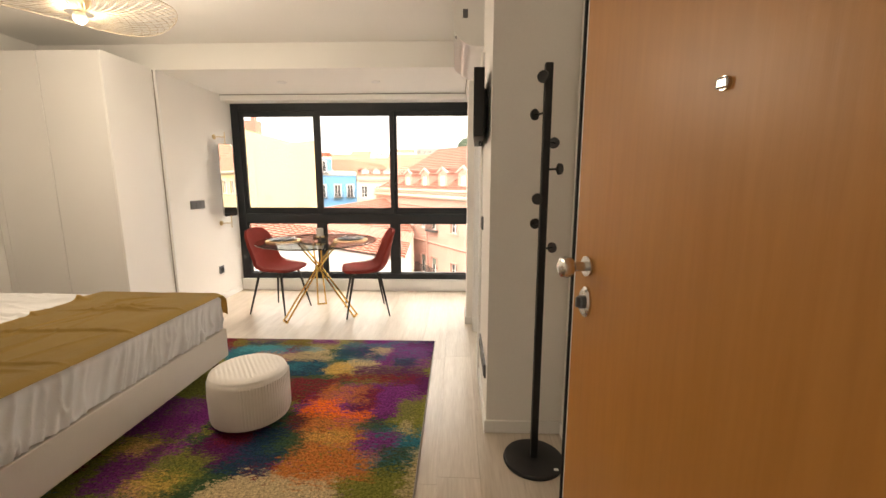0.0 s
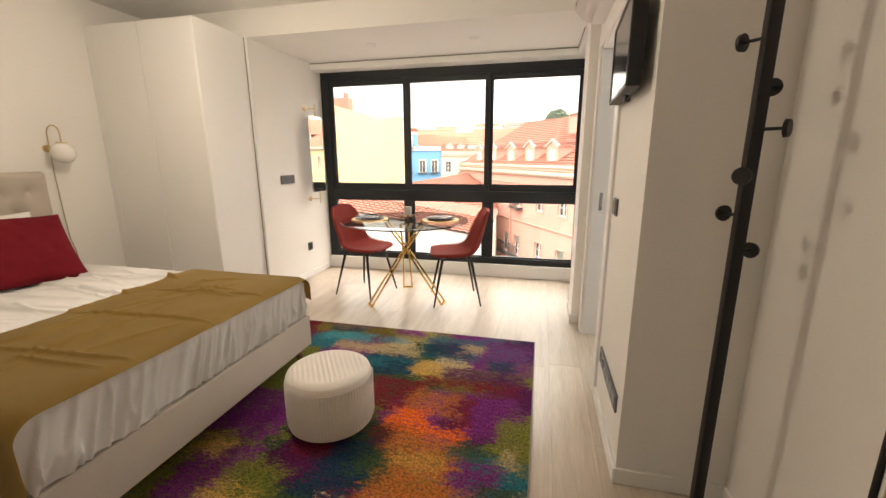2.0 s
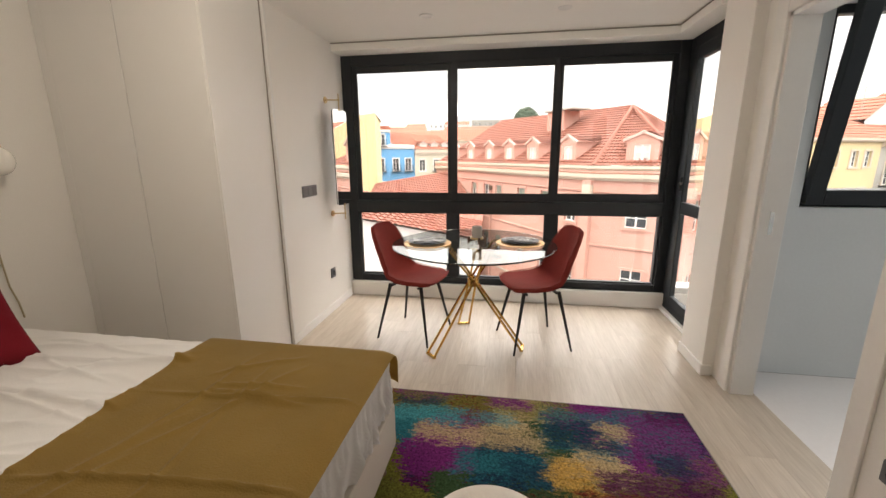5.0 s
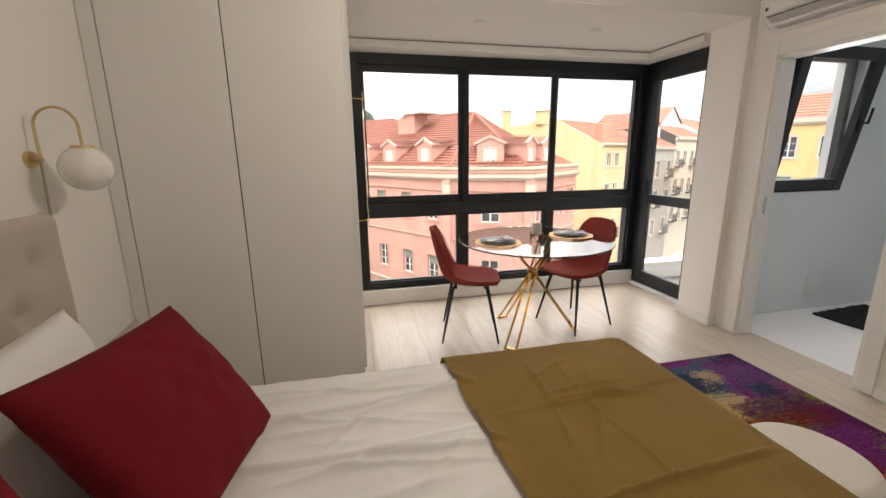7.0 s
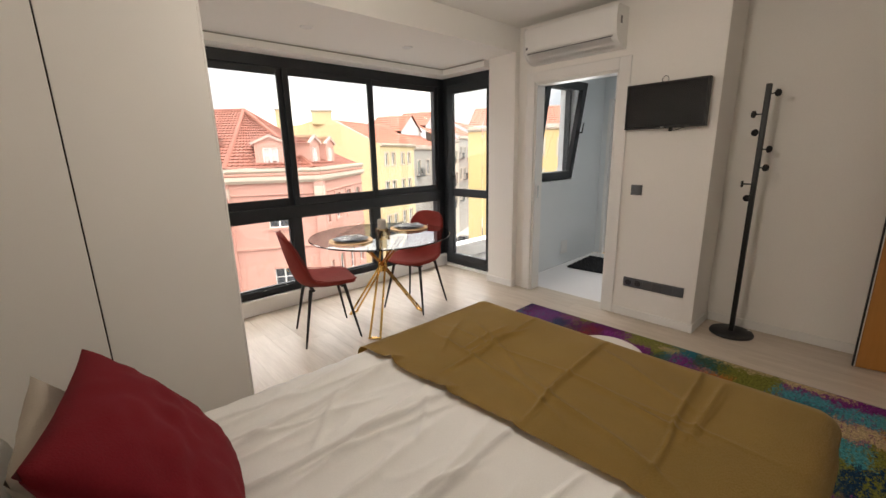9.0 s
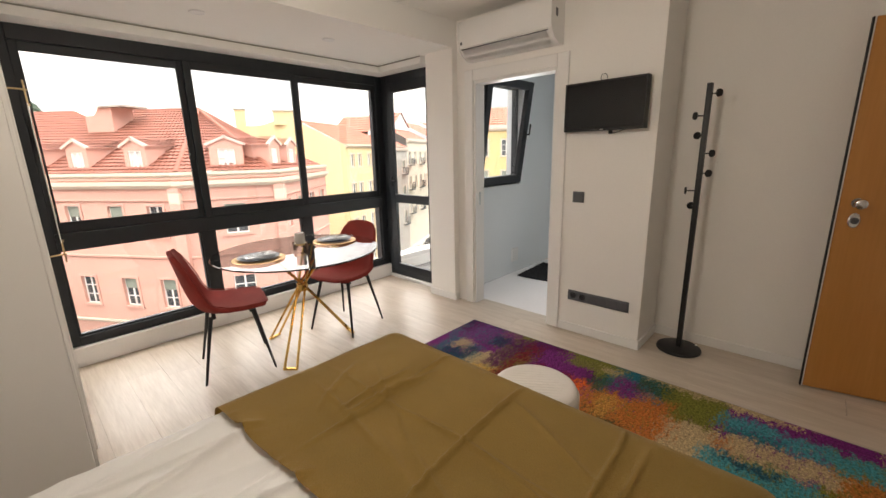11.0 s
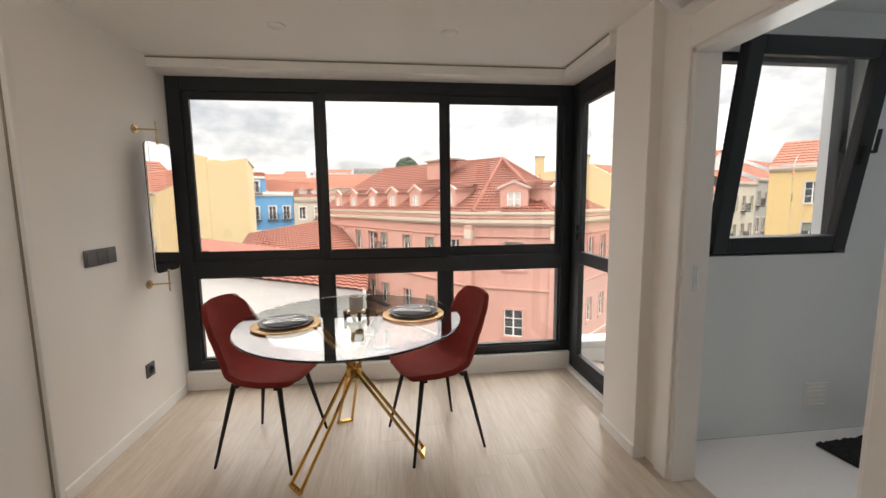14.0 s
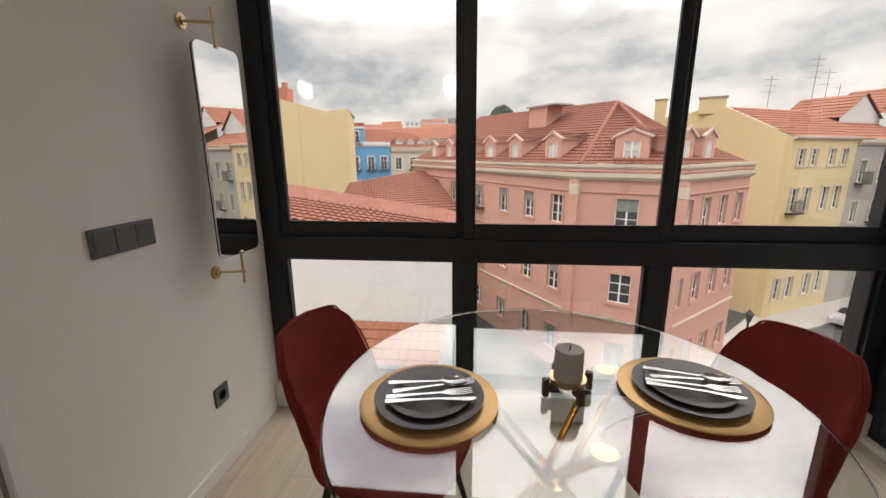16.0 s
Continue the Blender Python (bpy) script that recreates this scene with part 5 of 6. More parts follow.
# ---- table setting ----
def cutlery(name, label, m, kind_):
    bm = bmesh.new()
    def blade(pts, thick=0.0012):
        own = bmesh.new()
        a = [own.verts.new((x, y, z + thick)) for x, y, z in pts]
        b = [own.verts.new((x, y, z - thick)) for x, y, z in pts]
        own.faces.new(a), own.faces.new(b)
        for i in range(len(pts)):
            j = (i + 1) % len(pts)
            own.faces.new((a[i], a[j], b[j], b[i]))
        merge(bm, own)
    blade([(-0.10, -0.006, 0), (-0.095, -0.008, 0), (-0.02, -0.0035, 0.002), (0.03, -0.003, 0.003), (0.03, 0.003, 0.003), (-0.02, 0.0035, 0.002), (-0.095, 0.008, 0), (-0.10, 0.006, 0)])
    if kind_ == "knife":
        blade([(0.028, -0.004, 0.003), (0.09, -0.010, 0.002), (0.105, -0.004, 0.002), (0.108, 0.004, 0.002), (0.028, 0.004, 0.003)], 0.0008)
    elif kind_ == "fork":
        blade([(0.028, -0.003, 0.003), (0.045, -0.012, 0.004), (0.062, -0.012, 0.003), (0.062, 0.012, 0.003), (0.045, 0.012, 0.004), (0.028, 0.003, 0.003)], 0.0008)
        for k in range(4):
            y = -0.0105 + 0.007 * k
            blade([(0.062, y - 0.0018, 0.003), (0.10, y - 0.0012, 0.006), (0.10, y + 0.0012, 0.006), (0.062, y + 0.0018, 0.003)], 0.0007)
    else:
        own = bmesh.new()
        bmesh.ops.create_uvsphere(own, u_segments=16, v_segments=10, radius=1)
        bmesh.ops.delete(own, geom=[v for v in own.verts if v.co.z > 0.05], context="VERTS")
        bmesh.ops.transform(own, matrix=Matrix.Translation((0.062, 0, 0.007)) @ Matrix.Diagonal((0.034, 0.018, 0.008, 1)), verts=own.verts)
        bmesh.ops.solidify(own, geom=own.faces[:], thickness=0.001)
        merge(bm, own)
    return solo(name, bm, M_steel, label, "cutlery", "cutlery on the plates", m=m)


def setting(x, y, turn):
    zt = 0.7515
    solo("charger_plate", lathe([(0.0, 0.0), (0.150, 0.0), (0.161, 0.004), (0.163, 0.008), (0.160, 0.0095), (0.125, 0.0085), (0.0, 0.0085)], 72), M_gplate, "flat matt gold charger plate on the glass table", "plate", "gold charger plates", m=pose(x, y, zt, 0, 0, turn))
    solo("dinner_plate", lathe([(0.0, 0.0), (0.085, 0.0), (0.092, 0.002), (0.128, 0.012), (0.129, 0.014), (0.125, 0.0145), (0.09, 0.0055), (0.0, 0.005)], 72), M_slate, "dark stoneware dinner plate on a gold charger", "plate", "dark dinner plates", m=pose(x, y, zt + 0.0087, 0, 0, turn))
    solo("side_plate", lathe([(0.0, 0.0), (0.062, 0.0), (0.068, 0.002), (0.097, 0.010), (0.098, 0.012), (0.094, 0.0125), (0.066, 0.005), (0.0, 0.0045)], 72), M_slate, "smaller dark stoneware plate stacked on the dinner plate", "plate", "dark side plates", m=pose(x, y, zt + 0.0143, 0, 0, turn))
    base = pose(x, y, zt + 0.0265, 0, 0, turn)
    for dx, dy, a, kind_ in ((0.0, 0.040, -2, "spoon"), (0.012, 0.020, 9, "fork"), (0.0, -0.012, 3, "fork"), (0.0, -0.034, 0, "knife")):
        cutlery(kind_, "polished steel %s lying on a dark plate" % kind_, base @ pose(dx, dy, 0.001, 0, 0, a), kind_)


M_gplate = mat("matt_gold", (0.66, 0.41, 0.17), 0.42, 0.55, vary=0.10, scale=14, fine=220, bump=0.08)
setting(-1.48, 4.012, 8)
setting(-0.853, 4.108, -14)
cd = thing("candle_holder", "dark wooden three-legged candle holder on the glass", "candle holder", pose(-1.148, 4.085, 0.7515))
part("ring", lathe([(0.036, 0.030), (0.044, 0.030), (0.045, 0.036), (0.044, 0.042), (0.036, 0.042)], 36), M_brass, cd)
part("dish", lathe([(0.0, 0.030), (0.038, 0.030), (0.038, 0.034), (0.0, 0.034)], 36), M_darkwood, cd)
for k in range(4):
    own = box(0.052, -0.008, 0.0, 0.066, 0.008, 0.046, 0.003, 2)
    box(0.030, -0.007, 0.014, 0.056, 0.007, 0.029, 0.002, 1, own)
    bmesh.ops.transform(own, matrix=pose(0, 0, 0, 0, 0, 20 + 90 * k), verts=own.verts)
    part("leg", own, M_darkwood, cd)
cn = thing("candle", "short grey pillar candle in its holder", "candle", pose(-1.148, 4.085, 0.786))
part("wax", lathe([(0.0, 0.0), (0.034, 0.0), (0.0345, 0.004), (0.0345, 0.078), (0.032, 0.082), (0.024, 0.080), (0.0, 0.078)], 40), M_candle, cn)
part("wick", rod((0, 0, 0.077), (0.002, 0, 0.09), 0.0012, seg=6), M_black, cn)

# ---- the street outside ----
DATUM = pose(0, 0, -0.33)
ZST = -12.2
structure("ground", box(-700, 5.6, ZST - 0.6, 700, 1200, ZST - 0.12), M_asph, "asphalt street far below", "ground")


def basis(P, Q):
    P, Q = Vector((*P, 0)), Vector((*Q, 0))
    u = (Q - P).normalized()
    return P, u, u.cross(Vector((0, 0, 1))), (Q - P).length


WINDOW_MESH = {}
def window_meshes(w, h, bars, mframe, mpane, blind):
    key = (round(w, 2), round(h, 2), bars, mframe.name, mpane.name, round(blind, 2))
    if key not in WINDOW_MESH:
        f = 0.055
        bm = box(-w / 2, -0.04, 0, -w / 2 + f, 0.02, h)
        box(w / 2 - f, -0.04, 0, w / 2, 0.02, h, bm=bm)
        box(-w / 2 + f, -0.04, 0, w / 2 - f, 0.02, f, bm=bm)
        box(-w / 2 + f, -0.04, h - f, w / 2 - f, 0.02, h, bm=bm)
        box(-0.045, -0.045, f, 0.045, 0.01, h - f, bm=bm)
        for k in range(1, bars):
            z = h * k / bars
            box(-w / 2 + f, -0.035, z - 0.025, w / 2 - f, 0.0, z + 0.025, bm=bm)
        fr = finish("frame", bm, mframe, 0)
        pn = finish("pane", box(-w / 2 + f, 0.0, f, w / 2 - f, 0.015, h - f), mpane, 0)
        bl = finish("blind", box(-w / 2 + f, -0.055, h * (1 - blind), w / 2 - f, -0.046, h - f), M_blind, 0) if blind else None
        WINDOW_MESH[key] = (fr, pn, bl)
    return WINDOW_MESH[key]


def facade(house, P, Q, z0, z1, wins, material, depth=0.22, surround=None, bars=3, mframe=None, mpane=None, blind=0.0, iron=()):
    """A wall from P to Q with real openings. wins: (middle, sill, width, height). Each opening gets a window; iron: those with a balcony rail."""
    P, u, n, L = basis(P, Q)
    us = sorted({0.0, L} | {m + s * w / 2 for m, _, w, _ in wins for s in (-1, 1)})
    zs = sorted({z0, z1} | {z for _, a, _, h in wins for z in (a, a + h)})
    us, zs = [v for v in us if -0.001 <= v <= L + 0.001], [v for v in zs if z0 - 0.001 <= v <= z1 + 0.001]
    bm = bmesh.new()
    def V(a, z, d=0.0):
        p = P + u * a - n * d
        return bm.verts.new((p.x, p.y, z))
    for a, b in zip(us, us[1:]):
        for c, d in zip(zs, zs[1:]):
            mu, mz = (a + b) / 2, (c + d) / 2
            if not any(abs(mu - m) < w / 2 and s < mz < s + h for m, s, w, h in wins):
                bm.faces.new((V(a, c), V(b, c), V(b, d), V(a, d)))
    for m, s, w, h in wins:
        a, b, c, d = m - w / 2, m + w / 2, s, s + h
        for (a1, c1), (a2, c2) in (((a, c), (b, c)), ((b, c), (b, d)), ((b, d), (a, d)), ((a, d), (a, c))):
            bm.faces.new((V(a1, c1), V(a2, c2), V(a2, c2, depth), V(a1, c1, depth)))
    bmesh.ops.remove_doubles(bm, verts=bm.verts, dist=0.001)
    part("wall", bm, material, house, smooth=0)
    turn = Matrix(((u.x, -n.x, 0, 0), (u.y, -n.y, 0, 0), (0, 0, 1, 0), (0, 0, 0, 1)))
    for k, (m, s, w, h) in enumerate(wins):
        fr, pn, bl = window_meshes(w, h, bars, mframe or M_wframe, mpane or M_pane, blind if (k * 7 + int(m * 3)) % 3 else 0.0)
        p = P + u * m - n * (depth - 0.05)
        wo = part("window", fr, None, house)
        wo.matrix_basis = Matrix.Translation((p.x, p.y, s)) @ turn
        part("pane", pn, None, wo)
        if bl:
            part("blind", bl, None, wo, "drawn grey-green blind")
        if surround:
            bm = box(-w / 2 - 0.14, -0.05, -0.12, -w / 2, 0.0, h + 0.14)
            box(w / 2, -0.05, -0.12, w / 2 + 0.14, 0.0, h + 0.14, bm=bm)
            box(-w / 2, -0.05, h, w / 2, 0.0, h + 0.14, bm=bm)
            box(-w / 2 - 0.18, -0.09, -0.14, w / 2 + 0.18, 0.0, 0.0, bm=bm)
            so = part("surround", bm, surround, house, smooth=0)
            p = P + u * m
            so.matrix_basis = Matrix.Translation((p.x, p.y, s)) @ turn
        if k in iron:
            bm = box(-w / 2 - 0.3, -0.55, -0.16, w / 2 + 0.3, 0.0, -0.04)
            for z in (0.0, 0.9):
                box(-w / 2 - 0.28, -0.53, z, w / 2 + 0.28, -0.50, z + 0.04, bm=bm)
            nb = 14
            for q in range(nb + 1):
                x = -w / 2 - 0.27 + (w + 0.54) * q / nb
                box(x - 0.012, -0.525, 0.0, x + 0.012, -0.505, 0.92, bm=bm)
            for sx in (-1, 1):
                box(sx * (w / 2 + 0.28) - 0.015, -0.53, 0.88, sx * (w / 2 + 0.28) + 0.015, 0.0, 0.92, bm=bm)
            bo = part("balcony", bm, M_iron, house, "wrought-iron balcony", smooth=0)
            p = P + u * m
            bo.matrix_basis = Matrix.Translation((p.x, p.y, s)) @ turn
    return P, u, n, L


def band(house, pts, z0, z1, out, material, name="cornice"):
    """A moulding that follows a line of plan points, standing out from the wall."""
    bm = bmesh.new()
    ns = [basis(a, b)[2] for a, b in zip(pts, pts[1:])]
    offs = []
    for i, p in enumerate(pts):
        a, b = ns[max(0, i - 1)], ns[min(len(ns) - 1, i)]
        m = (a + b).normalized()
        offs.append(m * (1 / max(0.4, m.dot(a))))
    def ring(p, o):
        q = Vector((*p, 0))
        i, e = q - o * 0.05, q + o * out
        return [bm.verts.new((i.x, i.y, z0)), bm.verts.new((e.x - o.x * out * 0.5, e.y - o.y * out * 0.5, z0)), bm.verts.new((e.x, e.y, z0 + (z1 - z0) * 0.45)), bm.verts.new((e.x, e.y, z1)), bm.verts.new((i.x, i.y, z1))]
    rs = [ring(p, o) for p, o in zip(pts, offs)]
    for a, b in zip(rs, rs[1:]):
        for k in range(5):
            bm.faces.new((a[k], b[k], b[(k + 1) % 5], a[(k + 1) % 5]))
    bm.faces.new(rs[0]), bm.faces.new(rs[-1])
    return part(name, bm, material, house, smooth=0)


def tiled(house, a, b, c, d, material, name="roof", course=0.42, roll=0.30):
    """A tiled slope: eave a to b, ridge d to c, in overlapping courses of rounded tiles."""
    a, b, c, d = Vector(a), Vector(b), Vector(c), Vector(d)
    n = (b - a).cross(d - a).normalized()
    if n.z < 0:
        n = -n
    rows = max(3, int(((d - a).length + (c - b).length) / 2 / course))
    cols = max(3, min(150, int(max((b - a).length, (c - d).length) / roll) * 2))
    verts, faces = [], []
    for r in range(rows):
        for e, lift in ((0.0, 0.075), (1.0, 0.012)):
            v = (r + e) / rows
            p, q = a.lerp(d, v), b.lerp(c, v)
            for k in range(cols + 1):
                pt = p.lerp(q, k / cols) + n * (lift + (0.05 if k % 2 else 0.0))
                verts.append(pt)
        i = r * 2 * (cols + 1)
        for k in range(cols):
            faces.append((i + k, i + k + 1, i + cols + 2 + k, i + cols + 1 + k))
            if r:
                j = i - (cols + 1)
                faces.append((j + k, j + k + 1, i + k + 1, i + k))
    me = bpy.data.meshes.new(name)
    me.from_pydata([tuple(v) for v in verts], [], faces)
    me.materials.append(material)
    return part(name, me, None, house)


def plain_block(house, pts, z0, z1, material, name="wall"):
    bm = bmesh.new()
    lo, hi = [bm.verts.new((x, y, z0)) for x, y in pts], [bm.verts.new((x, y, z1)) for x, y in pts]
    bm.faces.new(lo), bm.faces.new(hi)
    for i in range(len(pts)):
        j = (i + 1) % len(pts)
        bm.faces.new((lo[i], lo[j], hi[j], hi[i]))
    return part(name, bm, material, house, smooth=0)


def dormer(house, p, u, n, wall, zb, w=1.5, h=1.75, back=3.2):
    """A dormer whose front stands at p, looking along n, with its window and little tiled roof."""
    turn = Matrix(((u.x, -n.x, 0, p.x), (u.y, -n.y, 0, p.y), (0, 0, 1, zb), (0, 0, 0, 1)))
    bm = bmesh.new()
    ww, wh, s = 0.86, 1.35, 0.12
    outline = [(-w / 2, 0), (w / 2, 0), (w / 2, h), (0, h + 0.38), (-w / 2, h)]
    hole = [(-ww / 2, s), (ww / 2, s), (ww / 2, s + wh), (-ww / 2, s + wh)]
    for q in ([outline[0], outline[1], hole[1], hole[0]], [outline[1], outline[2], hole[2], hole[1]], [outline[2], outline[3], outline[4], hole[3], hole[2]], [outline[4], outline[0], hole[0], hole[3]]):
        bm.faces.new([bm.verts.new((x, 0, z)) for x, z in q])
    for k in range(4):
        (x0, z0), (x1, z1) = hole[k], hole[(k + 1) % 4]
        bm.faces.new([bm.verts.new(v) for v in ((x0, 0, z0), (x1, 0, z1), (x1, 0.12, z1), (x0, 0.12, z0))])
    for sx in (-1, 1):
        bm.faces.new([bm.verts.new(v) for v in ((sx * w / 2, 0, 0), (sx * w / 2, back, 0), (sx * w / 2, back, h), (sx * w / 2, 0, h))])
    bmesh.ops.remove_doubles(bm, verts=bm.verts, dist=0.001)
    dm = part("dormer", bm, wall, house, smooth=0)
    dm.matrix_basis = turn
    bm = bmesh.new()
    for sx in (-1, 1):
        own = box(-0.10, -0.12, -0.05, (w / 2 + 0.28), 0.06, 0.09)
        bmesh.ops.transform(own, matrix=Matrix.Diagonal((sx, 1, 1, 1)) @ pose(0, 0, h + 0.40, 0, math.degrees(math.atan2(0.38, w / 2)), 0), verts=own.verts)
        merge(bm, own)
    part("gable_trim", bm, M_rose, dm, smooth=0)
    bm = bmesh.new()
    for sx in (-1, 1):
        rows = 6
        for r in range(rows):
            x0, x1 = sx * (w / 2 + 0.25) * (1 - r / rows), sx * (w / 2 + 0.25) * (1 - (r + 1) / rows)
            z0, z1 = h - 0.08 + 0.55 * r / rows, h - 0.08 + 0.55 * (r + 1) / rows
            bm.faces.new([bm.verts.new(v) for v in ((x0, -0.08, z0 + 0.08), (x0, back + 0.8, z0 + 0.08), (x1, back + 0.8, z1 + 0.02), (x1, -0.08, z1 + 0.02))])
    part("dormer_roof", bm, M_tile, dm, smooth=0)
    fr, pn, bl = window_meshes(ww, wh, 3, M_wframe, M_pane_l, 0.0)
    wo = part("window", fr, None, dm)
    wo.matrix_basis = Matrix.Translation((0, 0.08, s))
    part("frame_shadow", finish("frame_shadow", box(-ww / 2 - 0.05, -0.02, s - 0.05, ww / 2 + 0.05, 0.0, s, 0, 1), M_cream, 0), None, dm)
    part("curtain", box(-ww / 2 + 0.05, 0.10, s + 0.05, ww / 2 - 0.05, 0.11, s + wh - 0.05), M_curt, dm)
    return dm


M_pane_l = mat("pale_pane", (0.22, 0.23, 0.24), 0.1, vary=0.2, scale=1, fine=3, bump=0.0)
M_curt = mat("net_curtain", (0.55, 0.53, 0.50), 0.9, vary=0.15, scale=3, fine=20)

# pink corner building across the street
P0, P1, P2, P3 = (-9.5, 49.0), (3.84, 27.6), (8.67, 25.2), (15.4, 31.2)
pink = thing("house", "pink corner house with a tiled hip roof and dormers", "building")
WTOP, CT = 0.15, 1.0
rows_z = (-2.6, -6.95, -11.1)
cols = (2.6, 6.2, 9.8, 12.3, 14.4, 17.9, 20.95, 23.7)
wl_ = [(c, z, 1.05, 1.75 if z > -10 else 1.6) for z in rows_z for c in cols]
facade(pink, P0, P1, ZST - 0.2, WTOP, wl_, M_pink, surround=M_pink, blind=0.38, iron=(4, 11, 12))
facade(pink, P1, P2, ZST - 0.2, WTOP, [(2.85, z, 1.2, 1.75 if z > -10 else 1.6) for z in rows_z], M_pink, surround=M_pink, blind=0.42)
facade(pink, P2, P3, ZST - 0.2, WTOP, [(c, z, 0.95, 1.75 if z > -10 else 1.6) for z in rows_z for c in (0.9, 3.1, 5.4, 7.7)], M_pink, surround=M_pink, blind=0.36)
line = [P0, P1, P2, P3]
band(pink, line, WTOP - 0.02, 0.52, 0.30, M_cream)
band(pink, line, 0.522, 0.72, 0.16, M_pink)
band(pink, line, 0.722, CT, 0.24, M_cream)
band(pink, line, -0.62, -0.50, 0.10, M_pink, "string_course")
band(pink, line, -3.95, -3.78, 0.10, M_pink, "string_course")
band(pink, line, -8.15, -7.95, 0.12, M_cream, "string_course")
for p, dx in ((P1, 0), (P2, 0)):
    bm = box(-0.28, -0.28, ZST, 0.28, 0.28, WTOP)
    q = part("pilaster", bm, M_pink, pink, smooth=0)
    q.matrix_basis = pose(p[0], p[1], 0, 0, 0, -40)
    q = part("capital", box(-0.3, -0.3, -0.75, 0.3, 0.3, -0.1, 0.05, 1), M_cream, pink, smooth=0)
    q.matrix_basis = pose(p[0], p[1], 0, 0, 0, -40)
_, uL, nL, LL = basis(P0, P1)
_, uF, nF, LF = basis(P1, P2)
_, uR, nR, LR = basis(P2, P3)
PK = Vector((7.9, 34.8, 5.1))
RL = Vector((*P0, 0)) - nL * 8.6
RL.z = 5.7
RR = Vector((*P3, 0)) - nR * 6.0
RR.z = 3.4
def inset(p, n, d=0.25):
    return (p[0] - n.x * d, p[1] - n.y * d, CT - 0.05)
A0, A1, A2, A3 = inset(P0, nL), inset(P1, nL), inset(P2, nR), inset(P3, nR)
tiled(pink, A0, A1, PK, RL, M_tile)
tiled(pink, A1, A2, PK + Vector((0.05, -0.05, 0)), PK, M_tile)
tiled(pink, A2, A3, RR, PK, M_tile)
bm = tube([A1, tuple(PK)], 0.17, 8)
tube([A2, tuple(PK)], 0.17, 8, bm=bm)
tube([tuple(PK), tuple(RL)], 0.15, 8, bm=bm)
tube([tuple(PK), tuple(RR)], 0.15, 8, bm=bm)
part("ridge_tiles", bm, M_tile, pink, "clay ridge tiles")
for s in (3.95, 7.46, 11.27, 14.7, 18.1, 22.2):
    p = Vector((*P0, 0)) + uL * s - nL * 0.75
    dormer(pink, p, uL, nL, M_pink, CT - 0.25)
dormer(pink, Vector((*P1, 0)) + uF * 2.7 - nF * 0.75, uF, nF, M_pink, CT - 0.25, 1.75)
for s in (1.6, 4.3):
    dormer(pink, Vector((*P2, 0)) + uR * s - nR * 0.75, uR, nR, M_pink, CT - 0.25)
q = part("chimney_block", box(-1.1, -0.7, 3.2, 1.1, 0.9, 5.2), M_pink, pink, smooth=0)
q.matrix_basis = pose(3.3, 38.6, 0, 0, 0, -58)
q = part("chimney_slab", box(-1.3, -0.9, 5.202, 2.3, 1.0, 5.32), M_greyf, pink, smooth=0)
q.matrix_basis = pose(3.3, 38.6, 0, 0, 0, -58)
pipe = Vector((*P0, 0)) + uL * 13.2 + nL * 0.12
part("drainpipe", rod((pipe.x, pipe.y, ZST), (pipe.x, pipe.y, -1.0), 0.07, seg=10), M_pink, pink)
part("hopper", box(pipe.x - 0.15, pipe.y - 0.15, -1.35, pipe.x + 0.15, pipe.y + 0.15, -0.95), M_darkwood, pink, smooth=0)
plain_block(pink, [P3, (P3[0] - nR.x * 10, P3[1] - nR.y * 10), (P0[0] - nL.x * 16, P0[1] - nL.y * 16), P0], ZST, CT - 0.3, M_pink)

# cream neighbour with a low tiled roof, close below the window
DATUM = Matrix.Identity(4)
cr = thing("house", "low cream house with a clay tile coping", "building")
def coping(x):
    return -0.68 - 0.153 * (x + 10.3)


bm = bmesh.new()
ring = [(-22, 17.2), (-2.2, 17.2), (-2.6, 24.5), (-22, 24.5)]
low, high = [bm.verts.new((x, y, -9.0)) for x, y in ring], [bm.verts.new((x, y, coping(x) - 0.05)) for x, y in ring]
bm.faces.new(high)
for k in range(4):
    bm.faces.new((low[k], low[(k + 1) % 4], high[(k + 1) % 4], high[k]))
part("wall", bm, M_white, cr, smooth=0)
tiled(cr, (-22.3, 16.9, coping(-22.3)), (-2.0, 16.9, coping(-2.0)), (-2.2, 21.0, coping(-2.2) + 0.12), (-22, 21.0, coping(-22) + 0.12), M_tile, course=0.5)
tiled(cr, (-22, 24.8, coping(-22)), (-2.4, 24.8, coping(-2.4)), (-2.2, 21.0, coping(-2.2) + 0.12), (-22, 21.0, coping(-22) + 0.12), M_tile, course=0.6)
tiled(cr, (-22.0, 13.2, -6.3), (-2.8, 13.2, -6.3), (-2.8, 17.15, -4.9), (-22, 17.15, -4.9), M_tile2, "lean_to_roof", course=0.45)
plain_block(cr, [(-22, 13.4), (-2.9, 13.4), (-2.9, 17.1), (-22, 17.1)], ZST, -6.4, M_white)

DATUM = pose(0, 0, -0.33)
# brown tiled roof behind it, running to the pink house
br = thing("house", "low house under a brown tiled roof", "building")
tiled(br, (-13.0, 33.0, -2.7), (-3.6, 37.0, -3.0), (-7.5, 47.5, 0.0), (-15.0, 43.0, -1.2), M_tile, course=0.6)
plain_block(br, [(-13.0, 33.2), (-3.8, 37.2), (-7.6, 47.0), (-15.2, 43.0)], ZST, -2.9, M_pale)

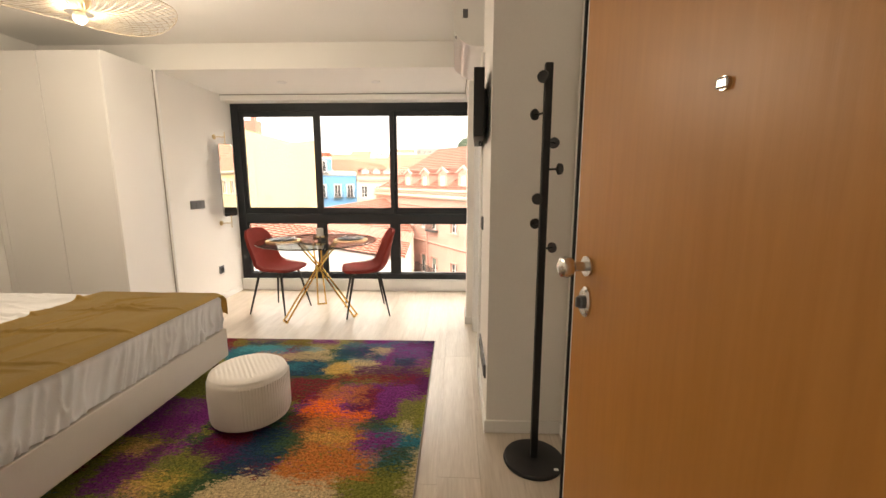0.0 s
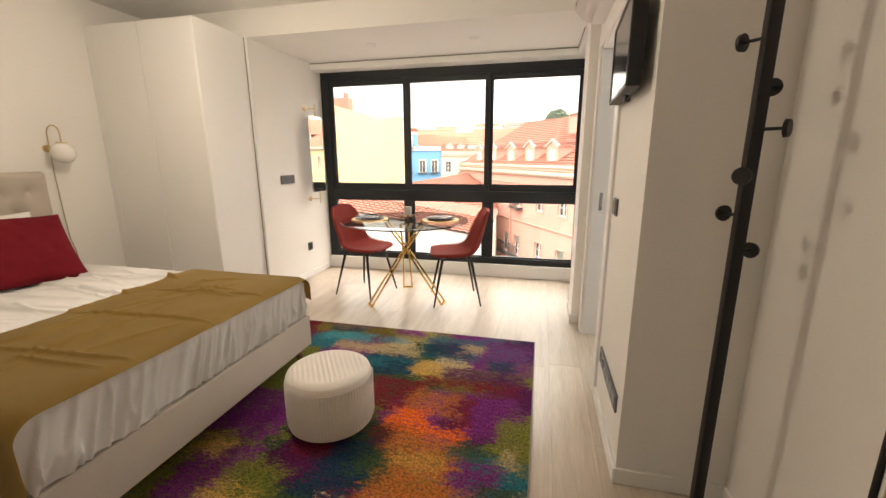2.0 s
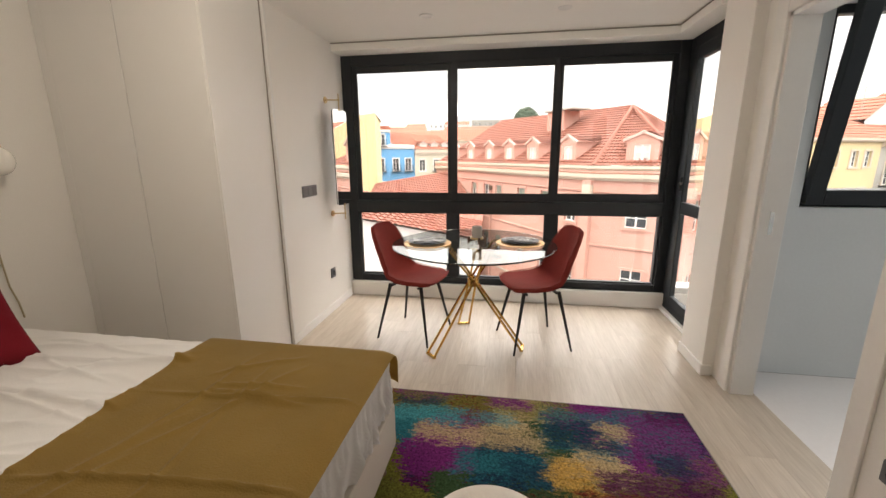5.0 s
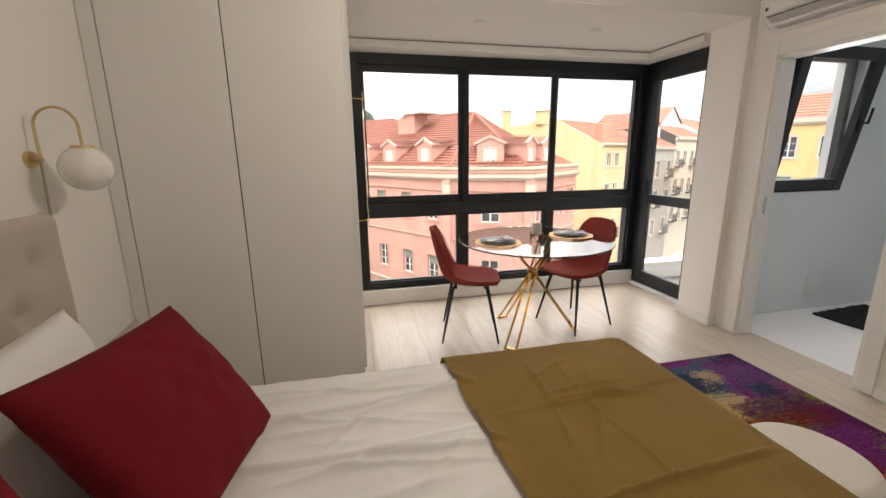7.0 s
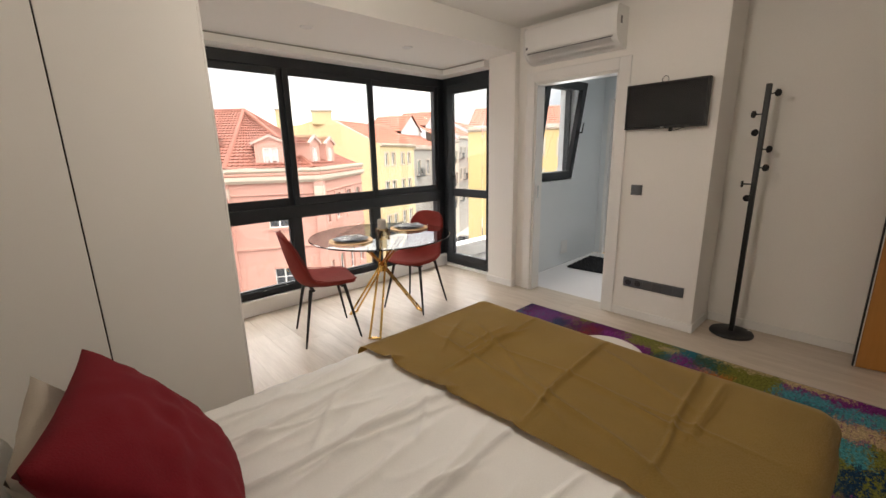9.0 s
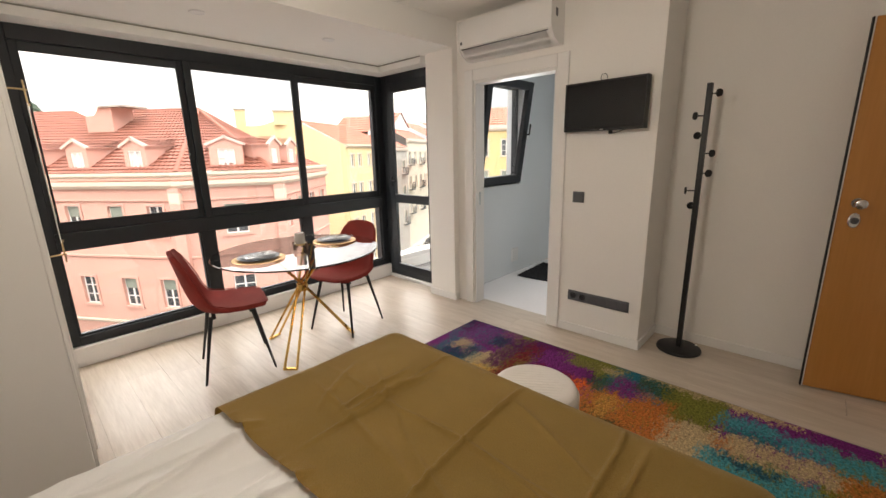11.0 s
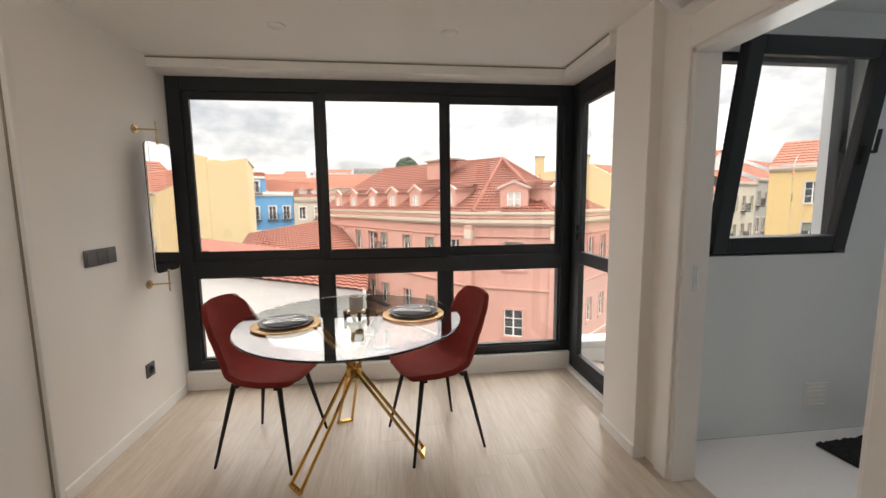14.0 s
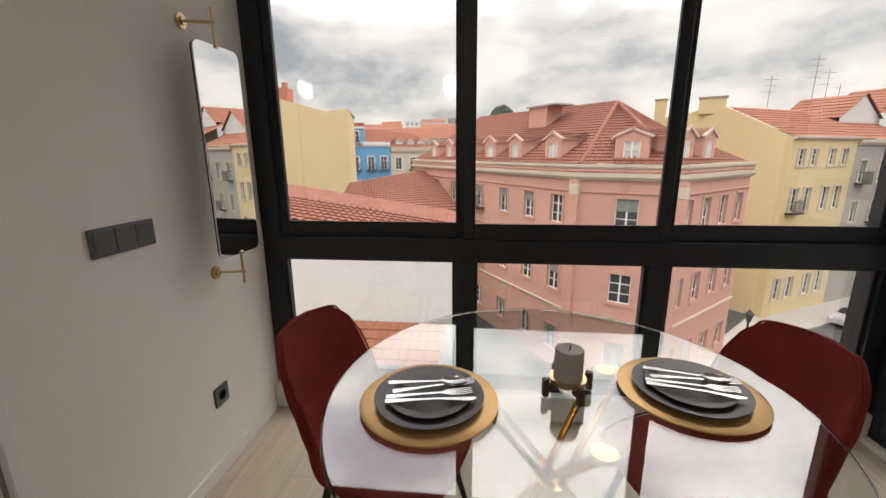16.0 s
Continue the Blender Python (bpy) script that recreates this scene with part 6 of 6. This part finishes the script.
# tall yellow party wall
yw = thing("house", "tall house with a blank yellow party wall", "building")
bm = bmesh.new()
yp = [(-27.5, 42.5, 9.4), (-22.2, 44.2, 7.1), (-17.9, 45.6, 5.95), (-15.8, 46.1, 6.25)]
for (x0, y0, t0), (x1, y1, t1) in zip(yp, yp[1:]):
    bm.faces.new([bm.verts.new(v) for v in ((x0, y0, ZST), (x1, y1, ZST), (x1, y1, t1), (x0, y0, t0))])
    bm.faces.new([bm.verts.new(v) for v in ((x0, y0, t0), (x1, y1, t1), (x1 - 3, y1 + 12, t1), (x0 - 3, y0 + 12, t0))])
bm.faces.new([bm.verts.new(v) for v in ((-15.8, 46.1, ZST), (-18.9, 57.6, ZST), (-18.9, 57.6, 6.25), (-15.8, 46.1, 6.25))])
bmesh.ops.remove_doubles(bm, verts=bm.verts, dist=0.001)
part("wall", bm, M_yel, yw, smooth=0)
part("chimney", box(-24.2, 44.6, 5.5, -21.5, 46.0, 8.2, bm=box(-24.1, 44.7, 8.2, -23.6, 45.2, 8.9, bm=box(-22.0, 44.7, 8.2, -21.6, 45.2, 8.7))), M_brick, yw, "red rendered chimney block", smooth=0)

# blue house and its neighbour
bl = thing("house", "bright blue house with white window surrounds and balconies", "building")
zrow = (-4.6, -0.9)
BA, BB_, BC = (-23.6, 68.6), (-17.6, 72.2), (-21.2, 70.05)
facade(bl, BA, BB_, ZST, 2.9, [(c, z, 1.05, 2.1 if z > -2 else 1.9) for z in zrow for c in (1.1, 3.7, 5.9)], M_blue, surround=M_wframe, bars=3, iron=(3, 4, 5, 0))
band(bl, [BA, BB_], 2.8, 3.5, 0.25, M_wframe)
facade(bl, BA, BC, 3.0, 5.6, [(1.3, 3.3, 1.1, 1.9)], M_blue, surround=M_wframe, iron=(0,))
band(bl, [BA, BC], 5.5, 5.9, 0.2, M_wframe)
plain_block(bl, [(-23.6, 69.0), (-17.6, 72.6), (-20, 82), (-27, 80)], ZST, 2.8, M_blue)
tiled(bl, (-23.8, 68.6, 5.9), (-21.0, 70.1, 5.9), (-22.5, 74, 6.8), (-25.5, 73, 6.8), M_tile2)
tiled(bl, (-21.0, 70.4, 3.5), (-17.5, 72.5, 3.5), (-19.5, 78, 5.8), (-23.0, 76, 5.8), M_tile2)
pn_ = thing("house", "pale cream house beside the blue one", "building")
NA, NB = (-17.5, 72.2), (-11.2, 78.6)
facade(pn_, NA, NB, ZST, 1.9, [(c, z, 1.2, 2.0) for z in (-4.6, -1.0) for c in (1.6, 4.6, 7.4)], M_pale, surround=M_wframe, iron=(4, 5))
band(pn_, [NA, NB], 1.8, 2.7, 0.25, M_cream)
plain_block(pn_, [(-17.5, 72.6), (-11.2, 79.0), (-14, 88), (-21, 84)], ZST, 1.8, M_pale)
un_ = Vector((6.3, 6.4, 0)).normalized()
n_ = un_.cross(Vector((0, 0, 1)))
tiled(pn_, (*NA, 2.7), (*NB, 2.7), (NB[0] - n_.x * 6, NB[1] - n_.y * 6, 5.6), (NA[0] - n_.x * 6, NA[1] - n_.y * 6, 5.6), M_tile2)
for s in (2.4, 4.8, 7.2):
    dormer(pn_, Vector((*NA, 0)) + un_ * s - n_ * 0.8, un_, n_, M_white, 2.5, 1.5, 1.2)
for x0, y0, w, z, m_ in ((-30, 96, 15, 4.6, M_white), (-15, 100, 15, 5.0, M_pale), (0, 104, 18, 5.2, M_pink), (-46, 118, 20, 7.0, M_white), (-22, 130, 24, 7.6, M_pale)):
    h_ = thing("house", "distant house under an orange tiled roof", "building", group="roofs beyond the street")
    facade(h_, (x0, y0), (x0 + w, y0 + 3), ZST, z, [(c, zz, 1.3, 1.9) for zz in (z - 3.2, z - 6.8) for c in [1.8 + 2.9 * k for k in range(int((w - 2) / 2.9))]], m_)
    tiled(h_, (x0 - 0.3, y0 - 0.3, z), (x0 + w + 0.3, y0 + 2.7, z), (x0 + w, y0 + 8, z + 3.0), (x0, y0 + 5, z + 3.0), M_tile2, course=0.8, roll=0.6)

# yellow house behind the pink one's far end, and the street front beyond
yh = thing("house", "yellow gabled house with tall chimneys", "building")
GA, GB = (15.3, 46.6), (22.1, 38.0)
bm = bmesh.new()
gz = [(0.0, 4.85), (0.2, 4.9), (0.36, 5.35), (0.55, 5.3), (1.0, 2.7)]
gp = [(GA[0] + (GB[0] - GA[0]) * k, GA[1] + (GB[1] - GA[1]) * k, z) for k, z in gz]
for (x0, y0, t0), (x1, y1, t1) in zip(gp, gp[1:]):
    bm.faces.new([bm.verts.new(v) for v in ((x0, y0, ZST), (x1, y1, ZST), (x1, y1, t1), (x0, y0, t0))])
bmesh.ops.remove_doubles(bm, verts=bm.verts, dist=0.001)
part("wall", bm, M_yel, yh, smooth=0)
for k, z0, z1, w in ((0.03, 4.5, 6.5, 0.9), (0.46, 4.9, 6.2, 2.0)):
    q = part("chimney", box(-w / 2, -0.45, z0, w / 2, 0.45, z1), M_yel, yh, smooth=0)
    q.matrix_basis = pose(GA[0] + (GB[0] - GA[0]) * k, GA[1] + (GB[1] - GA[1]) * k + 0.5, 0, 0, 0, -30)
    q = part("chimney_cap", box(-w / 2 - 0.1, -0.55, z1 + 0.002, w / 2 + 0.1, 0.55, z1 + 0.12), M_greyf, yh, smooth=0)
    q.matrix_basis = pose(GA[0] + (GB[0] - GA[0]) * k, GA[1] + (GB[1] - GA[1]) * k + 0.5, 0, 0, 0, -30)
D_ = Vector((0.883, 0.469, 0))
def along(k, z=0.0, off=0.0):
    return (GB[0] + D_.x * k - D_.y * off, GB[1] + D_.y * k + D_.x * off, z)
tiled(yh, gp[4], along(9, 2.7), along(9, 5.3, 4.9), gp[3], M_tile2, course=0.5)
facade(yh, GB, along(9)[:2], ZST, 2.6, [(c, z, 1.0, 1.9) for z in (-10.8, -7.0, -3.2) for c in (1.4, 3.1, 5.6, 7.4)] + [(c, 0.5, 0.9, 1.3) for c in (1.4, 3.1, 5.6, 7.4)], M_yel, surround=M_cream, iron=(4, 5, 8))
band(yh, [GB, along(9)[:2]], 2.5, 2.8, 0.3, M_cream)
fronts = ((9.0, 9.5, M_greyf, 2.2, "weathered grey house with green blinds"), (18.5, 10.0, M_pale, 3.4, "pale old house with iron balconies"), (28.5, 12.0, M_greyf, 4.0, "grey old house along the street"), (40.5, 14.0, M_yel2, 4.6, "ochre house along the street"), (54.5, 16.0, M_pale, 4.4, "pale house far along the street"))
for k0, w, m_, z, lab in fronts:
    h_ = thing("house", lab, "building")
    n_ = max(3, int(w / 2.4))
    facade(h_, along(k0)[:2], along(k0 + w)[:2], ZST, z, [(w * (c + 0.5) / n_, zz, 1.05, 1.9) for zz in (z - 3.3, z - 6.9, z - 10.5) for c in range(n_)], m_, surround=M_cream, blind=0.5, iron=tuple(range(0, 3 * n_, 2)))
    band(h_, [along(k0)[:2], along(k0 + w)[:2]], z - 0.1, z + 0.35, 0.3, M_cream)
    tiled(h_, along(k0, z + 0.35, -0.2), along(k0 + w, z + 0.35, -0.2), along(k0 + w, z + 3.2, 5.5), along(k0, z + 3.2, 5.5), M_tile2, course=0.6, roll=0.5)
for k0, z in ((12.0, 5.2), (21.0, 6.4)):
    h_ = thing("house", "pale gabled attic above the old street front", "building")
    bm = bmesh.new()
    for off in (3.0, 8.0):
        a, b, c = along(k0, 2.0, off), along(k0 + 7, 2.0, off), along(k0 + 3.5, z + 1.6, off)
        bm.faces.new([bm.verts.new(v) for v in (a, b, along(k0 + 7, z - 0.6, off), c, along(k0, z - 0.6, off))])
    part("wall", bm, M_white, h_, smooth=0)
    tiled(h_, along(k0 - 0.2, z - 0.6, 2.8), along(k0 - 0.2, z - 0.6, 8.2), along(k0 + 3.5, z + 1.7, 8.2), along(k0 + 3.5, z + 1.7, 2.8), M_tile2, course=0.6)
    tiled(h_, along(k0 + 7.2, z - 0.6, 2.8), along(k0 + 7.2, z - 0.6, 8.2), along(k0 + 3.5, z + 1.7, 8.2), along(k0 + 3.5, z + 1.7, 2.8), M_tile2, course=0.6)

# houses on our side of the cross street, seen through the balcony door and the bathroom window
side_fronts = (((35.0, 35.0), (46.0, 20.0), M_yel2, 4.2, "ochre corner house with pale window surrounds"), ((46.0, 20.0), (52.0, 5.0), M_pale, 3.4, "pale house with an orange roof"), ((52.0, 5.0), (56.0, -14.0), M_yel, 3.4, "yellow house with an orange roof"), ((34.0, 36.5), (34.9, 35.1), M_yel2, 4.2, "narrow ochre corner of the street"))
for A, B, m_, z, lab in side_fronts:
    h_ = thing("house", lab, "building")
    A2_, B2_ = (A, B) if basis(A, B)[2].dot(Vector((-1, -0.1, 0))) > 0 else (B, A)
    P_, u_, n_, L_ = basis(A2_, B2_)
    nn = int(L_ / 2.6)
    facade(h_, A2_, B2_, ZST, z, [(L_ * (c + 0.5) / nn, zz, 1.1, 1.9) for zz in (z - 3.0, z - 6.6, z - 10.2, z - 13.4) for c in range(nn)], m_, surround=M_cream, blind=0.4, iron=tuple(range(nn, 3 * nn, 2)))
    band(h_, [A2_, B2_], z - 0.1, z + 0.4, 0.3, M_cream)
    q0, q1 = Vector((*A2_, z + 0.4)), Vector((*B2_, z + 0.4))
    tiled(h_, q0 + n_ * 0.2, q1 + n_ * 0.2, q1 - n_ * 5 + Vector((0, 0, 2.6)), q0 - n_ * 5 + Vector((0, 0, 2.6)), M_tile2, course=0.6, roll=0.5)

# pavement with a kerb, cars, lamp post
bm = bmesh.new()
pv = [(3.2, 25.0), (8.9, 22.2), (17.6, 29.6), (23.6, 35.6), (70.0, 60.5), (68, 64), (22, 39), (15, 32), (8.6, 25.6), (3.9, 28)]
lo, hi = [bm.verts.new((x, y, ZST - 0.2)) for x, y in pv], [bm.verts.new((x, y, ZST + 0.02)) for x, y in pv]
bm.faces.new(hi)
for i in range(len(pv)):
    j = (i + 1) % len(pv)
    bm.faces.new((lo[i], lo[j], hi[j], hi[i]))
structure("pavement", bm, M_pave, "pale limestone pavement with a kerb", "pavement")


def car(m, paint, label):
    t = thing("car", label, "car", m, "parked cars")
    side = [(-2.1, 0.35), (-2.12, 0.75), (-1.95, 0.95), (-1.35, 1.02), (-0.75, 1.42), (0.55, 1.45), (1.35, 1.05), (2.0, 0.95), (2.12, 0.7), (2.1, 0.35)]
    bm = bmesh.new()
    a, b = [bm.verts.new((x, -0.86 + (0.14 if z > 1.1 else 0), z)) for x, z in side], [bm.verts.new((x, 0.86 - (0.14 if z > 1.1 else 0), z)) for x, z in side]
    bm.faces.new(a), bm.faces.new(b)
    for i in range(len(side)):
        j = (i + 1) % len(side)
        bm.faces.new((a[i], a[j], b[j], b[i]))
    bmesh.ops.bevel(bm, geom=bm.edges[:], offset=0.06, segments=2, affect="EDGES")
    part("body", bm, paint, t, smooth=50)
    for x0, z0, x1, z1 in ((-1.33, 1.06, -0.79, 1.40), (1.28, 1.09, 0.60, 1.43)):
        bm = bmesh.new()
        o = 0.02
        bm.faces.new([bm.verts.new(v) for v in ((x0 + (o if x0 > 0 else -o), -0.70, z0 + o), (x0 + (o if x0 > 0 else -o), 0.70, z0 + o), (x1 + (o if x0 > 0 else -o), 0.62, z1 + o), (x1 + (o if x0 > 0 else -o), -0.62, z1 + o))])
        bmesh.ops.solidify(bm, geom=bm.faces[:], thickness=0.01)
        part("windscreen", bm, M_pane, t, smooth=0)
    for s in (-1, 1):
        part("side_window", box(-0.85, s * 0.79 - 0.012, 1.08, 0.75, s * 0.79 + 0.012, 1.36, 0.01, 1), M_pane, t)
        for x in (-1.3, 1.3):
            w_ = part("wheel", rod((x, s * 0.72, 0.32), (x, s * 0.88, 0.32), 0.32, seg=20), M_rubber, t)
            part("rim", rod((x, s * 0.881, 0.32), (x, s * 0.89, 0.32), 0.19, seg=16), M_steel, w_)
        part("headlight", box(2.04, s * 0.62 - 0.16, 0.72, 2.13, s * 0.62 + 0.16, 0.84, 0.02, 1), M_opal, t)
    return t
ZR = ZST - 0.12
c1 = car(pose(28.9, 37.4, ZR, 0, 0, 206), M_car1, "silver hatchback parked at the kerb")
c2 = car(pose(19.3, 29.2, ZR, 0, 0, 222), M_car2, "dark hatchback parked at the kerb")
copy_thing(c1, pose(34.3, 40.3, ZR, 0, 0, 208))
copy_thing(c2, pose(39.5, 42.9, ZR, 0, 0, 208))
copy_thing(c1, pose(33.0, 31.0, ZR, 0, 0, 126))
copy_thing(c2, pose(36.5, 26.5, ZR, 0, 0, 126))
copy_thing(c1, pose(39.5, 22.0, ZR, 0, 0, 126))
lp = thing("street_lamp", "dark iron street lamp on the pavement", "street lamp", pose(13.3, 25.8, ZST))
part("post", rod((0, 0, 0.0), (0, 0, 4.6), 0.09, 0.05, 12), M_iron, lp)
part("lantern", lathe([(0.0, 4.6), (0.10, 4.62), (0.20, 5.05), (0.22, 5.1), (0.05, 5.3), (0.0, 5.35)], 12), M_iron, lp)

# aerials
def aerial(x, y, z, h, bars):
    t = thing("aerial", "thin television aerial on a roof mast", "aerial", pose(x, y, z), "roof aerials")
    part("mast", rod((0, 0, 0), (0, 0, h), 0.035, seg=6), M_greyf, t)
    for k in range(bars):
        part("boom", rod((-0.6, 0.1 * k, h - 0.3 - 0.5 * k), (0.6, 0.1 * k, h - 0.3 - 0.5 * k), 0.022, seg=5), M_greyf, t)
for args in ((23.2, 43.6, 4.4, 3.6, 3), (28.5, 46.2, 4.4, 5.6, 4), (30.2, 47.0, 4.4, 4.6, 3), (32.0, 47.9, 4.4, 3.4, 2)):
    aerial(*args)

# far hill with blocks and woods
hill = structure("ground_hill", sheet(60, 14, lambda u, v: Vector((-260 + 620 * u, 260 + 150 * v, -20 + (38 + 10 * noise.noise((u * 6, v * 2, 1))) * math.sin(v * 1.5) * math.exp(-((u - 0.42) / 0.42) ** 2)))), M_leaf, "wooded hill beyond the town", "ground", smooth=60)
rh = random.Random(9)
for k in range(26):
    x = -170 + k * 14 + rh.uniform(-5, 5)
    y = 262 + rh.uniform(0, 60)
    w, z = rh.uniform(9, 18), 17 + rh.uniform(-4, 3) + 9 * math.exp(-((x + 40) / 26) ** 2)
    t = thing("apartment_block", "pale apartment block on the far hill", "building", group="blocks on the hill")
    m_ = rh.choice((M_white, M_pale, M_white, M_greyf))
    facade(t, (x, y), (x + w, y + 1), -20, z, [(w * (c + 0.5) / 5, zz, 1.4, 1.6) for zz in (z - 3, z - 6.2, z - 9.4) for c in range(5)], m_)
    plain_block(t, [(x, y + 0.4), (x + w, y + 1.4), (x + w, y + 9), (x, y + 9)], -20, z, m_)
    if k % 2:
        tiled(t, (x - 0.5, y - 0.3, z), (x + w + 0.5, y + 0.7, z), (x + w, y + 5, z + 2.5), (x, y + 5, z + 2.5), M_tile2, course=1.0, roll=1.0)
wood = bmesh.new()
for k in range(520):
    a, r = rh.uniform(0, math.tau), rh.random() ** 0.5
    x, y = 8.5 + 7.5 * r * math.cos(a), 290 + 6 * r * math.sin(a)
    z = 23 + 8.5 * math.sqrt(max(0.0, 1 - r * r)) * rh.uniform(0.5, 1.0)
    bmesh.ops.create_icosphere(wood, subdivisions=1, radius=rh.uniform(0.9, 1.9), matrix=Matrix.Translation((x, y, z)))
solo("woodland", wood, M_leaf, "dark clump of trees on the far hill", "trees", kind="stuff", smooth=0)

# ---- floor planks ----
def plank_mesh(w, l):
    return finish("plank", box(0, 0, -0.014, w, l, 0.0, 0.0004, 1), M_plank, 0)
PW, PL, rp = 0.192, 1.28, random.Random(11)
full = plank_mesh(PW - 0.0006, PL - 0.0006)
cuts = {}
x = -3.55
row = 0
while x < 0.74:
    y = 0.03 - rp.uniform(0.0, 1.2)
    while y < 5.06:
        a, b = max(y, 0.03), min(y + PL, 5.06)
        x1 = min(x + PW, 0.74)
        in_bath = x > 0.40 and b > 2.2
        if in_bath:
            b = min(b, 2.2)
        if b - a > 0.05 and x1 - x > 0.02:
            if b - a > PL - 0.001 and x1 - x > PW - 0.001:
                me = full
            else:
                key = (round(x1 - x, 2), round(b - a, 2))
                me = cuts[key] if key in cuts else plank_mesh(x1 - x - 0.0006, b - a - 0.0006)
                cuts[key] = me
            ob = part("plank", me, M_plank, floor_ob)
            ob.location = (x, a, 0)
        y += PL
    x += PW
    row += 1
